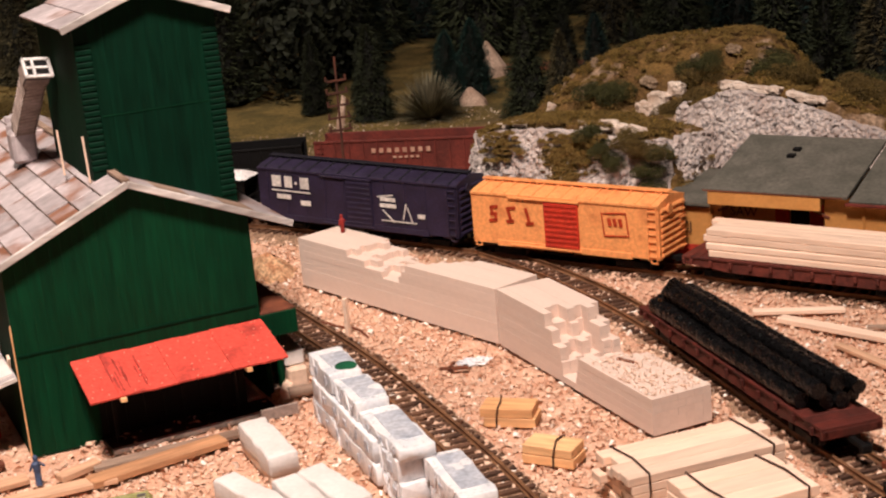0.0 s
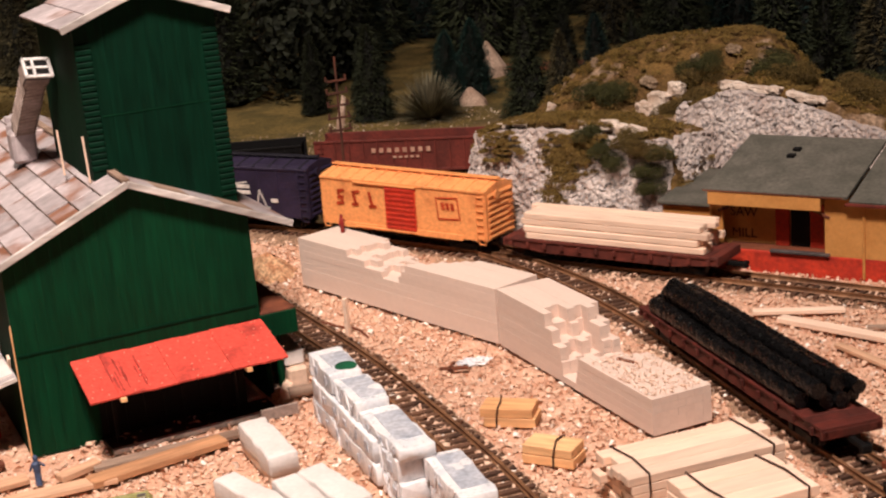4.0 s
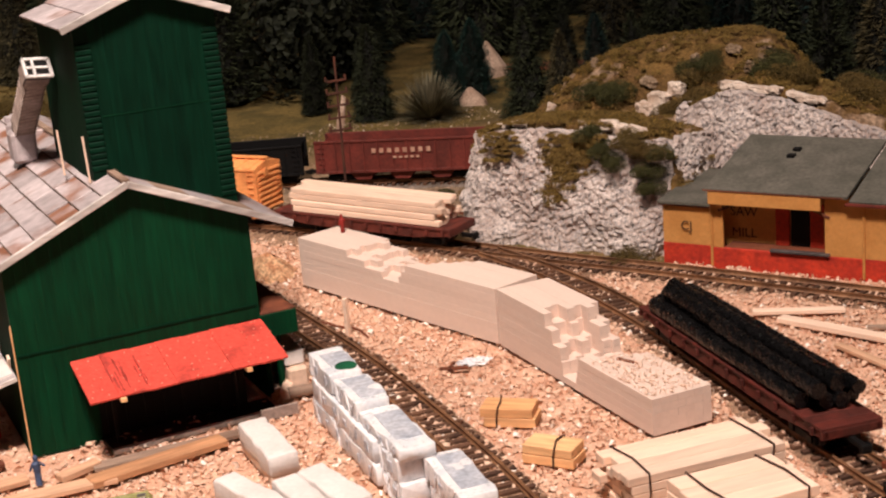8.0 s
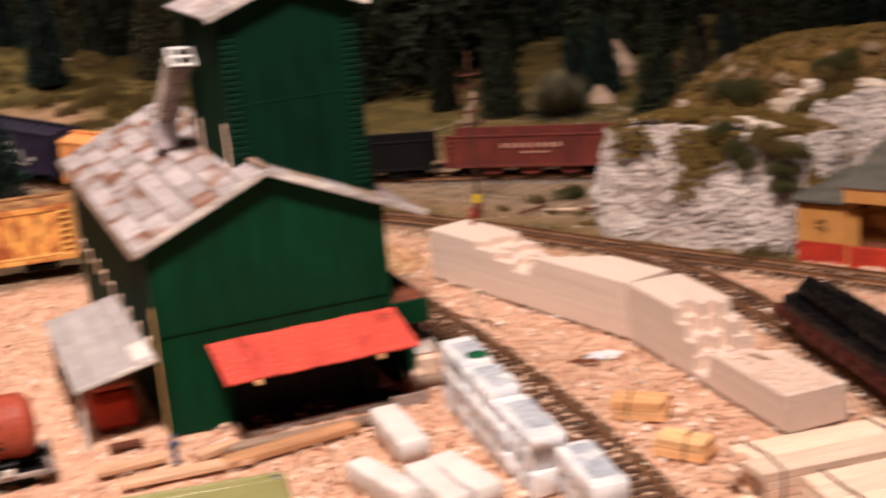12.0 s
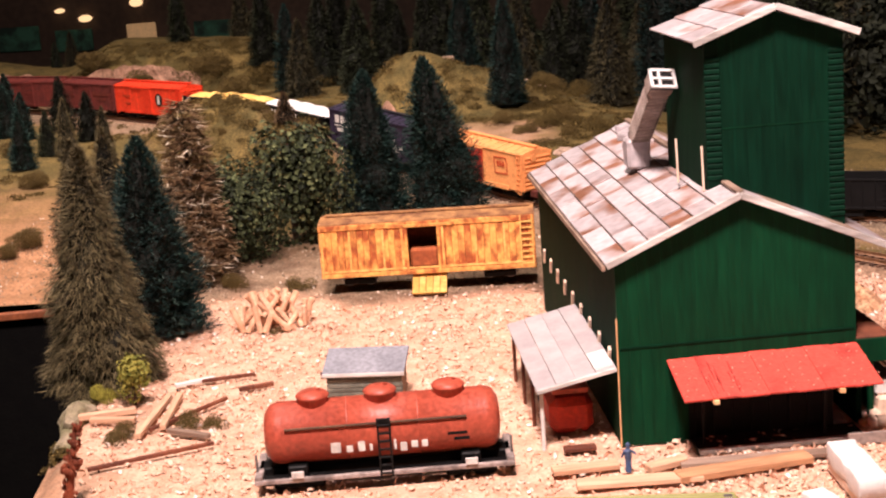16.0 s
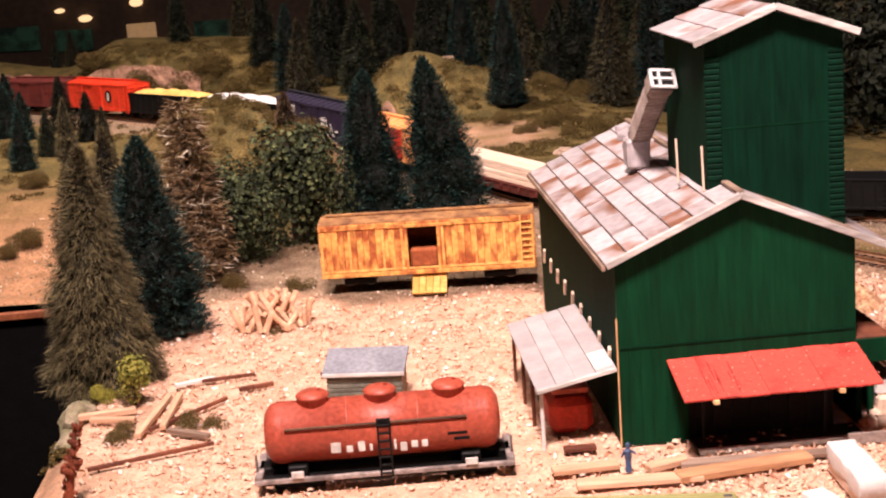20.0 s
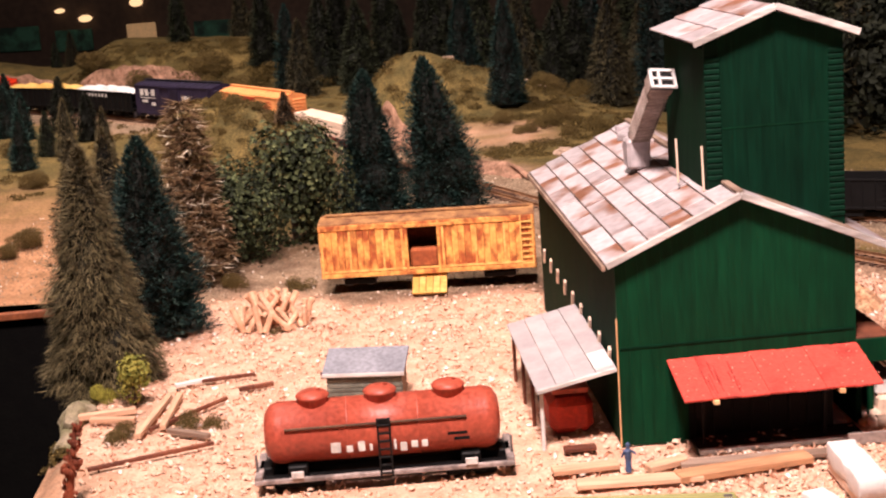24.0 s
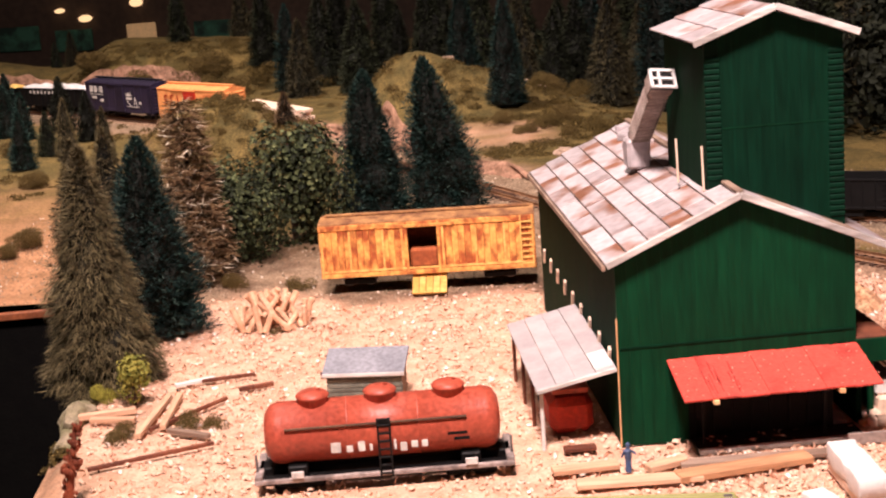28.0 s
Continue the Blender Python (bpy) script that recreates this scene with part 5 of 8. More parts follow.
PLANKS_A = (
    (0.4230, -0.0730, 0.001, -36, 0.052, 0.0062, 0.0024, rawwood, "pale plank lying beside the siding"),
    (0.4185, -0.1130, 0.001, -70, 0.075, 0.0075, 0.0032, rawwood, "thick raw plank beside the siding"),
    (0.4020, -0.1540, 0.001, -92, 0.050, 0.0050, 0.0022, palewood, "dusty plank beside the siding"),
    (0.4420, -0.1250, 0.001, -40, 0.022, 0.0030, 0.0020, greywood, "weathered stick by the siding"),
    (0.0510, -0.0500, 0.001, 8, 0.070, 0.0110, 0.0036, oldboard, "long tan plank before the mill"), (-0.0020, -0.0530, 0.001, -4, 0.062, 0.0100, 0.0026, palewood, "raw plank before the mill"),
    (0.0600, -0.0385, 0.001, -3, 0.076, 0.0080, 0.0022, greywood, "weathered grey plank before the awning"),
    (0.0150, -0.0365, 0.001, 21, 0.022, 0.0070, 0.0034, palewood, "short raw plank by the mill wall"),
    (-0.0230, -0.0020, 0.001, 0, 0.017, 0.0060, 0.0022, brownwood, "brown wood chip by the lean-to"),
    (0.2235, -0.0270, 0.001, -32, 0.016, 0.0020, 0.0016, brownwood, "dark twig on the sawdust"),
)
PLANKS_B = (
    (0.2235, -0.0235, 0.001, 50, 0.012, 0.0018, 0.0016, brownwood, "dark twig on the sawdust"),
    (-0.2587, 0.1158, 0.001, 81, 0.070, 0.0038, 0.0034, palewood, "pale stripped pole on the ground"),
    (-0.2490, 0.1230, 0.001, 86, 0.060, 0.0038, 0.0034, palewood, "pale stripped pole on the ground"),
    (-0.2380, 0.1160, 0.001, 48, 0.062, 0.0022, 0.0020, brownwood, "thin brown stick on the ground"),
    (-0.2880, 0.1280, 0.001, 8, 0.034, 0.0050, 0.0034, palewood, "short pale log near the rim"), (-0.2830, 0.1160, 0.001, -12, 0.028, 0.0046, 0.0030, palewood, "short pale log near the rim"),
    (-0.2400, 0.1780, 0.001, 22, 0.026, 0.0030, 0.0024, whiteblock, "white stick on the sawdust"), (-0.2190, 0.1810, 0.001, 8, 0.034, 0.0022, 0.0022, brownwood, "brown stick on the sawdust"),
    (-0.2350, 0.0800, 0.001, -34, 0.030, 0.0040, 0.0026, greywood, "weathered stick on the sawdust"),
)
PLANKS_C = (
    (-0.2520, 0.0480, 0.001, 20, 0.070, 0.0024, 0.0022, brownwood, "long brown twig on the ground"),
    (-0.1500, 0.1760, 0.001, 35, 0.024, 0.0022, 0.0022, brownwood, "brown twig on the sawdust"),
    (-0.2000, 0.1560, 0.001, 15, 0.022, 0.0030, 0.0026, brownwood, "brown bark scrap on the sawdust"),
    (-0.0250, -0.0300, 0.001, 2, 0.034, 0.0090, 0.0026, palewood, "dusty raw board before the lean-to"),
)
for q in PLANKS_A + PLANKS_B + PLANKS_C:
    plank(*q)
# timber piled beside the awning
for (x, y, z, turn, L, w, h, m_, lab) in ((0.1462, 0.0310, 0.0, 87, 0.058, 0.0108, 0.0125, rawwood, "thick raw timber block beside the awning"), (0.1462, 0.0310, 0.0127, 86, 0.050, 0.0112, 0.0090, whiteblock, "white wrapped beam lying on a timber block"),
                                      (0.1390, 0.0060, 0.0, 64, 0.030, 0.0060, 0.0050, rawwood, "short raw timber beside the awning"), (0.1345, 0.0010, 0.0, 40, 0.020, 0.0040, 0.0040, oldboard, "short tan offcut beside the awning")):
    single("timber", B(0, 0, h / 2, L, w, h), m_, lab, "timber", "timbers beside the awning", m=pose(x, y, z, 0, 0, turn))
single("log_round", R((-0.0075, 0, 0.0030), (0.0075, 0, 0.0030), 0.0032, n=12), greywood, "short round log before the timbers", "log", m=pose(0.1420, -0.0075, 0, 0, 0, -8))
single("scrap_plate", B(0, 0, 0.003, 0.020, 0.0015, 0.006), greymetal, "small grey metal plate leaning by the timbers", "scrap", m=pose(0.1215, -0.0285, 0, 0, 0, -2))
single("marker_stake", B(0, 0, 0.0115, 0.0034, 0.0022, 0.024), rawwood, "pale upright wooden stake in the sawdust", "stake", m=pose(0.2018, 0.0715, -0.001, 2, -3, 30))
single("curved_twig", bent_rod([Vector((0.190 + 0.018 * math.sin(t * 0.16), 0.105 - 0.0045 * t, 0.001 + 0.0006 * math.sin(t))) for t in range(12)], 0.0008), brownwood, "thin bent twig lying on the sawdust", "twig")

# sticks and a scrap at the foot of the rock face
for q in ((0.345, 0.300, 0.001, 20, 0.030, 0.0020, 0.0018, brownwood, "dark broken stick below the rock face"), (0.362, 0.285, 0.001, -35, 0.026, 0.0018, 0.0018, rawwood, "pale stick below the rock face"), (0.385, 0.262, 0.001, -60, 0.034, 0.0020, 0.0018, brownwood, "dark broken stick below the rock face"), (0.400, 0.235, 0.001, -50, 0.040, 0.0022, 0.0018, greywood, "weathered stick below the rock face"), (0.392, 0.225, 0.001, -25, 0.018, 0.0016, 0.0016, rawwood, "pale stick below the rock face")):
    plank(*q)
bm = bmesh.new()
bmesh.ops.create_icosphere(bm, subdivisions=3, radius=1.0)
for v in bm.verts:
    v.co *= 1 + 0.6 * nz(v.co.x * 2.1, v.co.y * 2.1, v.co.z * 2.1) + 0.3 * nz(v.co.x * 5, v.co.y * 5, v.co.z * 5)
    v.co = Vector((v.co.x * 0.0085, v.co.y * 0.0042, v.co.z * 0.0022 + 0.0012))
me = bpy.data.meshes.new("paper_scrap")
bm.to_mesh(me)
bm.free()
me.materials.append(wrap)
single("paper_scrap", me, None, "crumpled white scrap of wrapping on the sawdust", "scrap", m=pose(0.2370, -0.0250, 0.0004, 0, 0, -20))

# sawdust heap by the mill
g = Geo()
vs, fs = [], []
for i in range(13):
    for j in range(25):
        r, a = i / 12, 2 * math.pi * j / 24
        vs.append((0.020 * r * math.cos(a) * (1 + 0.2 * nz(a, 1, 2)), 0.026 * r * math.sin(a), 0.016 * (1 - r ** 1.6) + 0.003 * nz(r * 6, a * 3, 5)))
for i in range(12):
    fs += [(i * 25 + j, i * 25 + j + 1, (i + 1) * 25 + j + 1, (i + 1) * 25 + j) for j in range(24)]
heap_m = mat("sawdust_heap", lin(218, 178, 140), lin(176, 124, 90), rough=0.95, scale=150, fine=500, var=0.5, bump=1.0)
single("sawdust_heap", g.add(vs, fs), heap_m, "heap of loose sawdust behind the mill dock", "sawdust heap", kind="stuff", m=pose(0.2080, 0.2300, -0.003), smooth=True)


# ---- small figures: plain shapes ----
def figure(x, y, z, shirt, legs, turn, lab, s=1.0):
    g = Geo().lathe([(0.0010, 0), (0.0021, 0.0004), (0.0022, 0.0095), (0.0026, 0.0110), (0.0029, 0.0160), (0.0013, 0.0178), (0.0016, 0.0186), (0.0017, 0.0205), (0.0008, 0.0220)], 12)
    g.rod((0.0026, 0, 0.0158), (0.0052, -0.0012, 0.0132), 0.0008, n=6).rod((-0.0026, 0, 0.0158), (-0.0044, 0.0006, 0.0112), 0.0008, n=6)
    return single("figurine", g, shirt, lab, "figurine", "painted figurines", m=pose(x, y, z, 0, 0, turn) @ Matrix.Scale(s, 4))


figure(0.2433, 0.1712, 0.0331, figred, figred, 30, "tiny red painted figurine standing on the lumber stack", 0.62)
figure(-0.0040, -0.0360, 0.000, figblue, figblue, 0, "tiny blue painted figurine by the mill corner", 0.72)

# pole with a yellow band beside the main line
polebrown = mat("dark_pole_brown", lin(84, 46, 32), lin(58, 34, 26), rough=0.8)
pole = thing("signal_pole", pose(0.3060, 0.3180, 0), "rusty signal pole with crossarms and a yellow band", "pole")
part("mast", R((0, 0, -0.002), (0.004, 0.006, 0.128), 0.0012, 0.0009, n=8), polebrown, pole)
part("yellow_band", R((0.0001, 0.0002, 0.0105), (0.0004, 0.0006, 0.0170), 0.0030, n=12), yellowsign, pole)
part("base", R((0, 0, -0.001), (0, 0, 0.0104), 0.0032, 0.0026, n=10), rust, pole)
for k in range(5):
    part("crossarm", B(0.0024 + 0.0002 * k, 0.004, 0.072 + 0.0095 * k, 0.020 - 0.001 * k, 0.0018, 0.0016), polebrown, pole)
    for s in (-1, 1):
        part("insulator", R((0.0024 + s * 0.008, 0.004, 0.0725 + 0.0095 * k), (0.0024 + s * 0.008, 0.004, 0.0760 + 0.0095 * k), 0.0010, n=6), polebrown, pole)

# olive box lid in front of the mill
lid = thing("olive_case", pose(-0.0365, -0.0750, 0, 0, 0, -9.6), "glossy olive green plastic case before the mill", "case")
case_m = mat("olive_plastic", lin(150, 146, 96), lin(140, 136, 88), rough=0.22, var=0.05, bump=0.05, spec=0.6)
part("body", B(0, -0.0250, 0.0030, 0.150, 0.046, 0.0070, b=0.0016), case_m, lid)
part("edge", R((-0.0735, -0.0030, 0.0060), (0.0735, -0.0030, 0.0060), 0.0012, n=10), case_m, lid)
part("rim", R((-0.0735, -0.0085, 0.0064), (0.0735, -0.0085, 0.0064), 0.0008, n=8), case_m, lid)
part("latch", B(0.0700, -0.0070, 0.0060, 0.004, 0.005, 0.002), steel, lid)


# ---- the depot, laid along the main line ----
du, dv = math.atan2(UY, UX), 0
dx, dy = xy(0.144, 0.022)
depot = thing("depot", Matrix.Translation((dx, dy, 0)) @ Matrix.Rotation(du + radians(3), 4, "Z"), "ochre and red wooden saw mill office with grey roofs", "building")
WH = 0.0125


def depot_box(x0, x1, y0, y1, h):
    """Four walls, ochre above a red base."""
    for (cx_, cy_, sx_, sy_) in (((x0 + x1) / 2, y0 + 0.001, x1 - x0, 0.002), ((x0 + x1) / 2, y1 - 0.001, x1 - x0, 0.002), (x0 + 0.001, (y0 + y1) / 2, 0.002, y1 - y0 - 0.004), (x1 - 0.001, (y0 + y1) / 2, 0.002, y1 - y0 - 0.004)):
        part("wall", B(cx_, cy_, (h + WH) / 2, sx_, sy_, h - WH, b=0.0002), depotyellow, depot)
        part("base_wall", B(cx_, cy_, WH / 2 - 0.001, sx_ + 0.0006, sy_ + 0.0006, WH + 0.002, b=0.0002), depotred, depot)


depot_box(0.0, 0.034, 0.004, 0.074, 0.0400)
part("roof", B(0.0165, 0.038, 0.0425, 0.037, 0.076, 0.0022, Matrix.Rotation(radians(3), 4, "X")), depotroof, depot, "grey flat roof of the wing")
eavered = mat("dull_red_eave", lin(116, 44, 32), lin(88, 34, 26), rough=0.8)
part("eave", B(0.0165, 0.0025, 0.0392, 0.037, 0.003, 0.0018), eavered, depot)
# middle: recessed front under a wide porch roof
for (cx_, sx_) in ((0.0385, 0.008), (0.121, 0.024)):
    part("wall", B(cx_, 0.0030, (0.050 + WH) / 2, sx_, 0.0022, 0.050 - WH), depotyellow, depot)
part("base_wall", B(0.0840, 0.0028, WH / 2 - 0.001, 0.098, 0.0030, WH + 0.002), depotred, depot)
part("back_wall", B(0.0840, 0.0180, 0.030, 0.098, 0.0022, 0.040), depotyellow, depot)
part("porch_floor", B(0.0790, 0.0105, WH - 0.0005, 0.072, 0.014, 0.002), brownwood, depot)
part("window_sill", B(0.0935, 0.0008, WH + 0.0012, 0.038, 0.004, 0.0016), steel, depot, "grey sill board")
# no opening here: a black sheet paints the shade inside the doorway
part("doorway", B(0.0885, 0.0165, 0.0275, 0.0120, 0.0018, 0.029), black, depot, "black panel standing in for the doorway's dark inside")
for x in (0.0772, 0.0998):
    part("door_panel", B(x, 0.0160, 0.0270, 0.0090, 0.0020, 0.028), depotred, depot)
for x, s in ((0.0415, 1), (0.1105, -1)):
    part("brace", B(x + s * 0.006, 0.0020, 0.0405, 0.017, 0.0016, 0.0018, Matrix.Rotation(-s * radians(24), 4, "Y")), brownwood, depot)
part("corner_post", R((0.0350, 0.0010, 0.0), (0.0350, 0.0010, 0.050), 0.0009, n=7), depotyellow, depot)
part("corner_post", R((0.1335, 0.0010, 0.0), (0.1335, 0.0010, 0.050), 0.0009, n=7), depotyellow, depot)
part("fascia", B(0.0725, -0.0050, 0.0478, 0.073, 0.0022, 0.0096), depotyellow, depot, "ochre porch fascia")
pr = Matrix.Rotation(radians(12), 4, "X")
part("roof", B(0.0800, 0.0345, 0.0612, 0.092, 0.084, 0.0022, pr), depotroof, depot, "grey-green porch roof")
part("roof_edge", B(0.0780, -0.0060, 0.0522, 0.090, 0.0012, 0.0010), brownwood, depot)
part("vent", Geo().box(0.0735, 0.0440, 0.0646, 0.005, 0.005, 0.003).box(0.0740, 0.0540, 0.0666, 0.005, 0.005, 0.003), black, depot)
depot_box(0.1335, 0.215, 0.002, 0.074, 0.0480)
part("roof", B(0.175, 0.0355, 0.0580, 0.098, 0.080, 0.0022, Matrix.Rotation(radians(13), 4, "X")), depotroof, depot)
part("eave", B(0.172, -0.0040, 0.0480, 0.096, 0.003, 0.0016), eavered, depot)
part("back_block", B(0.0840, 0.047, 0.0265, 0.098, 0.054, 0.053), depotyellow, depot)


def words(text, size, parent, m, material, name="lettering"):
    cu = bpy.data.curves.new(name, "FONT")
    cu.body, cu.size, cu.extrude, cu.align_x, cu.align_y = text, size, 0.00015, "CENTER", "CENTER"
    tmp = new(name, cu)
    bpy.context.view_layer.update()
    me = bpy.data.meshes.new_from_object(tmp.evaluated_get(bpy.context.evaluated_depsgraph_get()))
    bpy.data.objects.remove(tmp)
    me.materials.clear()
    me.materials.append(material)
    return part(name, me, None, parent, "painted dark lettering", m=m)


ink = mat("dark_ink", lin(84, 56, 36), lin(66, 44, 30), rough=0.8)
words("CJ", 0.0085, depot, pose(0.017, 0.0027, 0.0250, 90, 0, 0), ink)
words("SAW", 0.0085, depot, pose(0.0510, 0.0166, 0.0330, 90, 0, 0), ink)
words("MILL", 0.0085, depot, pose(0.0510, 0.0166, 0.0190, 90, 0, 0), ink)


# ---- the yard on the mill's other side ----
palesteel = mat("dusty_grey_frame", lin(168, 152, 146), lin(104, 92, 88), rough=0.7, scale=120)
tank = thing("tank_car", pose(-0.1250, -0.0050, 0, 0, 0, -2.3), "red three-dome tank car body standing on the sawdust", "tank car")
part("tank", Geo().lathe([(0.004, -0.0605), (0.0105, -0.0598), (0.0148, -0.0570), (0.0160, -0.0530), (0.0160, -0.018), (0.0163, -0.0178), (0.0163, -0.0170), (0.0160, -0.0168), (0.0160, 0.018), (0.0163, 0.0182), (0.0163, 0.019), (0.0160, 0.0192), (0.0160, 0.0530), (0.0148, 0.0570), (0.0105, 0.0598), (0.004, 0.0605)], 28, pose(0, 0, 0.0265, 0, 90, 0)), tankred, tank, smooth=True)
for x in (-0.0345, 0.0, 0.0350):
    d = part("dome", Geo().lathe([(0.0078, 0.0380), (0.0078, 0.0440), (0.0086, 0.0448), (0.0086, 0.0456), (0.0070, 0.0470), (0.0030, 0.0478)], 22, Matrix.Translation((x, 0, 0))), tankred, tank, smooth=True)
    part("valve", R((x + 0.003, 0, 0.0475), (x + 0.003, 0, 0.0487), 0.0010, n=6), tankred, d)
part("walkway", B(-0.003, -0.0156, 0.0330, 0.092, 0.0018, 0.0008), sleeper, tank, "dark running board along the tank")
ld = part("ladder", Geo().box(-0.0020, -0.0178, 0.0200, 0.0010, 0.0012, 0.030).box(0.0040, -0.0178, 0.0200, 0.0010, 0.0012, 0.030), black, tank)
for k in range(7):
    part("rung", B(0.0010, -0.0180, 0.0070 + 0.0042 * k, 0.0062, 0.0010, 0.0010), black, ld)
part("strap", B(0.0010, -0.0166, 0.0340, 0.0072, 0.0012, 0.0030), black, tank)
for x, w, z, h in ((-0.0238, 0.0050, 0.0216, 0.0054), (-0.0168, 0.0032, 0.0204, 0.0034), (-0.0108, 0.0034, 0.0214, 0.0052), (-0.0060, 0.0014, 0.0204, 0.0034), (0.0062, 0.0012, 0.0210, 0.0054), (0.0104, 0.0034, 0.0194, 0.0044), (0.0160, 0.0034, 0.0204, 0.0034), (0.0212, 0.0030, 0.0204, 0.0034)):
    part("mark", B(x, -0.0155, z, w, 0.0006, h), whiteink, tank, "white painted patch")
blocks(tank, [(0.038, 0.0245, 0.010, 0.0016), (0.040, 0.0215, 0.008, 0.0016)], black, -0.0157)
part("frame_beam", Geo().box(0, 0, 0.0075, 0.130, 0.012, 0.005), black, tank)
for s in (-1, 1):
    part("side_frame", B(0, s * 0.0168, 0.0066, 0.132, 0.0026, 0.0022), palesteel, tank, "grey side frame with rivets" if s < 0 else "")
    part("deck_strip", B(0, s * 0.0120, 0.0062, 0.128, 0.0070, 0.0012), black, tank)
    for k in range(30):
        part("rivet", B(-0.0630 + 0.00435 * k, s * 0.0176, 0.0068, 0.0011, 0.0008, 0.0011), whiteink, tank)
for q in (-1, 1):
    part("end_beam", B(q * 0.064, 0, 0.0075, 0.004, 0.035, 0.0050), palesteel, tank)
    part("bolster", B(q * 0.044, 0, 0.0100, 0.010, 0.030, 0.0060), black, tank)
    part("hand_brake", B(q * 0.0650, -0.010, 0.0130, 0.0012, 0.0012, 0.012), steel, tank)
    part("saddle", Geo().box(q * 0.044, -0.0185, 0.0098, 0.0062, 0.0014, 0.0034), whiteink, tank)
    part("truck", Geo().box(q * 0.044, 0, 0.003, 0.026, 0.022, 0.007), black, tank)

shedwall = mat("grey_green_siding", lin(118, 116, 104), lin(92, 90, 80), rough=0.8)
shed = thing("small_shed", pose(-0.1306, 0.1225, 0, 0, 0, -11), "small grey shed with a bluish tin roof", "shed")
part("wall", B(0, 0, 0.0098, 0.0450, 0.022, 0.0196), greywood, shed)
for k in range(6):
    part("siding_board", B(0, -0.0114, 0.0030 + 0.0027 * k, 0.0456, 0.0012, 0.0022), shedwall, shed)
shed_m = mat("blue_grey_tin", lin(138, 138, 146), lin(118, 118, 126), rough=0.55)
part("roof", B(0, -0.0010, 0.0228, 0.0495, 0.027, 0.0020, Matrix.Rotation(radians(18), 4, "X")), shed_m, shed)
part("roof_edge", B(0, -0.0138, 0.0183, 0.0495, 0.0016, 0.0022), fascia, shed)

# the old boxcar body used as a store
old = thing("old_boxcar", Matrix.Translation((-0.0750, 0.3760, 0.003)) @ Matrix.Rotation(math.atan2(-0.0216, 0.1635), 4, "Z"), "rusty yellow wooden boxcar with an open door", "boxcar")
OL, OW, OZ, OH = 0.1640, 0.0380, 0.0140, 0.0400
for k in range(34):
    x = -OL / 2 + OL * (k + 0.5) / 34
    if not -0.0145 < x < 0.0085:
        part("side_board", B(x, -OW / 2, OZ + OH / 2, OL / 34 * 0.97, 0.0018 + 0.0004 * (k % 2), OH), rustyellow, old)
part("end_wall", B(-OL / 2 + 0.001, 0, OZ + OH / 2, 0.002, OW - 0.003, OH), rustyellow, old)
part("end_wall", B(OL / 2 - 0.001, 0, OZ + OH / 2, 0.002, OW - 0.003, OH), rustyellow, old)
part("back_wall", B(0, OW / 2, OZ + OH / 2, OL, 0.002, OH), rustyellow, old)
part("floor", B(0, 0, OZ + 0.001, OL - 0.004, OW - 0.003, 0.002), brownwood, old)
orangewood = mat("orange_stained_boards", lin(190, 104, 58), lin(150, 76, 42), rough=0.8)
cream = mat("chipped_yellow_edge", lin(246, 194, 112), lin(214, 142, 74), rough=0.6, scale=160, var=0.2)
for x in (-0.0800, -0.0585, -0.0330, -0.0185, 0.0125, 0.0375, 0.0590):
    part("batten", B(x, -OW / 2 - 0.0012, OZ + OH * 0.46, 0.0017, 0.0012, OH * 0.84), cream, old, "chipped pale yellow batten" if x < -0.079 else "")
part("lower_rail", B(0, -OW / 2 - 0.0016, OZ + 0.0042, OL * 0.99, 0.0008, 0.0016), cream, old)
part("floor_load", B(-0.003, -0.004, OZ + 0.0095, 0.0215, 0.016, 0.015), orangewood, old, "orange-brown boards stacked inside")
part("inner_board", B(-0.003, 0.010, OZ + 0.018, 0.030, 0.003, 0.034), rust, old, "rusty boards inside")
oldroof = mat("weathered_roof_boards", lin(176, 128, 80), lin(116, 74, 48), rough=0.85, scale=90)
part("roof", Geo().prism([(-OW / 2 - 0.001, OZ + OH), (OW / 2 + 0.001, OZ + OH), (OW / 2 + 0.001, OZ + OH + 0.001), (0, OZ + OH + 0.0034), (-OW / 2 - 0.001, OZ + OH + 0.001)], -OL / 2, OL / 2, Matrix.Rotation(radians(-90), 4, "Z")), oldroof, old, "tan-brown weathered roof")
part("roof_walk", B(0.0, 0, OZ + OH + 0.0042, OL * 0.96, 0.006, 0.0012), oldroof, old)
part("fascia", B(0, -OW / 2 - 0.001, OZ + OH - 0.002, OL, 0.0020, 0.0040), rustyellow, old)
part("sill", B(0, -OW / 2 - 0.001, OZ + 0.001, OL, 0.0020, 0.0034), rustyellow, old)
part("door_head", B(-0.003, -OW / 2 - 0.0012, OZ + OH - 0.003, 0.050, 0.0024, 0.0026), rustyellow, old)
for x in (-0.0152, 0.0092):
    part("door_jamb", B(x, -OW / 2 - 0.0006, OZ + OH / 2, 0.0020, 0.0030, OH), rustyellow, old)
for k in range(8):
    part("ladder_rung", B(OL / 2 - 0.0060, -OW / 2 - 0.0022, OZ + 0.003 + k * 0.0046, 0.0076, 0.0009, 0.0012), gold, old)
for x in (OL / 2 - 0.0018, OL / 2 - 0.0105):
    part("ladder_rail", B(x, -OW / 2 - 0.0020, OZ + OH / 2, 0.0009, 0.0010, OH), gold, old)
for q in (-1, 1):
    truck(old, q * (OL / 2 - 0.028))
part("underframe", B(0, 0, OZ - 0.002, OL * 0.92, 0.014, 0.004), black, old)
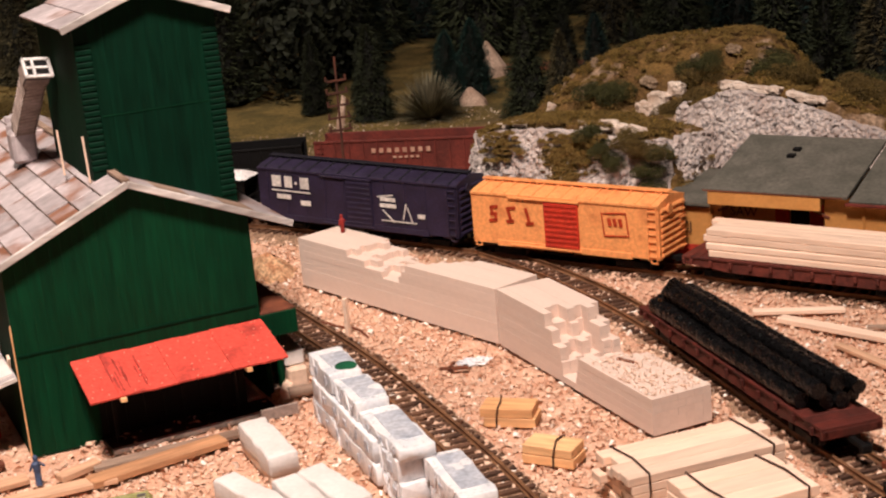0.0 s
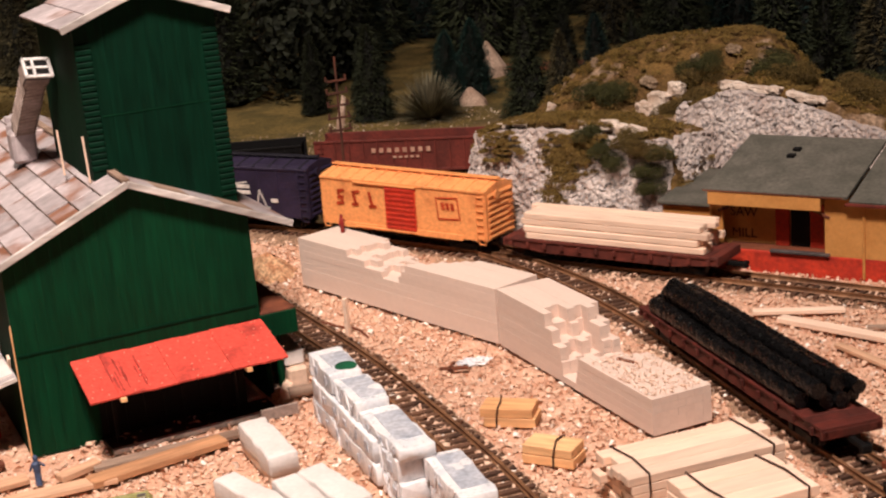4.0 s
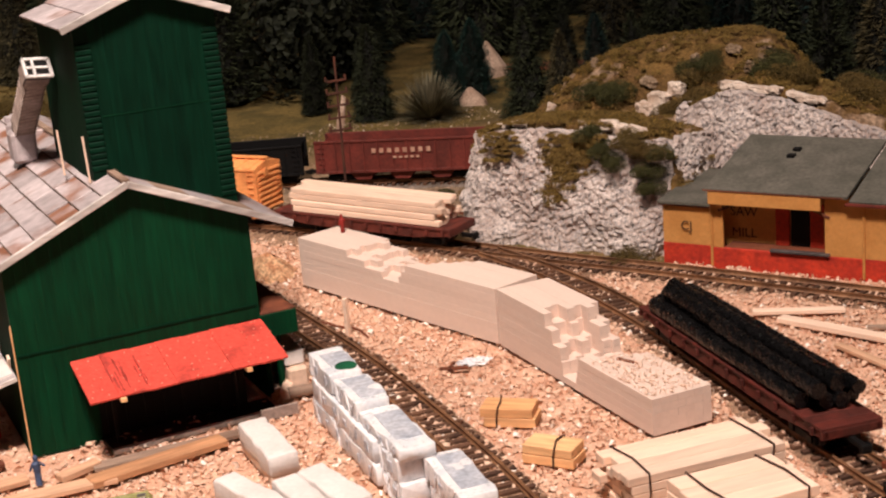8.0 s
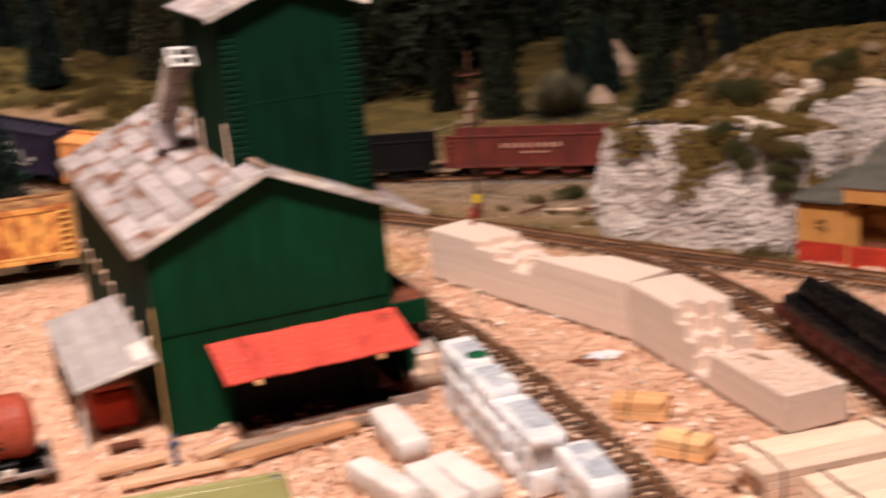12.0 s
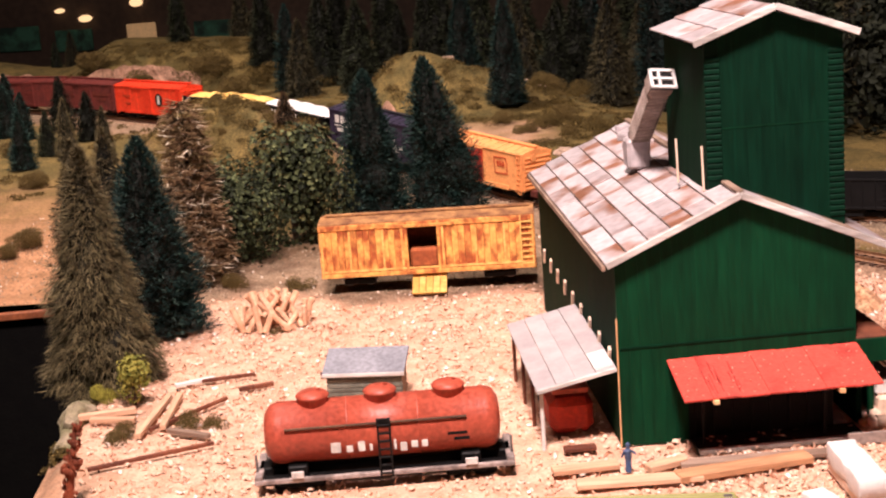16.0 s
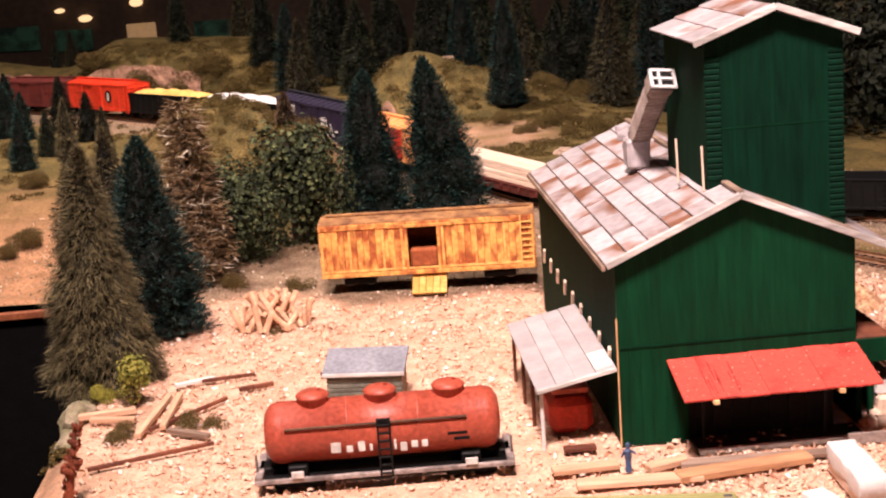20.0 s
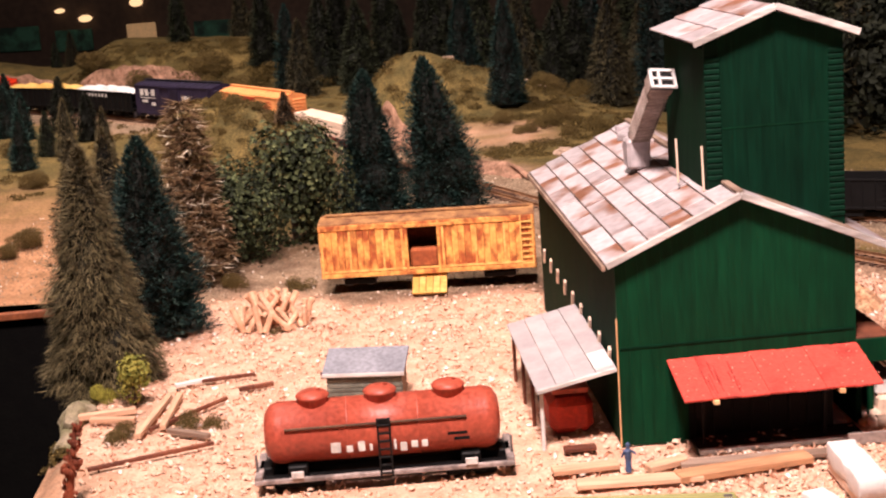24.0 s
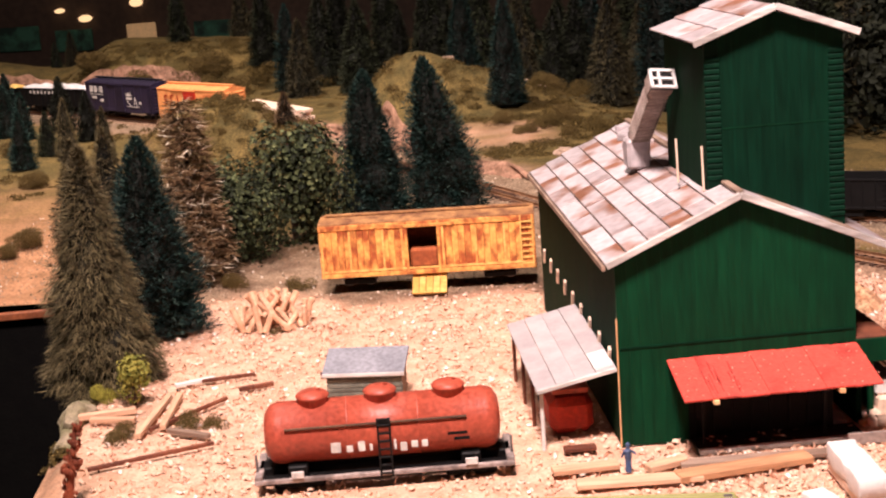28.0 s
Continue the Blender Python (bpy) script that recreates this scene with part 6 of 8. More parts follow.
ramp = thing("loading_ramp", pose(-0.0775, 0.3530, 0.002, 0, 0, -7.5), "yellow wooden ramp below the boxcar door", "ramp")
rm = Matrix.Rotation(radians(32), 4, "X")
for k in range(5):
    part("ramp_plank", B(-0.0106 + 0.0053 * k, 0, 0.0075, 0.0050, 0.022, 0.0018, rm), gold, ramp)

# stumps of cut logs piled on end
cutlog = mat("peeled_log", lin(222, 182, 152), lin(186, 138, 106), rough=0.75, scale=90, rnd=0.25)
pile = thing("log_pile", pose(-0.1960, 0.3020, 0), "pile of short pale logs leaning together", "log pile")
rng = random.Random(31)
for k in range(50):
    a = 2 * math.pi * k / 20 + rng.uniform(-.2, .2)
    ring = 1.0 if k < 22 else 0.5
    p0 = Vector((0.024 * ring * math.cos(a), 0.015 * ring * math.sin(a), 0 if k < 30 else 0.010))
    ln, e = rng.uniform(.014, .021), rng.uniform(.05, .75)
    d = Vector((-math.cos(a) * math.sin(e) + rng.uniform(-.95, .95), -math.sin(a) * math.sin(e) + rng.uniform(-.2, .2), math.cos(e))).normalized()
    part("log", R(p0, p0 + d * ln, rng.uniform(.0017, .0024), n=9), cutlog, pile, "short pale log" if k == 0 else "")


# ---- trees and bushes ----
def leaf_mat(name, col, col2, tip=None, rough=0.75, share=0.9, tone=0.0):
    m = bpy.data.materials.new(name)
    m.use_nodes = True
    N, Lk = m.node_tree.nodes, m.node_tree.links
    b = N["Principled BSDF"]
    ge = N.new("ShaderNodeNewGeometry")
    rp = N.new("ShaderNodeValToRGB")
    e = rp.color_ramp.elements
    e[0].color, e[1].color = (*col, 1), (*col2, 1)
    if tip:
        e[1].position = share
        t = e.new(share + 0.06)
        t.color = (*tip, 1)
    Lk.new(ge.outputs["Random Per Island"], rp.inputs["Fac"])
    oi = N.new("ShaderNodeObjectInfo")
    mr = N.new("ShaderNodeMapRange")
    mr.inputs["To Min"].default_value, mr.inputs["To Max"].default_value = 1 - tone, 1 + tone
    Lk.new(oi.outputs["Random"], mr.inputs["Value"])
    hs = N.new("ShaderNodeHueSaturation")
    Lk.new(mr.outputs["Result"], hs.inputs["Value"])
    Lk.new(rp.outputs["Color"], hs.inputs["Color"])
    Lk.new(hs.outputs["Color"], b.inputs["Base Color"])
    b.inputs["Roughness"].default_value = rough
    b.inputs["Specular IOR Level"].default_value = 0.25
    return m


teal_leaf = leaf_mat("teal_needles", lin(11, 28, 26), lin(28, 56, 50), lin(80, 102, 92), tone=0.15)
dark_leaf = leaf_mat("dark_needles", lin(22, 27, 17), lin(48, 52, 33), tone=0.5)
blue_leaf = leaf_mat("blue_green_needles", lin(12, 27, 26), lin(28, 50, 46), tone=0.4)
grey_leaf = leaf_mat("grey_brown_needles", lin(52, 46, 31), lin(98, 87, 58), lin(128, 114, 82), tone=0.2)
wood_grey_leaf = leaf_mat("wood_grey_needles", lin(38, 35, 24), lin(78, 70, 46), tone=0.4)
brown_fir_leaf = leaf_mat("brown_fir_needles", lin(70, 54, 38), lin(116, 92, 66))
core_shade = leaf_mat("crown_core_shade", lin(14, 15, 10), lin(20, 20, 14))
brown_leaf = leaf_mat("brown_fronds", lin(78, 58, 40), lin(140, 112, 80), lin(226, 210, 186), share=0.87)
broad_leaf = leaf_mat("broad_leaves", lin(16, 22, 14), lin(72, 80, 50), lin(110, 116, 78))
olive_leaf = leaf_mat("olive_clumps", lin(74, 60, 32), lin(108, 88, 46))
moss_leaf = leaf_mat("moss_clumps", lin(62, 51, 26), lin(102, 84, 42), lin(136, 113, 62))
lime_leaf = leaf_mat("yellow_green_clumps", lin(120, 118, 44), lin(170, 160, 70))
bark = mat("bark", lin(64, 46, 32), lin(44, 32, 24), rough=0.9, scale=90, bump=0.8, stretch=(1, 1, 0.3))


def conifer_mesh(name, H, R0, levels, branches, needles, material, seed, droop=-0.25, blunt=0.12, needle=0.009, width=0.0011):
    """A crown of whorled branches, each carrying needles on both sides."""
    rng = random.Random(seed)
    vs, fs = [], []
    for l in range(levels):
        f = (l + rng.uniform(-.25, .25)) / (levels - 1)
        z = H * (0.07 + 0.91 * max(f, 0))
        reach = R0 * ((1 - min(max(f, 0), 1)) ** 0.85 * (1 - blunt) + blunt)
        nb = max(4, int(branches * (0.55 + 0.45 * (1 - f))))
        a0 = rng.uniform(0, 6.28)
        for k in range(nb):
            a = a0 + 2 * math.pi * (k + rng.uniform(-.3, .3)) / nb
            r = reach * rng.uniform(0.72, 1.12)
            d = droop + rng.uniform(-.12, .12) + 0.5 * max(f, 0)
            u = Vector((math.cos(a), math.sin(a), 0))
            w = Vector((-math.sin(a), math.cos(a), 0))
            nn = max(3, int(needles * r / R0))
            for q in range(nn):
                t = 0.18 + 0.82 * (q + rng.random()) / nn
                p = u * (r * t) + Vector((0, 0, z + r * t * d - 0.15 * r * t * t))
                ln = needle * rng.uniform(.7, 1.3) * (1.1 - 0.4 * t)
                s = rng.choice((-1, 1))
                dr = (u * rng.uniform(.3, .9) + w * s * rng.uniform(.4, 1.0) + Vector((0, 0, rng.uniform(-.45, .35)))).normalized()
                sd = dr.cross(Vector((rng.uniform(-1, 1), rng.uniform(-1, 1), 1))).normalized() * width * rng.uniform(.7, 1.4)
                k0 = len(vs)
                vs += [p - sd, p + sd, p + dr * ln * 0.6 + sd * 0.8, p + dr * ln]
                fs += [(k0, k0 + 1, k0 + 2), (k0, k0 + 2, k0 + 3)]
    me = bpy.data.meshes.new(name)
    me.from_pydata([tuple(v) for v in vs], [], fs)
    me.materials.append(material)
    return me


def brush_mesh(name, H, R0, n, material, seed, needle=0.006, width=0.0005, rise=0.15, blunt=0.15, power=0.8, tuft=0.3, start=0.04):
    """A bottle-brush crown: bristles thrown out from an inner cone coloured dark for the crown's inner shade, with an
    uneven outline.
    """
    rng = random.Random(seed)
    vs, fs = [], []

    def reach(f, a):
        r = R0 * ((1 - f) ** power * (1 - blunt) + blunt * (1 - f ** 6))
        q = noise.noise((math.cos(a) * 1.7 + seed, math.sin(a) * 1.7, f * H / R0 * 1.5)) + 0.6 * noise.noise((math.cos(a) * 4.1, math.sin(a) * 4.1 + seed, f * H / R0 * 5.0))
        return r * (1 + tuft * q)

    while len(vs) < 4 * n:
        f = rng.random()
        if rng.random() > (1 - f) ** power * (1 - blunt) + blunt + 0.05:
            continue
        a = rng.uniform(0, 6.2832)
        u, w = Vector((math.cos(a), math.sin(a), 0)), Vector((-math.sin(a), math.cos(a), 0))
        r = reach(f, a)
        p = u * (r * rng.uniform(.45, 1.0) ** 0.7) * 0.86 + Vector((0, 0, H * (start + (0.985 - start) * f)))
        d = (u * rng.uniform(.5, 1) + w * rng.uniform(-.7, .7) + Vector((0, 0, rise + rng.uniform(-.45, .45) + 0.9 * f ** 4))).normalized()
        ln = needle * rng.uniform(.6, 1.25) * (0.55 + 0.45 * (1 - f))
        sd = d.cross(Vector((rng.uniform(-1, 1), rng.uniform(-1, 1), 1))).normalized() * width * rng.uniform(.7, 1.4)
        k = len(vs)
        vs += [p - sd, p + sd, p + d * ln * 0.6 + sd * 0.7, p + d * ln]
        fs += [(k, k + 1, k + 2), (k, k + 2, k + 3)]
    # solid core cone; its near-black colour stands in for shade between the bristles
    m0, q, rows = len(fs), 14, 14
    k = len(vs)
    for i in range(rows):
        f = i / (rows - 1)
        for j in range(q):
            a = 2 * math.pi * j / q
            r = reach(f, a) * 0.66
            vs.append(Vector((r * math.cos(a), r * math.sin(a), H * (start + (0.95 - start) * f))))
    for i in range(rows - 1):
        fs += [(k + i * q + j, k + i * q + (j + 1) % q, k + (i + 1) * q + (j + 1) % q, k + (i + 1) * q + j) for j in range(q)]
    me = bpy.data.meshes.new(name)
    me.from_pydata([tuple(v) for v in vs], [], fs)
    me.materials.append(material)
    me.materials.append(core_shade)
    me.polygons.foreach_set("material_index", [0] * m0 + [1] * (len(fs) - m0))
    return me


def clump_mesh(name, sx, sy, sz, n, leaf, material, seed, lobes=6, fold=0.35):
    """Many small leaves set over the skin of a lumpy mound."""
    rng = random.Random(seed)
    cs = [(Vector((rng.uniform(-.5, .5) * sx, rng.uniform(-.5, .5) * sy, rng.uniform(.25, .75) * sz)), rng.uniform(.28, .5)) for _ in range(lobes)]
    vs, fs = [], []
    for _ in range(n):
        c, r = rng.choice(cs)
        v = Vector((rng.gauss(0, 1), rng.gauss(0, 1), rng.gauss(0.2, 1))).normalized()
        p = c + Vector((v.x * sx * r, v.y * sy * r, v.z * sz * r)) * rng.uniform(.75, 1.05)
        p.z = max(p.z, 0.0)
        t = v.cross(Vector((rng.uniform(-1, 1), rng.uniform(-1, 1), rng.uniform(-1, 1)))).normalized()
        b = v.cross(t)
        l = leaf * rng.uniform(.6, 1.3)
        k0 = len(vs)
        vs += [p - t * l * 0.5, p + b * l * 0.38 + v * l * fold, p + t * l * 0.5 + v * l * fold * 0.3, p - b * l * 0.38 + v * l * fold * 0.4]
        fs += [(k0, k0 + 1, k0 + 2, k0 + 3)]
    me = bpy.data.meshes.new(name)
    me.from_pydata([tuple(v) for v in vs], [], fs)
    me.materials.append(material)
    return me


def tree(name, crown, H, label, x=0, y=0, z=None, turn=0, scale=1.0, trunk=0.004, lean=0, group="", limbs=0):
    z = ground_z(x, y) - 0.002 if z is None else z
    t = thing(name, pose(x, y, z, lean, 0, turn) @ Matrix.Scale(scale, 4), label, "tree", group)
    part("crown", crown, None, t)
    g = R((0, 0, -0.003), (0, 0, H * 0.96), trunk, 0.0006, n=8)
    rng = random.Random(int(H * 1e4))
    for k in range(limbs):
        a, zz = rng.uniform(0, 6.28), H * rng.uniform(.25, .75)
        g.rod((0, 0, zz), (H * 0.22 * math.cos(a), H * 0.22 * math.sin(a), zz + H * 0.14), 0.0014, 0.0006, n=6)
    part("trunk", g, bark, t)
    return t


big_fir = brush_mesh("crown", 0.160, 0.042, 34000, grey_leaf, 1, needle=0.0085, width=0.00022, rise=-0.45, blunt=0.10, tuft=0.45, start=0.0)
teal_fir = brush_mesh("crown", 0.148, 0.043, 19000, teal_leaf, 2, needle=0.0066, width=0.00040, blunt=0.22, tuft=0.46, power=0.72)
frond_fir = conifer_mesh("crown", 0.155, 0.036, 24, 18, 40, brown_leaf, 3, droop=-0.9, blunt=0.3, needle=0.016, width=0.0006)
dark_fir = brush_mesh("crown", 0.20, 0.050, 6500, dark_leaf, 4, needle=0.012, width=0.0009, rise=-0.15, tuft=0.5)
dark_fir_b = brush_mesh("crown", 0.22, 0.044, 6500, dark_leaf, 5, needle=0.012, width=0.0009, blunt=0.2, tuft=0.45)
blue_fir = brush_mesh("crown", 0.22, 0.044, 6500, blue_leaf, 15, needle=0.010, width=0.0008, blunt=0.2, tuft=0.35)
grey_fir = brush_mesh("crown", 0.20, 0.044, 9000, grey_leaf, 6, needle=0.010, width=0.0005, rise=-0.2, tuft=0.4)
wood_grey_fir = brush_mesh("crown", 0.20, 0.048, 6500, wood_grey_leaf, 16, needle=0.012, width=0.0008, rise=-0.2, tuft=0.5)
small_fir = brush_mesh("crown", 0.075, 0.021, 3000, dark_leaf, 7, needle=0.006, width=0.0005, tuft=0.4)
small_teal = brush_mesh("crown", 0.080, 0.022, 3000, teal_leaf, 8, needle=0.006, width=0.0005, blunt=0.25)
leafy = clump_mesh("crown", 0.046, 0.044, 0.086, 5200, 0.0040, broad_leaf, 9, lobes=26)

tree("fir_tree", big_fir, 0.160, "large grey-brown model fir at the layout's rim", -0.3000, 0.2050, None, 20, 1.0, group="near firs")
tree("fir_tree", teal_fir, 0.148, "dark teal bottle-brush fir", -0.2790, 0.3150, None, 0, 1.0, group="near firs")
tree("fir_tree", frond_fir, 0.155, "brown drooping fir with pale tips", -0.2600, 0.4500, None, 0, 0.99, group="near firs")
tree("fir_tree", teal_fir, 0.148, "teal bottle-brush fir with a frosted top behind the boxcar", -0.1120, 0.6150, None, 70, 0.95, group="near firs")
tree("fir_tree", teal_fir, 0.148, "teal bottle-brush fir leaning slightly behind the boxcar", -0.0420, 0.6000, None, 90, 1.02, lean=-6, group="near firs")
tree("fir_tree", grey_fir, 0.20, "slim olive-brown fir beside the rim", -0.3250, 0.3150, None, 50, 0.75, group="near firs")
tree("fir_tree", grey_fir, 0.20, "slim olive-brown fir beside the rim", -0.3300, 0.4800, None, 150, 0.66, group="near firs")
tree("leafy_tree", leafy, 0.085, "dense dark green leafy tree", -0.2220, 0.5000, None, 0, 1.0, trunk=0.003, limbs=5, group="leafy trees")
tree("leafy_tree", leafy, 0.085, "dense dark green leafy tree, the taller one", -0.1830, 0.5450, None, 120, 1.25, trunk=0.003, limbs=5, group="leafy trees")
for x, y, m_, H, s, tn, lab in ((-0.505, 1.235, small_fir, 0.075, 1.0, 0, "small dark fir on the meadow"), (-0.452, 1.12, small_fir, 0.075, 0.85, 50, "small dark fir on the meadow"), (-0.60, 1.35, small_teal, 0.08, 0.95, 10, "small bluish fir on the meadow"),
                               (-0.545, 1.18, small_teal, 0.08, 0.8, 80, "small bluish fir on the meadow"), (-0.486, 1.03, small_fir, 0.075, 0.75, 140, "small dark fir on the meadow"), (-0.575, 1.22, small_teal, 0.08, 0.9, 200, "small bluish fir on the meadow"),
                               (-0.455, 0.985, grey_fir, 0.20, 0.38, 30, "small olive fir on the meadow"), (-0.400, 0.915, grey_fir, 0.20, 0.34, 130, "small olive fir on the meadow"), (-0.500, 0.95, small_teal, 0.08, 0.85, 40, "small bluish fir on the meadow"),
                               (-0.192, 0.775, brush_mesh("crown", 0.034, 0.013, 2200, brown_fir_leaf, 27, needle=0.004, width=0.0004, tuft=0.4), 0.034, 1.0, 20, "small brown fir on the mound by the track")):
    tree("small_fir", m_, H, lab, x, y, None, tn, s, trunk=0.0018, group="small firs")

# trees behind the back track
for x, y, m_, H, s, tn, lab in ((0.496, 0.700, dark_fir, 0.2, 0.52, 0, "squat dark fir behind the hopper cars"), (0.593, 0.715, teal_fir, 0.148, 0.58, 0, "small teal fir behind the hopper cars"), (0.640, 0.745, teal_fir, 0.148, 0.60, 90, "small teal fir behind the hopper cars"),
                               (0.465, 0.79, dark_fir_b, 0.22, 0.42, 10, "dark fir in the meadow"), (0.530, 0.79, dark_fir, 0.2, 0.46, 100, "dark fir in the meadow")):
    tree("fir_tree", m_, H, lab, x, y, None, tn, s, group="firs behind the back track")
tree("leafy_tree", clump_mesh("crown", 0.10, 0.10, 0.17, 1500, 0.011, dark_leaf, 19, lobes=14), 0.15, "tall dark leafy tree in the wood", 0.500, 0.900, None, 0, 1.0, trunk=0.004, limbs=5, group="leafy trees")


def spiky_bush(x, y, z, r, n, material, lab):
    g = Geo()
    rng = random.Random(4)
    vs, fs = [], []
    for _ in range(n):
        a, e = rng.uniform(0, 6.28), rng.uniform(-0.1, 1.45)
        d = Vector((math.cos(a) * math.cos(e), math.sin(a) * math.cos(e), math.sin(e)))
        s = d.cross(Vector((0, 0, 1))).normalized() * 0.00036
        l = r * rng.uniform(.45, 1.1)
        k = len(vs)
        vs += [d * 0.004 - s, d * 0.004 + s, d * l * 0.7 + s * 1.6, d * l, d * l * 0.7 - s * 1.6]
        fs += [(k, k + 1, k + 2, k + 3, k + 4)]
    me = bpy.data.meshes.new("spiky_bush")
    me.from_pydata([tuple(v) for v in vs], [], fs)
    me.materials.append(material)
    return single("spiky_bush", me, None, lab, "bush", m=pose(x, y, z))


spiky_bush(0.543, 0.660, ground_z(0.543, 0.660), 0.050, 1500, leaf_mat("grey_spikes", lin(74, 70, 56), lin(146, 138, 112)), "grey spiky bush behind the hopper cars")

# the wood behind: firs in uneven rows
rng = random.Random(77)
kinds = ((dark_fir, 0.20), (dark_fir_b, 0.22), (wood_grey_fir, 0.20), (dark_fir, 0.20), (blue_fir, 0.22))
made = {}
count = 0
spots = []
for row, (y0, n) in enumerate(((0.98, 14), (1.12, 15), (1.28, 16), (1.50, 20), (1.75, 22))):
    for k in range(n):
        x = 0.30 + (1.25 + 0.15 * row) * (k + rng.uniform(-.35, .35)) / n + 0.02 * row
        spots.append((x, y0 + rng.uniform(-.06, .06) - 0.28 * max(0, x - 0.75), rng.uniform(.85, 1.35)))
WOOD_SPOTS_A = (
    (0.22, 1.17, 1.05), (0.20, 1.47, 0.95), (0.10, 1.27, 0.72), (-0.10, 1.40, 0.9), (0.003, 1.70, 0.62), (-0.435, 2.10, 0.55), (-0.634, 1.92, 0.36), (-0.21, 1.52, 0.9), (-0.16, 1.58, 1.05),
    (-0.25, 1.62, 0.9), (0.30, 1.35, 1.0), (0.16, 1.60, 1.1), (0.26, 1.62, 1.15), (0.05, 1.85, 1.1), (-0.05, 1.80, 1.1), (-0.30, 1.90, 0.75), (0.36, 1.10, 0.95), (0.070, 1.060, 0.92),
    (-0.105, 1.40, 1.0), (-0.04, 1.52, 0.8), (0.13, 1.40, 0.95),
)
WOOD_SPOTS_B = (
    (0.17, 1.33, 0.85), (0.06, 1.55, 1.0), (0.21, 1.38, 1.0), (-0.13, 1.62, 1.1), (-0.19, 1.44, 0.85), (0.10, 1.68, 1.2), (0.25, 1.48, 1.1), (0.01, 1.60, 1.1), (-0.40, 1.80, 0.7),
    (-0.62, 2.0, 0.5),
)
for x, y, s in WOOD_SPOTS_A + WOOD_SPOTS_B:
    spots.append((x, y, s * 0.70))
for k in range(22):
    spots.append((*xy(0.06 + 0.42 * (k + rng.uniform(-.3, .3)) / 22, 0.40 + 0.05 * (k % 3) + rng.uniform(-.01, .01)), rng.uniform(.6, .95)))
for k in range(7):
    spots.append((*xy(-0.20 + 0.02 * k, 0.40 + 0.04 * (k % 2)), rng.uniform(.45, .65)))
for x, y, s in spots:
    u, v = uv(x, y)
    if v < 0.36 and -0.15 < u < 0.5:
        continue
    me, H = kinds[count % 5]
    key = count % 5
    z = ground_z(x, y) - 0.004
    mm = pose(x, y, z, 0, 0, rng.uniform(0, 360)) @ Matrix.Scale(s, 4)
    if key not in made:
        made[key] = tree("wood_fir", me, H, "dark model fir in the dense wood" if key != 2 else "grey-green model fir in the dense wood", x, y, z, 0, s, group="firs of the wood")
    else:
        c = copy_thing(made[key], mm)
        c.matrix_world = mm
    count += 1

tree("sapling", clump_mesh("crown", 0.015, 0.014, 0.030, 900, 0.0026, leaf_mat("yellow_green_leaves", lin(96, 100, 40), lin(168, 160, 76)), 61, lobes=7), 0.024, "yellow-green leafy sapling before the large fir", -0.2735, 0.1450, 0.004, 0, 1.0, trunk=0.0012)
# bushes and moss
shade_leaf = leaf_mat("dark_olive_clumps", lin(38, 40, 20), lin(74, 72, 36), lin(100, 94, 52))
bush_meshes = [clump_mesh("bush", 0.024, 0.022, 0.017, 4200, 0.0011, m_, 40 + k, lobes=7, fold=0.9) for k, m_ in enumerate((moss_leaf, olive_leaf, lime_leaf, shade_leaf))]


def bush(kind, x, y, z, s, lab, turn=0):
    single("bush", bush_meshes[kind], None, lab, "bush", "bushes", m=pose(x, y, z, 0, 0, turn) @ Matrix.Scale(s, 4))


HILL_BUSHES_A = (
    (0.087, 0.036, 3, 0.62, 0.078), (0.097, 0.035, 3, 0.66, 0.068), (0.105, 0.034, 3, 0.66, 0.060), (0.117, 0.036, 0, 0.70, 0.074), (0.126, 0.036, 1, 0.70, 0.068), (0.127, 0.034, 3, 0.62, 0.055),
    (0.130, 0.033, 3, 0.60, 0.044), (0.133, 0.040, 3, 0.6, 0.066), (0.128, 0.020, 0, 0.6, None), (0.118, 0.010, 0, 0.45, None),
)
HILL_BUSHES_B = (
    (0.015, 0.189, 3, 0.9, None), (-0.003, 0.193, 3, 0.8, None), (0.022, 0.191, 3, 0.8, None), (0.091, 0.195, 0, 0.9, None), (0.083, 0.201, 3, 0.7, None), (0.098, 0.204, 3, 0.8, None),
    (0.156, 0.190, 3, 0.9, None), (0.134, 0.210, 3, 0.9, None), (0.170, 0.178, 0, 0.9, None), (0.138, 0.223, 3, 0.8, None), (0.083, 0.180, 1, 0.8, None), (0.094, 0.178, 1, 0.8, None),
    (0.072, 0.176, 1, 0.7, None), (0.217, 0.195, 1, 1.0, None), (0.232, 0.200, 0, 1.0, None), (0.205, 0.230, 3, 1.0, None),
)
for u, v, k, s, up in HILL_BUSHES_A + HILL_BUSHES_B:
    x, y = xy(u, v)
    bush(k, x, y, (max(hill_z(u, v), 0) if up is None else up) - 0.004 * s, s, ("mossy green bush on the hill", "olive brown bush on the hill", "yellow-green bush", "dark green bush on the hill")[k], 4000 * u)
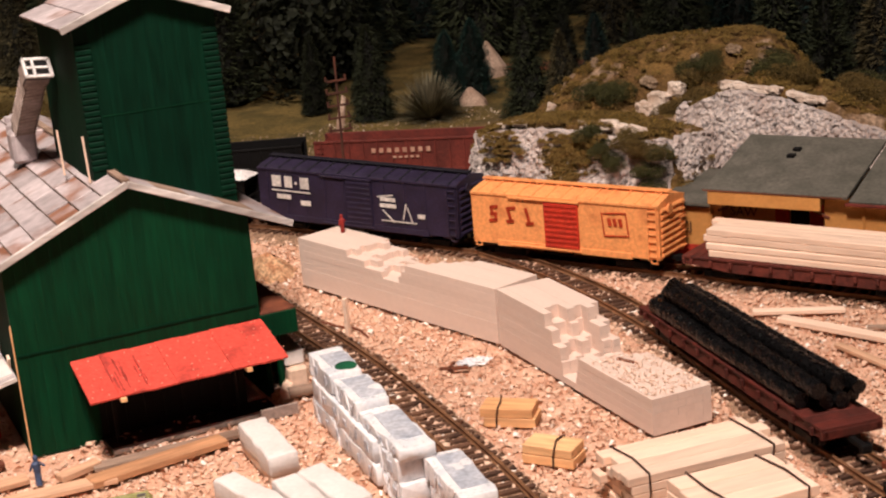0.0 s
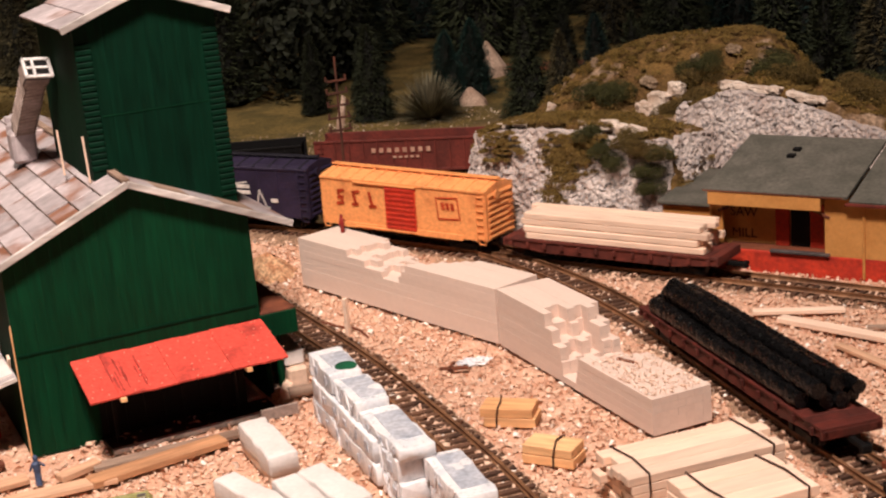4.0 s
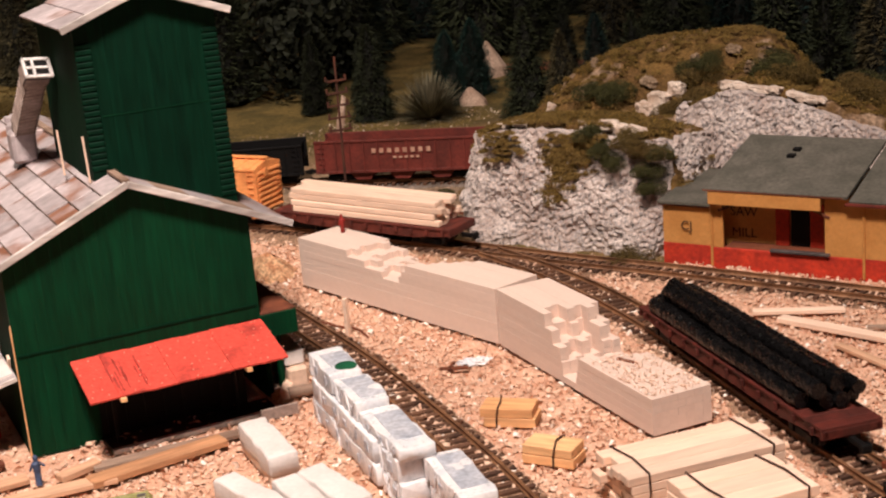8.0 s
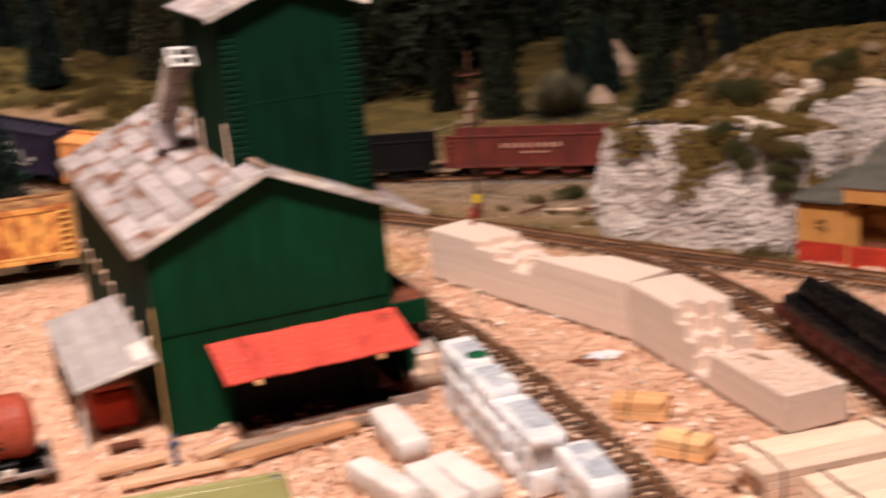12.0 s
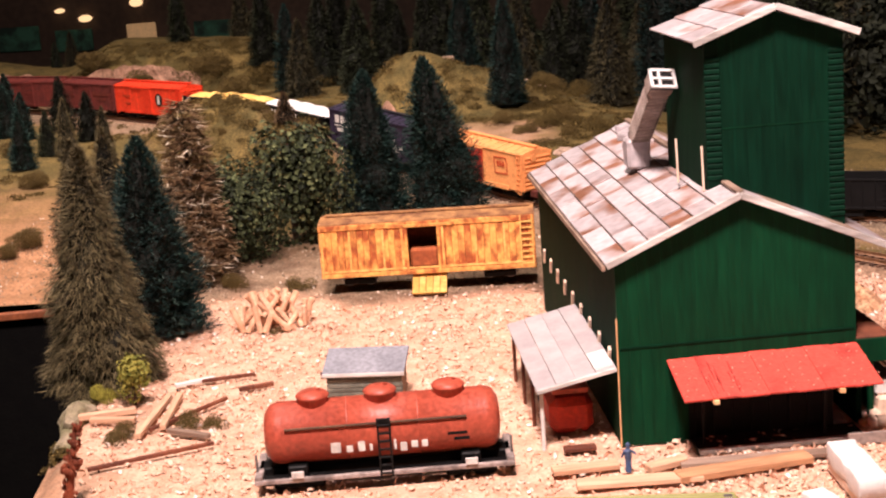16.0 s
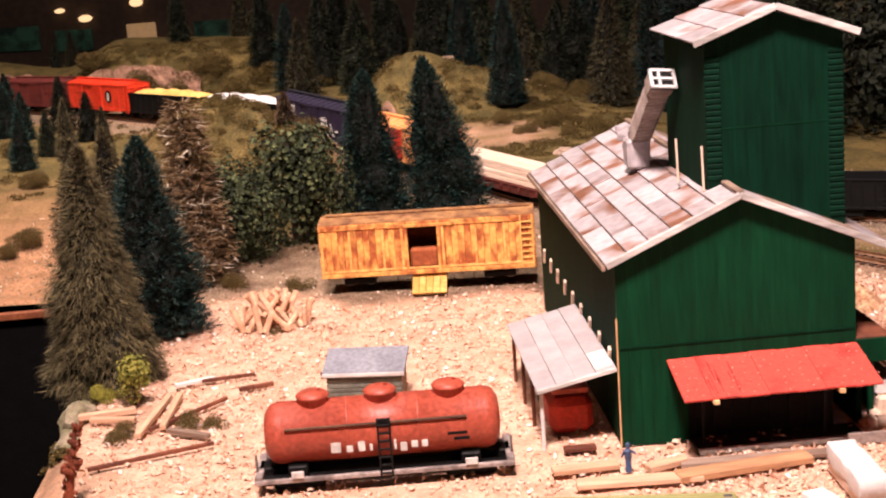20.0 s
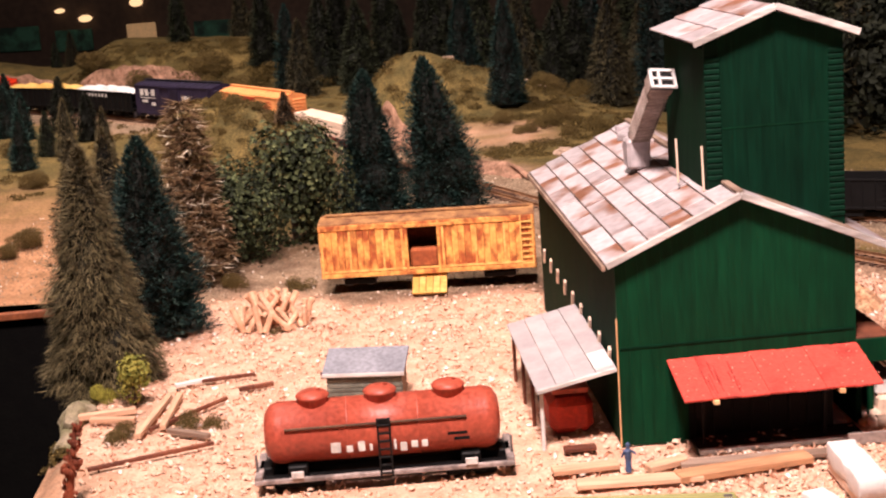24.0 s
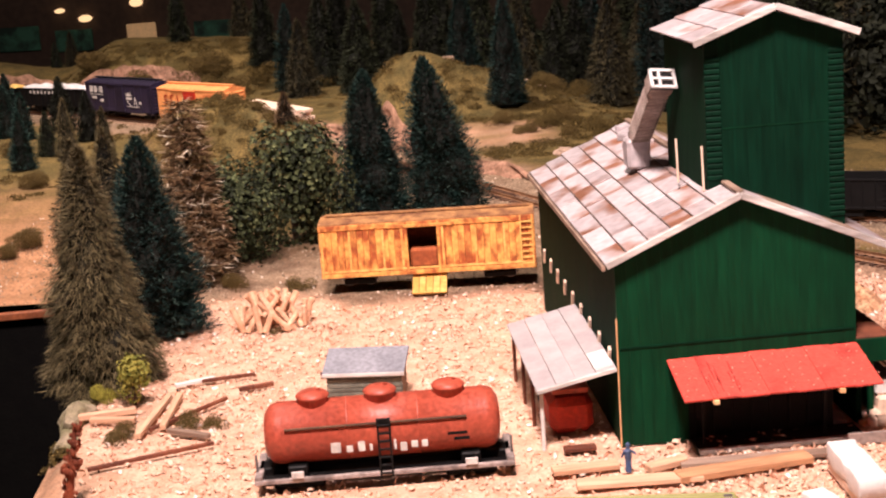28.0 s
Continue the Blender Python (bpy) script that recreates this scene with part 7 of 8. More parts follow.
BUSHES_A = (
    (-0.2980, 0.1690, 2, 0.65, "yellow-green bush at the rim"), (-0.292, 0.178, 0, 0.6, "mossy bush at the rim"), (-0.4325, 0.6125, 1, 1.1, "olive bush on the far meadow"),
    (-0.4700, 0.8600, 1, 1.1, "olive bush on the far meadow"), (-0.445, 0.585, 1, 0.8, "olive bush on the far meadow"), (-0.53, 1.05, 1, 1.0, "olive bush on the far meadow"),
    (-0.2350, 0.1000, 0, 0.55, "mossy tuft in the sawdust"), (-0.2200, 0.0960, 0, 0.45, "mossy tuft in the sawdust"), (-0.2750, 0.0850, 0, 0.6, "mossy tuft near the rim"),
    (-0.1950, 0.2890, 0, 0.40, "mossy tuft before the log pile"), (-0.1750, 0.4000, 0, 0.6, "mossy tuft beside the boxcar"), (-0.2300, 0.4200, 1, 0.7, "olive tuft under the trees"),
    (-0.2600, 0.3600, 0, 0.5, "mossy tuft under the trees"), (0.3600, 0.3300, 0, 0.5, "mossy tuft below the back track"), (0.3900, 0.3200, 3, 0.8, "dark bush below the back track"),
    (0.330, 0.325, 0, 0.35, "mossy tuft below the back track"),
)
BUSHES_B = (
    (0.10, 0.95, 0, 1.0, "mossy bush behind the main line"), (0.13, 1.0, 1, 1.1, "olive bush behind the main line"), (0.07, 0.92, 0, 0.8, "mossy bush behind the main line"),
    (0.16, 0.93, 0, 1.0, "mossy bush behind the main line"), (0.05, 0.98, 1, 0.9, "olive bush behind the main line"), (0.12, 0.90, 1, 0.7, "olive bush behind the main line"),
    (0.355, 0.292, 0, 0.35, "mossy tuft below the rock face"), (0.372, 0.272, 1, 0.3, "olive tuft below the rock face"), (0.395, 0.245, 0, 0.35, "mossy tuft below the rock face"),
    (0.405, 0.215, 0, 0.3, "mossy tuft below the rock face"), (0.41, 0.20, 3, 0.35, "dark tuft below the rock face"), (0.08, 1.33, 1, 1.2, "olive bush on the grassy knoll"),
    (0.15, 1.24, 1, 1.4, "olive bush on the grassy knoll"), (0.20, 1.22, 0, 1.3, "mossy bush on the grassy knoll"), (0.02, 1.22, 0, 1.2, "mossy bush on the grassy knoll"),
    (0.24, 1.28, 0, 1.4, "mossy bush on the grassy knoll"),
)
BUSHES_C = (
    (0.12, 1.15, 0, 1.1, "mossy bush on the grassy knoll"), (-0.31, 0.93, 1, 0.65, "olive bush on the mound"), (-0.27, 0.90, 0, 0.65, "mossy bush on the mound"),
    (-0.245, 0.865, 1, 0.65, "olive bush on the mound"), (-0.20, 0.80, 0, 0.60, "mossy bush on the mound"), (-0.30, 0.85, 1, 0.80, "olive bush on the mound"),
    (-0.25, 0.86, 0, 0.65, "mossy bush on the mound"), (-0.33, 0.95, 0, 0.70, "mossy bush on the mound"), (-0.22, 0.82, 1, 0.60, "olive bush on the mound"),
    (-0.32, 0.82, 1, 0.65, "olive bush on the mound"), (-0.27, 0.78, 0, 0.60, "mossy bush on the mound"), (-0.45, 1.62, 0, 2.0, "mossy bush on the far hill"),
    (-0.35, 1.62, 1, 2.2, "olive bush on the far hill"), (-0.25, 1.60, 0, 2.0, "mossy bush on the far hill"), (-0.52, 1.66, 1, 1.8, "olive bush on the far hill"),
    (-0.15, 1.58, 0, 1.8, "mossy bush on the far hill"),
)
BUSHES_D = (
    (-0.40, 1.55, 0, 1.6, "mossy bush on the far hill"), (-0.30, 1.54, 1, 1.7, "olive bush on the far hill"),
)
for x, y, k, s, lab in BUSHES_A + BUSHES_B + BUSHES_C + BUSHES_D:
    bush(k, x, y, ground_z(x, y) - 0.002, s, lab, 90 * x * 10)


# moss carpet over the hilltop, the mound and the far hills
def moss_carpet(name, label, spots, leaf, per, material):
    rng = random.Random(len(spots))
    vs, fs = [], []
    for x, y, z, r in spots:
        for _ in range(per):
            v = Vector((rng.gauss(0, 1), rng.gauss(0, 1), abs(rng.gauss(0.3, 1)))).normalized()
            p = Vector((x, y, z)) + Vector((v.x * r, v.y * r, v.z * r * 0.55)) * rng.uniform(.6, 1.1)
            t = v.cross(Vector((rng.uniform(-1, 1), rng.uniform(-1, 1), rng.uniform(-1, 1)))).normalized()
            b = v.cross(t)
            l = leaf * rng.uniform(.6, 1.4)
            k = len(vs)
            vs += [p - t * l * .5, p + b * l * .4 + v * l * .7, p + t * l * .5 + v * l * .3, p - b * l * .4 + v * l * .4]
            fs.append((k, k + 1, k + 2, k + 3))
    me = bpy.data.meshes.new(name)
    me.from_pydata([tuple(v) for v in vs], [], fs)
    me.materials.append(material)
    single(name, me, None, label, "moss", kind="stuff")


rng = random.Random(515)
brown_moss = leaf_mat("brown_moss", lin(98, 79, 42), lin(140, 114, 62))
dark_moss = leaf_mat("dark_moss", lin(74, 60, 28), lin(122, 98, 46), lin(152, 122, 64))
for mat_, thr, nm, lab in ((brown_moss, 1, "brown_moss", "brown moss tufts covering the hilltop"), (dark_moss, -1, "green_moss", "dark green moss tufts covering the hilltop")):
    spots = []
    while len(spots) < 700:
        u, v = rng.uniform(-0.10, 0.26), rng.uniform(0.055, 0.30)
        z = hill_z(u, v)
        if z < 0.03 or thr * nz(u, v, 2, 24) < -0.08 or (0.05 < u and 0.11 < v < 0.158):
            continue
        if 0.045 < u < 0.08 and 0.165 < v < 0.200:
            continue
        x, y = xy(u, v)
        spots.append((x, y, z - 0.0025, rng.uniform(.002, .005)))
    while len(spots) < 820:
        u, v = rng.uniform(-0.045, 0.140), rng.uniform(0.046, 0.085)
        x, y = xy(u, v)
        spots.append((x, y, hill_z(u, max(v, 0.056)) - 0.001, rng.uniform(.002, .005)))
    # two tongues of moss that hang down the rock face
    for k in range(230 if thr > 0 else 60):
        h = rng.random() ** 0.7
        u = 0.054 + 0.022 * h + rng.gauss(0, 0.003 + 0.010 * h)
        x, y = xy(u, 0.031 + 0.006 * h)
        spots.append((x, y, 0.028 + 0.050 * h, rng.uniform(.002, .005)))
    for k in range(50 if thr > 0 else 10):
        x, y = xy(rng.gauss(0.014, 0.008), 0.033)
        spots.append((x, y, rng.uniform(0.056, 0.078), rng.uniform(.002, .004)))
    moss_carpet(nm, lab, spots, 0.0011, 100, mat_)
spots, spots_b = [], []
while len(spots) < 420:
    x, y = rng.uniform(-0.62, 0.30), rng.uniform(0.70, 1.75)
    if main_gap(x, y) < 0.03 or nz(x, y, 5, 9) < -0.05 or (y < 1.0 and x > -0.15):
        continue
    spots.append((x, y, ground_z(x, y) - 0.002, rng.uniform(.004, .012)))
while len(spots_b) < 1100:
    x, y = rng.choice(((rng.uniform(-0.56, -0.14), rng.uniform(1.56, 1.80)), (rng.uniform(-0.11, 0.20), rng.uniform(0.98, 1.28)), (rng.uniform(-0.36, -0.15), rng.uniform(0.72, 1.0)), (rng.uniform(0.02, 0.22), rng.uniform(0.80, 1.05))))
    if main_gap(x, y) < 0.028 or (nz(x, y, 8, 14) < -0.05 and y > 1.0 and y < 1.4) or (-0.03 < x < 0.11 and 0.86 < y < 1.0):
        continue
    spots_b.append((x, y, ground_z(x, y) - 0.002, rng.uniform(.006, .014)))
for k in range(70):
    y = rng.uniform(0.08, 0.20)
    x = table_edge(y) + rng.uniform(-0.002, 0.014)
    spots_b.append((x, y, ground_z(x, y) - 0.003 - 0.012 * sstep(0.008, 0.0, x - table_edge(y)), rng.uniform(.002, .005)))
moss_carpet("meadow_tufts", "olive tufts of grass on mound, meadow and far hill", spots, 0.0024, 80, olive_leaf)
moss_carpet("dark_tufts", "brown-green moss tufts on mound, knoll and far hill", spots_b, 0.0017, 130, moss_leaf)


# ---- loose stones ----
def stone(x, y, z, sx, sy, sz, seed, lab, material=None, turn=0):
    bm = bmesh.new()
    bmesh.ops.create_icosphere(bm, subdivisions=3, radius=1.0)
    for v in bm.verts:
        v.co *= 1 + 0.36 * nz(v.co.x * 1.3 + seed, v.co.y * 1.3, v.co.z * 1.3) + 0.16 * nz(v.co.x * 4, v.co.y * 4 + seed, v.co.z * 4)
        v.co = Vector((v.co.x * sx, v.co.y * sy, v.co.z * sz))
    me = bpy.data.meshes.new("rock")
    bm.to_mesh(me)
    bm.free()
    me.materials.append(material or rock)
    return single("rock", me, None, lab, "rock", "pale rocks", m=pose(x, y, z, 0, 12, turn))


mossrock = mat("mossy_grey_rock", lin(150, 134, 112), lin(104, 100, 68), rough=0.9, scale=60, fine=300, var=0.25, bump=0.8)
stone(-0.3070, 0.1400, -0.004, 0.012, 0.018, 0.013, 41, "mossy grey boulder at the layout's rim", mossrock)
stone(-0.3080, 0.1050, -0.008, 0.008, 0.020, 0.009, 44, "low mossy grey boulder at the layout's rim", mossrock)
stone(0.4360, 0.6430, 0.018, 0.004, 0.004, 0.022, 12, "slim pale stone in the meadow")

plaster = mat("bare_white_plaster", lin(226, 212, 200), lin(176, 152, 134), rough=0.85, scale=90, fine=500, var=0.2, bump=0.8)
dirty = mat("weathered_brown_rock", lin(156, 134, 112), lin(100, 80, 58), rough=0.9, scale=110, fine=500, var=0.3, bump=0.9)
CRAGS_A = (
    (0.050, 0.182, 0.010, 0.006, 0.007), (0.060, 0.187, 0.010, 0.006, 0.007), (0.072, 0.192, 0.008, 0.005, 0.006), (-0.043, 0.193, 0.004, 0.004, 0.007), (-0.017, 0.222, 0.004, 0.004, 0.008),
    (0.046, 0.197, 0.010, 0.008, 0.005), (0.080, 0.208, 0.004, 0.006, 0.008), (0.081, 0.201, 0.004, 0.005, 0.005), (0.109, 0.216, 0.009, 0.008, 0.005), (0.125, 0.207, 0.005, 0.010, 0.006),
    (0.112, 0.194, 0.007, 0.005, 0.004), (0.172, 0.199, 0.006, 0.005, 0.004),
)
CRAGS_B = (
    (0.144, 0.150, 0.009, 0.006, 0.004), (0.156, 0.150, 0.010, 0.006, 0.004), (0.134, 0.152, 0.007, 0.006, 0.004), (0.168, 0.151, 0.008, 0.005, 0.003), (0.185, 0.151, 0.008, 0.005, 0.003),
    (0.198, 0.151, 0.009, 0.005, 0.003), (0.075, 0.055, 0.007, 0.005, 0.004), (0.089, 0.055, 0.008, 0.006, 0.004), (0.102, 0.055, 0.010, 0.006, 0.004), (0.111, 0.056, 0.007, 0.005, 0.004),
    (0.003, 0.054, 0.006, 0.004, 0.003), (0.018, 0.054, 0.006, 0.004, 0.003), (-0.009, 0.053, 0.005, 0.004, 0.003),
)


def crag(x, y, z, sx, sy, sz, seed, material, turn):
    """A jagged outcrop with flat broken faces, sunk into the ground."""
    bm = bmesh.new()
    bmesh.ops.create_icosphere(bm, subdivisions=3, radius=1.0)
    for v in bm.verts:
        c = Vector([math.copysign(abs(k) ** 0.6, k) for k in v.co])
        d = noise.voronoi((c.x * 1.6 + seed, c.y * 1.6, c.z * 1.6))[0][0]
        c *= 0.62 + 0.55 * d + 0.22 * nz(c.x * 3 + seed, c.y * 3, c.z * 3)
        v.co = Vector((c.x * sx, c.y * sy, c.z * sz + 0.25 * sx * c.x * nz(seed, 2.5, 1)))
    me = bpy.data.meshes.new("crag")
    bm.to_mesh(me)
    bm.free()
    me.materials.append(material)
    return single("crag", me, None, "white plaster crag breaking through the moss on the hill", "rock", "white crags on the hill", m=pose(x, y, z, 0, 8, turn))


def pointed_rock(x, y, z, w, d, h, lean, seed, turn, lab):
    """A broken shard: a ring of uneven corners that narrows in two steps to a leaning point."""
    rng = random.Random(seed)
    bm = bmesh.new()
    rings = []
    for f, up in ((1.0, 0.0), (0.94, 0.34), (0.52, 0.74), (0.14, 1.0)):
        ring = []
        for k in range(7):
            a = 2 * math.pi * k / 7
            r = f * (1 if f < 0.2 else rng.uniform(.82, 1.12))
            ring.append(bm.verts.new((w * r * math.cos(a) + lean * h * up, d * r * math.sin(a), h * (up + (rng.uniform(-.05, .05) if 0 < up < 1 else 0)))))
        rings.append(ring)
    for lo_, hi_ in zip(rings, rings[1:]):
        for k in range(7):
            bm.faces.new((lo_[k], lo_[(k + 1) % 7], hi_[(k + 1) % 7], hi_[k]))
    bm.faces.new(rings[0][::-1])
    bm.faces.new(rings[-1])
    bmesh.ops.bevel(bm, geom=bm.edges[:], offset=w * 0.05, segments=1, affect="EDGES")
    me = bpy.data.meshes.new("pointed_rock")
    bm.to_mesh(me)
    bm.free()
    me.materials.append(rock)
    return single("pointed_rock", me, None, lab, "rock", "pale rocks", m=pose(x, y, z, 0, 0, turn))


pointed_rock(0.716, 0.834, ground_z(0.716, 0.834) - 0.003, 0.017, 0.012, 0.046, -0.22, 3, -25, "tall angular pale rock at the wood's edge")
pointed_rock(0.612, 0.694, ground_z(0.612, 0.694) - 0.002, 0.018, 0.013, 0.022, -0.15, 8, -25, "pale pointed rock behind the hopper car")
for k, (u, v, sx, sy, sz) in enumerate(CRAGS_A + CRAGS_B):
    x, y = xy(u, v)
    f = 0.72 if v > 0.195 else 1.0
    crag(x, y, hill_z(u, v) - 0.001, sx * f, sy * f, sz * f, 20 + 3.3 * k, dirty if v > 0.193 else plaster, -62 + 11 * (k % 5 - 2))
for x, y, s, k in ((0.105, 1.20, 0.020, 1), (0.090, 1.17, 0.016, 2), (0.125, 1.21, 0.014, 3), (0.000, 1.16, 0.012, 4), (-0.004, 1.19, 0.012, 5), (0.004, 1.22, 0.012, 6), (0.104, 0.80, 0.014, 7), (0.122, 0.79, 0.010, 8), (0.134, 0.80, 0.008, 9)):
    stone(x, y, ground_z(x, y), s * 1.2, s * 0.8, s * 0.45, 60 + k, "pale weathered rock on the grassy knoll", turn=50 * k)
bank_m = mat("pink_earth", lin(172, 130, 108), lin(124, 92, 72), rough=0.95, scale=60, fine=300, var=0.35, bump=0.8)


def earth_bank(place, height, lab):
    """A bare, uneven slope that rises from a line."""
    vs, fs = [], []
    for i in range(61):
        for j in range(11):
            t, h = i / 60, j / 10
            p, n = place(t)
            d = 0.004 + 0.014 * h + 0.007 * noise.noise((t * 22, h * 4, 3)) + 0.003 * noise.noise((t * 60, h * 12, 5))
            vs.append((p[0] + n[0] * d, p[1] + n[1] * d, p[2] + h * height(t)))
    for i in range(60):
        fs += [(i * 11 + j, (i + 1) * 11 + j, (i + 1) * 11 + j + 1, i * 11 + j + 1) for j in range(10)]
    single("earth_bank", Geo().add(vs, fs), bank_m, lab, "bank", kind="structure", smooth=True)


def beside_main(s0, s1, off):
    def place(t):
        m = MAIN.car(s0 + (s1 - s0) * t, 0.02)
        n = Vector((-m[0][1], -m[1][1])) if m[0][1] < 0 else Vector((m[0][1], m[1][1]))
        p = m.translation
        return (p.x + n.x * off, p.y + n.y * off, p.z - 0.006), n
    return place


near = lambda y: float(np.interp(y, MAIN.d[:, 1], MAIN.s))
earth_bank(beside_main(near(0.66), near(1.02), 0.034), lambda t: 0.012 + 0.010 * nz(t * 7, 1) + 0.016 * math.sin(math.pi * t) + 0.034 * math.exp(-((t - 0.62) / 0.06) ** 2), "bare pinkish earth bank behind the main line")
earth_bank(lambda t: ((-0.545 + 0.19 * t, 1.605 - 0.02 * t, 0.042), Vector((0.1, 1.0))), lambda t: (0.052 - 0.012 * t + 0.008 * nz(t * 9, 2, 4)) * math.sin(math.pi * (t * 0.96 + 0.02)) ** 0.25, "bare pinkish earth bank behind the far track")
earth_bank(lambda t: ((-0.76 + 0.18 * t, 1.660 - 0.05 * t, 0.046), Vector((0.1, 1.0))), lambda t: (0.040 + 0.006 * nz(t * 9, 5, 4)) * math.sin(math.pi * (t * 0.96 + 0.02)) ** 0.3, "bare brown earth bank beside the far track")
ledge_m = mat("red_earth", lin(132, 76, 50), lin(100, 58, 40), rough=0.9)
single("earth_ledge", B(0, 0, 0, 0.26, 0.02, 0.010), ledge_m, "low red-brown earth ledge at the wood's edge", "ledge", kind="structure", m=pose(0.82, 0.80, 0.002, 0, 0, -35))
bm = bmesh.new()
stump_rng = random.Random(9)
bmesh.ops.create_cone(bm, cap_ends=True, segments=8, radius1=0.0026, radius2=0.0012, depth=0.046, matrix=Matrix.Translation((0.005, 0, 0.020)) @ Matrix.Rotation(0.2, 4, "Y"))
for k in range(130):
    h = stump_rng.random()
    r = (0.0046 if h > 0.45 else 0.0030) * stump_rng.uniform(.5, 1.1) * (1.25 - 0.7 * h)
    a = stump_rng.uniform(0, 6.28)
    bmesh.ops.create_icosphere(bm, subdivisions=1, radius=r * 0.36, matrix=Matrix.Translation((0.010 * h + r * math.cos(a), r * math.sin(a), -0.002 + 0.044 * h)) @ Matrix.Diagonal((1, 0.6, 1.5, 1)))
for v in bm.verts:
    v.co += Vector((0.0010 * nz(v.co.x * 300, v.co.z * 300, 1), 0, 0.0010 * nz(v.co.z * 300, v.co.y * 300, 4)))
me = bpy.data.meshes.new("dead_stump")
bm.to_mesh(me)
bm.free()
me.materials.append(rust)
single("dead_stump", me, None, "rusty crumbling stump at the layout's rim", "stump", m=pose(-0.2890, -0.0060, 0))

# ---- loose shavings over the yard ----
rng = random.Random(101)
vs, fs = [], []
n = 0
while n < 19000:
    x, y = rng.uniform(-0.32, 0.56), rng.uniform(-0.30, 0.37)
    if x < table_edge(y) + 0.018 or (-0.001 < x < 0.127 and 0.0 < y < 0.284):
        continue
    if rng.random() > cover(x, y)[0] + 0.04 or (x < 0.02 and rng.random() < 0.45):
        continue
    if min(abs(np.hypot(L_.d[::8, 0] - x, L_.d[::8, 1] - y)).min() for L_ in (MAIN, SIDING)) < 0.0125 and rng.random() < 0.3:
        continue
    # the spur is strewn with shavings that lie on its ties
    on_spur = np.hypot(SPUR.d[::8, 0] - x, SPUR.d[::8, 1] - y).min() < 0.0155
    l = 0.0010 + 0.0044 * rng.random() ** 2.6
    w, a = l * rng.uniform(.22, .6), rng.uniform(0, 6.28)
    c, s = math.cos(a), math.sin(a)
    z = ground_z(x, y) + rng.uniform(.0001, .0009) + (0.0009 if on_spur else 0)
    cu, ti = l * rng.uniform(0, .30), rng.uniform(-.22, .22)
    k = len(vs)
    for t, lift in ((-0.5, cu), (0.0, 0.0), (0.5, cu)):
        for q in (-0.5, 0.5):
            vs.append((x + c * l * t - s * w * q, y + s * l * t + c * w * q, z + lift + ti * w * q + ti * 0.4 * l * t))
    fs += [(k, k + 1, k + 3, k + 2), (k + 2, k + 3, k + 5, k + 4)]
    n += 1
n = 0
while n < 26000:
    x, y = rng.uniform(-0.32, 0.50), rng.uniform(-0.28, 0.40)
    if x < table_edge(y) + 0.020 or (-0.001 < x < 0.127 and 0.0 < y < 0.284) or rng.random() > cover(x, y)[0] or (x < 0.02 and rng.random() < 0.6):
        continue
    r, w, a, turn = 0.0006 + 0.0018 * rng.random() ** 1.6, rng.uniform(.0004, .0011), rng.uniform(0, 6.28), rng.uniform(1.8, 4.6)
    tilt = Matrix.Rotation(rng.uniform(0, 6.28), 3, "Z") @ Matrix.Rotation(rng.uniform(0.2, 1.4), 3, "X")
    z, k, st = ground_z(x, y) + r * 0.55, len(vs), 6
    for i in range(st + 1):
        q = a + turn * i / st
        for h in (-0.5, 0.5):
            p = tilt @ Vector((r * math.cos(q), r * math.sin(q), w * h * 2 + 0.0004 * i / st))
            vs.append((x + p.x, y + p.y, z + p.z))
    fs += [(k + 2 * i, k + 2 * i + 1, k + 2 * i + 3, k + 2 * i + 2) for i in range(st)]
    n += 1
top = Matrix.Translation((0.2619, -0.0098, 0.0014)) @ Matrix.Rotation(math.atan2(-0.1588, -0.0042), 4, "Z")
for _ in range(420):
    q = top @ Vector((rng.uniform(0.098, 0.158), rng.uniform(0.001, 0.032), 0.0187))
    l, w, a = rng.uniform(.0008, .0026), rng.uniform(.0003, .0008), rng.uniform(0, 6.28)
    c, e, k = math.cos(a), math.sin(a), len(vs)
    for t, lift in ((-0.5, 0.0006), (0.0, 0.0), (0.5, 0.0006)):
        for h in (-0.5, 0.5):
            vs.append((q.x + c * l * t - e * w * h, q.y + e * l * t + c * w * h, q.z + lift + 0.0002))
    fs += [(k, k + 1, k + 3, k + 2), (k + 2, k + 3, k + 5, k + 4)]
me = bpy.data.meshes.new("wood_shavings")
me.from_pydata(vs, [], fs)
me.materials.append(leaf_mat("shavings", lin(208, 168, 144), lin(226, 194, 170), lin(248, 238, 228), rough=0.7))
single("wood_shavings", me, None, "loose curled wood shavings covering the yard", "wood shavings", kind="stuff")

# grit and flecks beyond the yard
vs, fs = [], []
n = 0
while n < 9000:
    x, y = rng.uniform(-0.45, 0.62), rng.uniform(0.02, 0.72)
    if x < table_edge(min(y, .42)) + 0.022 and y < 0.42 or (-0.004 < x < 0.13 and y < 0.29):
        continue
    u, v = uv(x, y)
    if rng.random() < cover(x, y)[0] or (v > 0.03 and -0.05 < u < 0.3):
        continue
    z, r, a = ground_z(x, y), rng.uniform(.0006, .0018), rng.uniform(0, 6.28)
    k = len(vs)
    vs += [(x + r * math.cos(a + q * 2.1), y + r * math.sin(a + q * 2.1), z - 0.0004) for q in range(3)] + [(x, y, z + r)]
    fs += [(k, k + 1, k + 3), (k + 1, k + 2, k + 3), (k + 2, k, k + 3)]
    n += 1
me = bpy.data.meshes.new("grit")
me.from_pydata(vs, [], fs)
me.materials.append(leaf_mat("grit_colours", lin(96, 84, 70), lin(176, 150, 124), lin(236, 220, 204), rough=0.9))
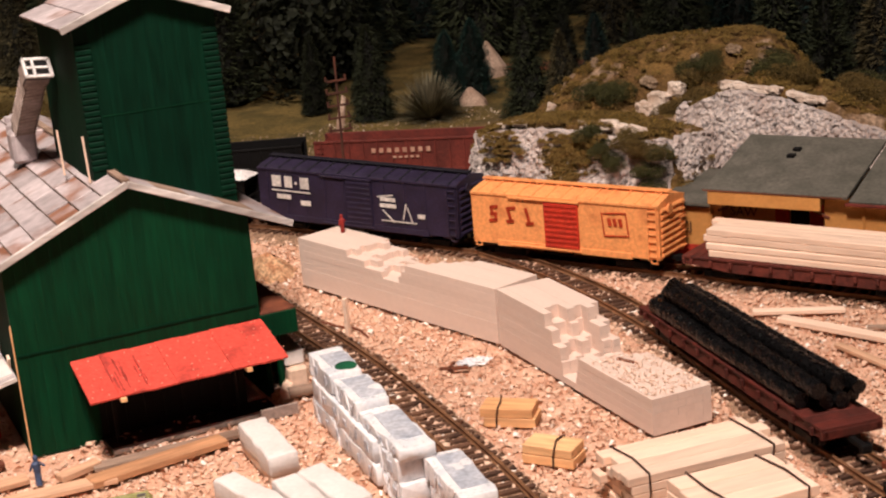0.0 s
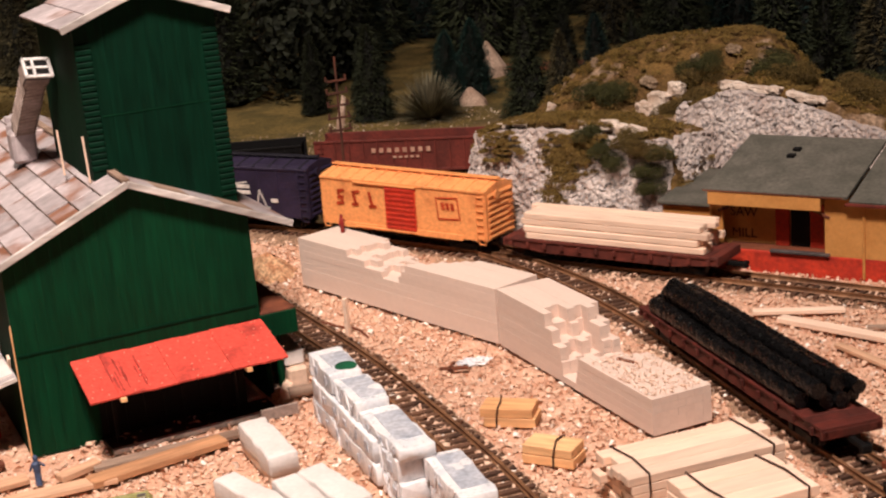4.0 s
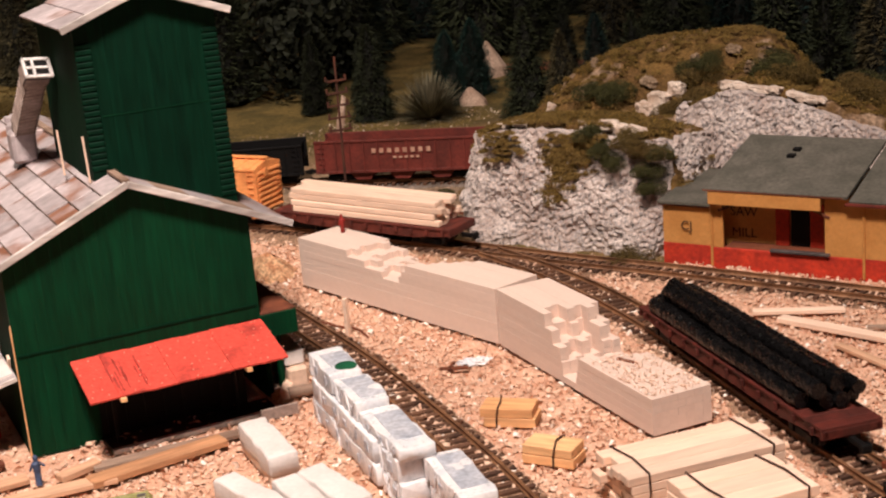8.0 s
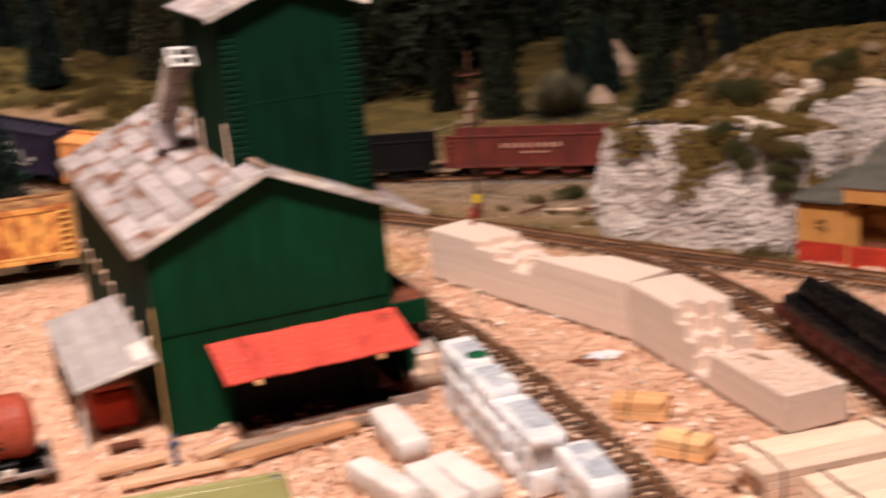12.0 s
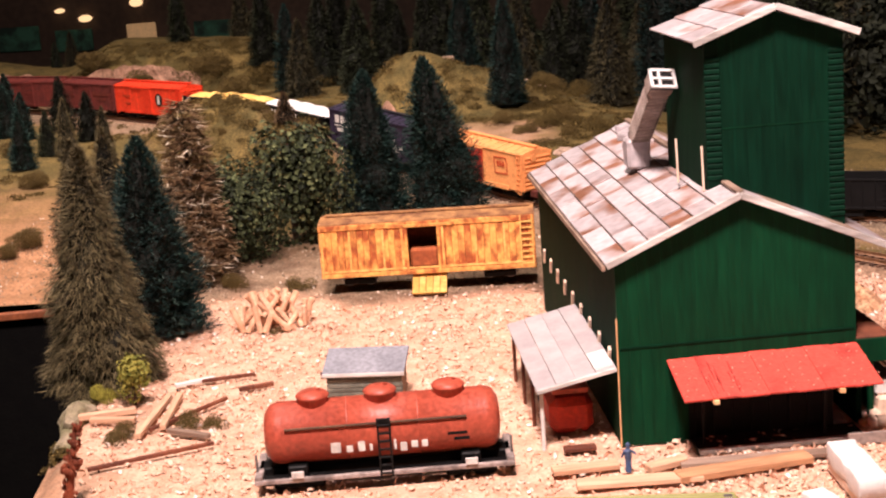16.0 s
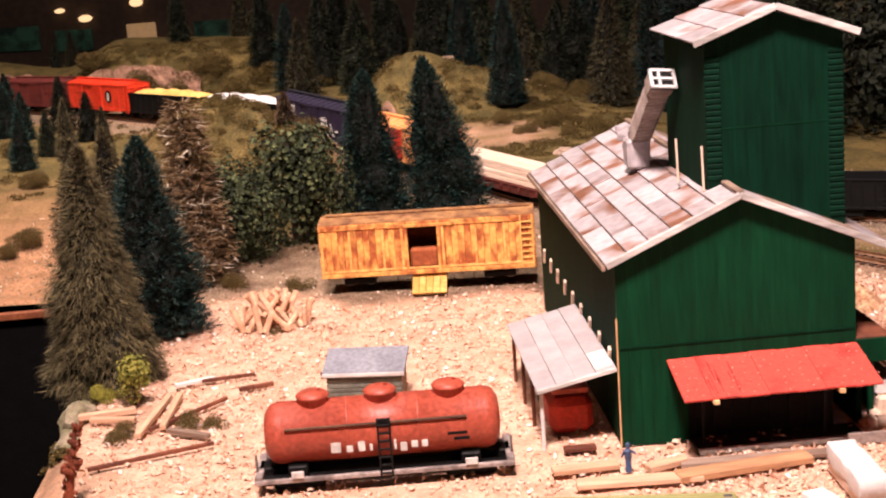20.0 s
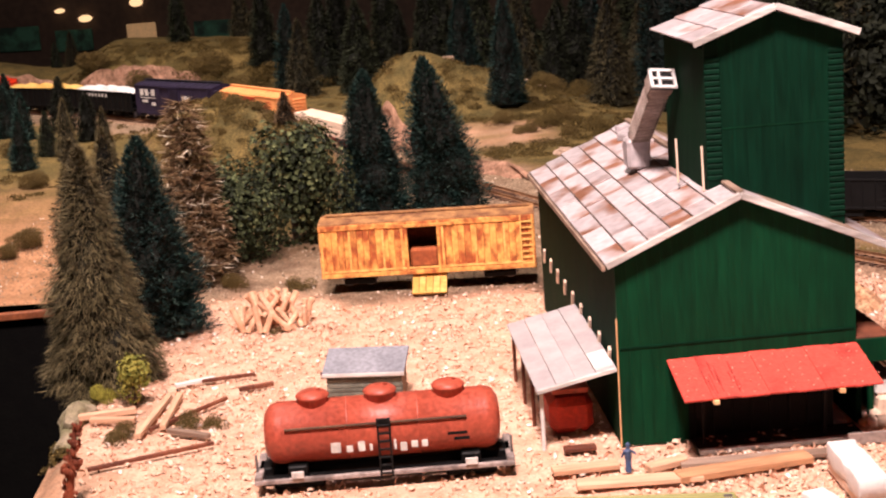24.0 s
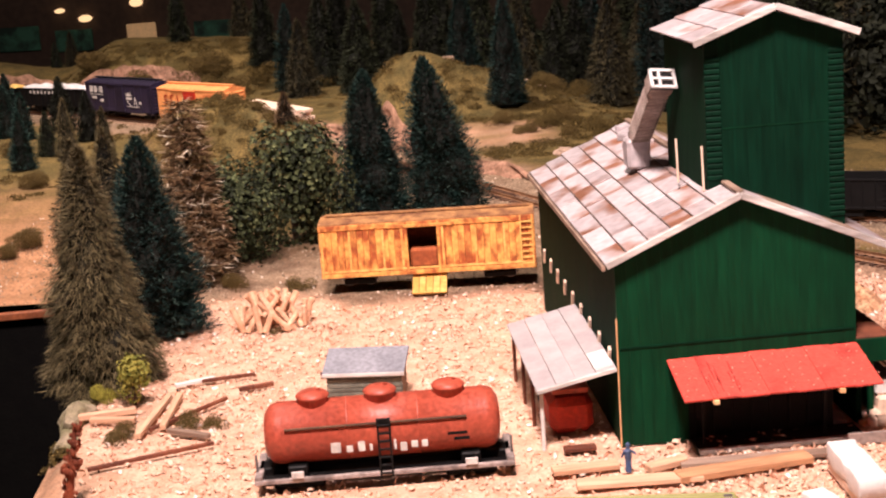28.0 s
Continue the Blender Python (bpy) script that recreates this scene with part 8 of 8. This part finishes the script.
single("grit", me, None, "loose grit and pale flecks along the tracks", "grit", kind="stuff")

# lamps and a lit doorway on the far wall of the dark room
glow = mat("warm_lamp_glass", (1.0, 0.66, 0.32), (1.0, 0.6, 0.28), rough=0.5, bump=0, emit=0.9)
dimglow = mat("dim_doorway_light", (0.62, 0.36, 0.16), (0.5, 0.3, 0.14), rough=0.8, bump=0, emit=0.25)
tealwall = mat("teal_notice", lin(58, 106, 84), lin(30, 52, 42), rough=0.8, bump=0, scale=26, lo=0.42, hi=0.60)
for x, z, w, h in ((-0.8425, 0.115, 0.024, 0.012), (-0.780, 0.091, 0.034, 0.018), (-0.646, 0.122, 0.034, 0.022)):
    single("wall_lamp", R((0, 0.012, 0), (0, -0.012, 0), w / 2, w / 2.2, n=14), glow, "small warm lamp glowing on the far wall", "lamp", "far wall lamps", m=pose(x, 3.135, z + 0.005) @ Matrix.Diagonal((1, 1, h / w, 1)))
single("lit_doorway", B(0, 0, 0, 0.075, 0.01, 0.062), dimglow, "dim lit opening in the far wall", "opening", m=pose(-0.640, 3.14, 0.042))
for x, z, w, h in ((-0.955, 0.056, 0.105, 0.062), (-0.815, 0.042, 0.095, 0.055), (-0.440, 0.036, 0.130, 0.060)):
    single("notice_board", B(0, 0, 0, w, 0.008, h), tealwall, "teal painted board on the far wall", "board", "far wall boards", m=pose(x, 3.143, z, 0, 1, 0))


# ---- what moves ----
RUN = ((0, .5277), (0.3, .5285), (0.5, .5330), (1, .5475), (1.5, .5620), (2, .5769), (2.5, .5945), (3, .6150), (3.5, .6372), (4.5, .6850), (5.5, .7344), (6, .7593), (6.5, .7854), (7, .8115),
       (7.5, .8380), (8, .8645), (8.5, .8910), (9, .9209), (9.5, .9500), (10.5, 1.000), (11.5, 1.047), (12.5, 1.088), (13.5, 1.128), (14.5, 1.164), (15.5, 1.1960), (16, 1.2110), (16.5, 1.2300), (17, 1.2500), (17.5, 1.2680),
       (18, 1.2810), (18.4, 1.2890), (19.1, 1.2925), (19.5, 1.3120), (20, 1.3420), (20.5, 1.3710), (21, 1.4060), (21.5, 1.4475), (22.5, 1.5340), (23.5, 1.6230), (23.9, 1.6600), (24.2, 1.6870), (24.5, 1.7130), (24.8, 1.7390), (25, 1.7560), (25.2, 1.7730), (25.5, 1.7960), (25.8, 1.8050), (28, 1.8050))


def motions():
    for car, off in ((orange_car, 0), (navy_car, 0.174), (white_hopper, 0.359), (gold_hopper, 0.528), (red_car, 0.694), (brown_car, 0.854), (rear_brown_car, 1.006), (lumber_car, -0.1640)):
        walk(car, [(t, MAIN.car(min(s + off, MAIN.length - 0.06))) for t, s in RUN])


motions()
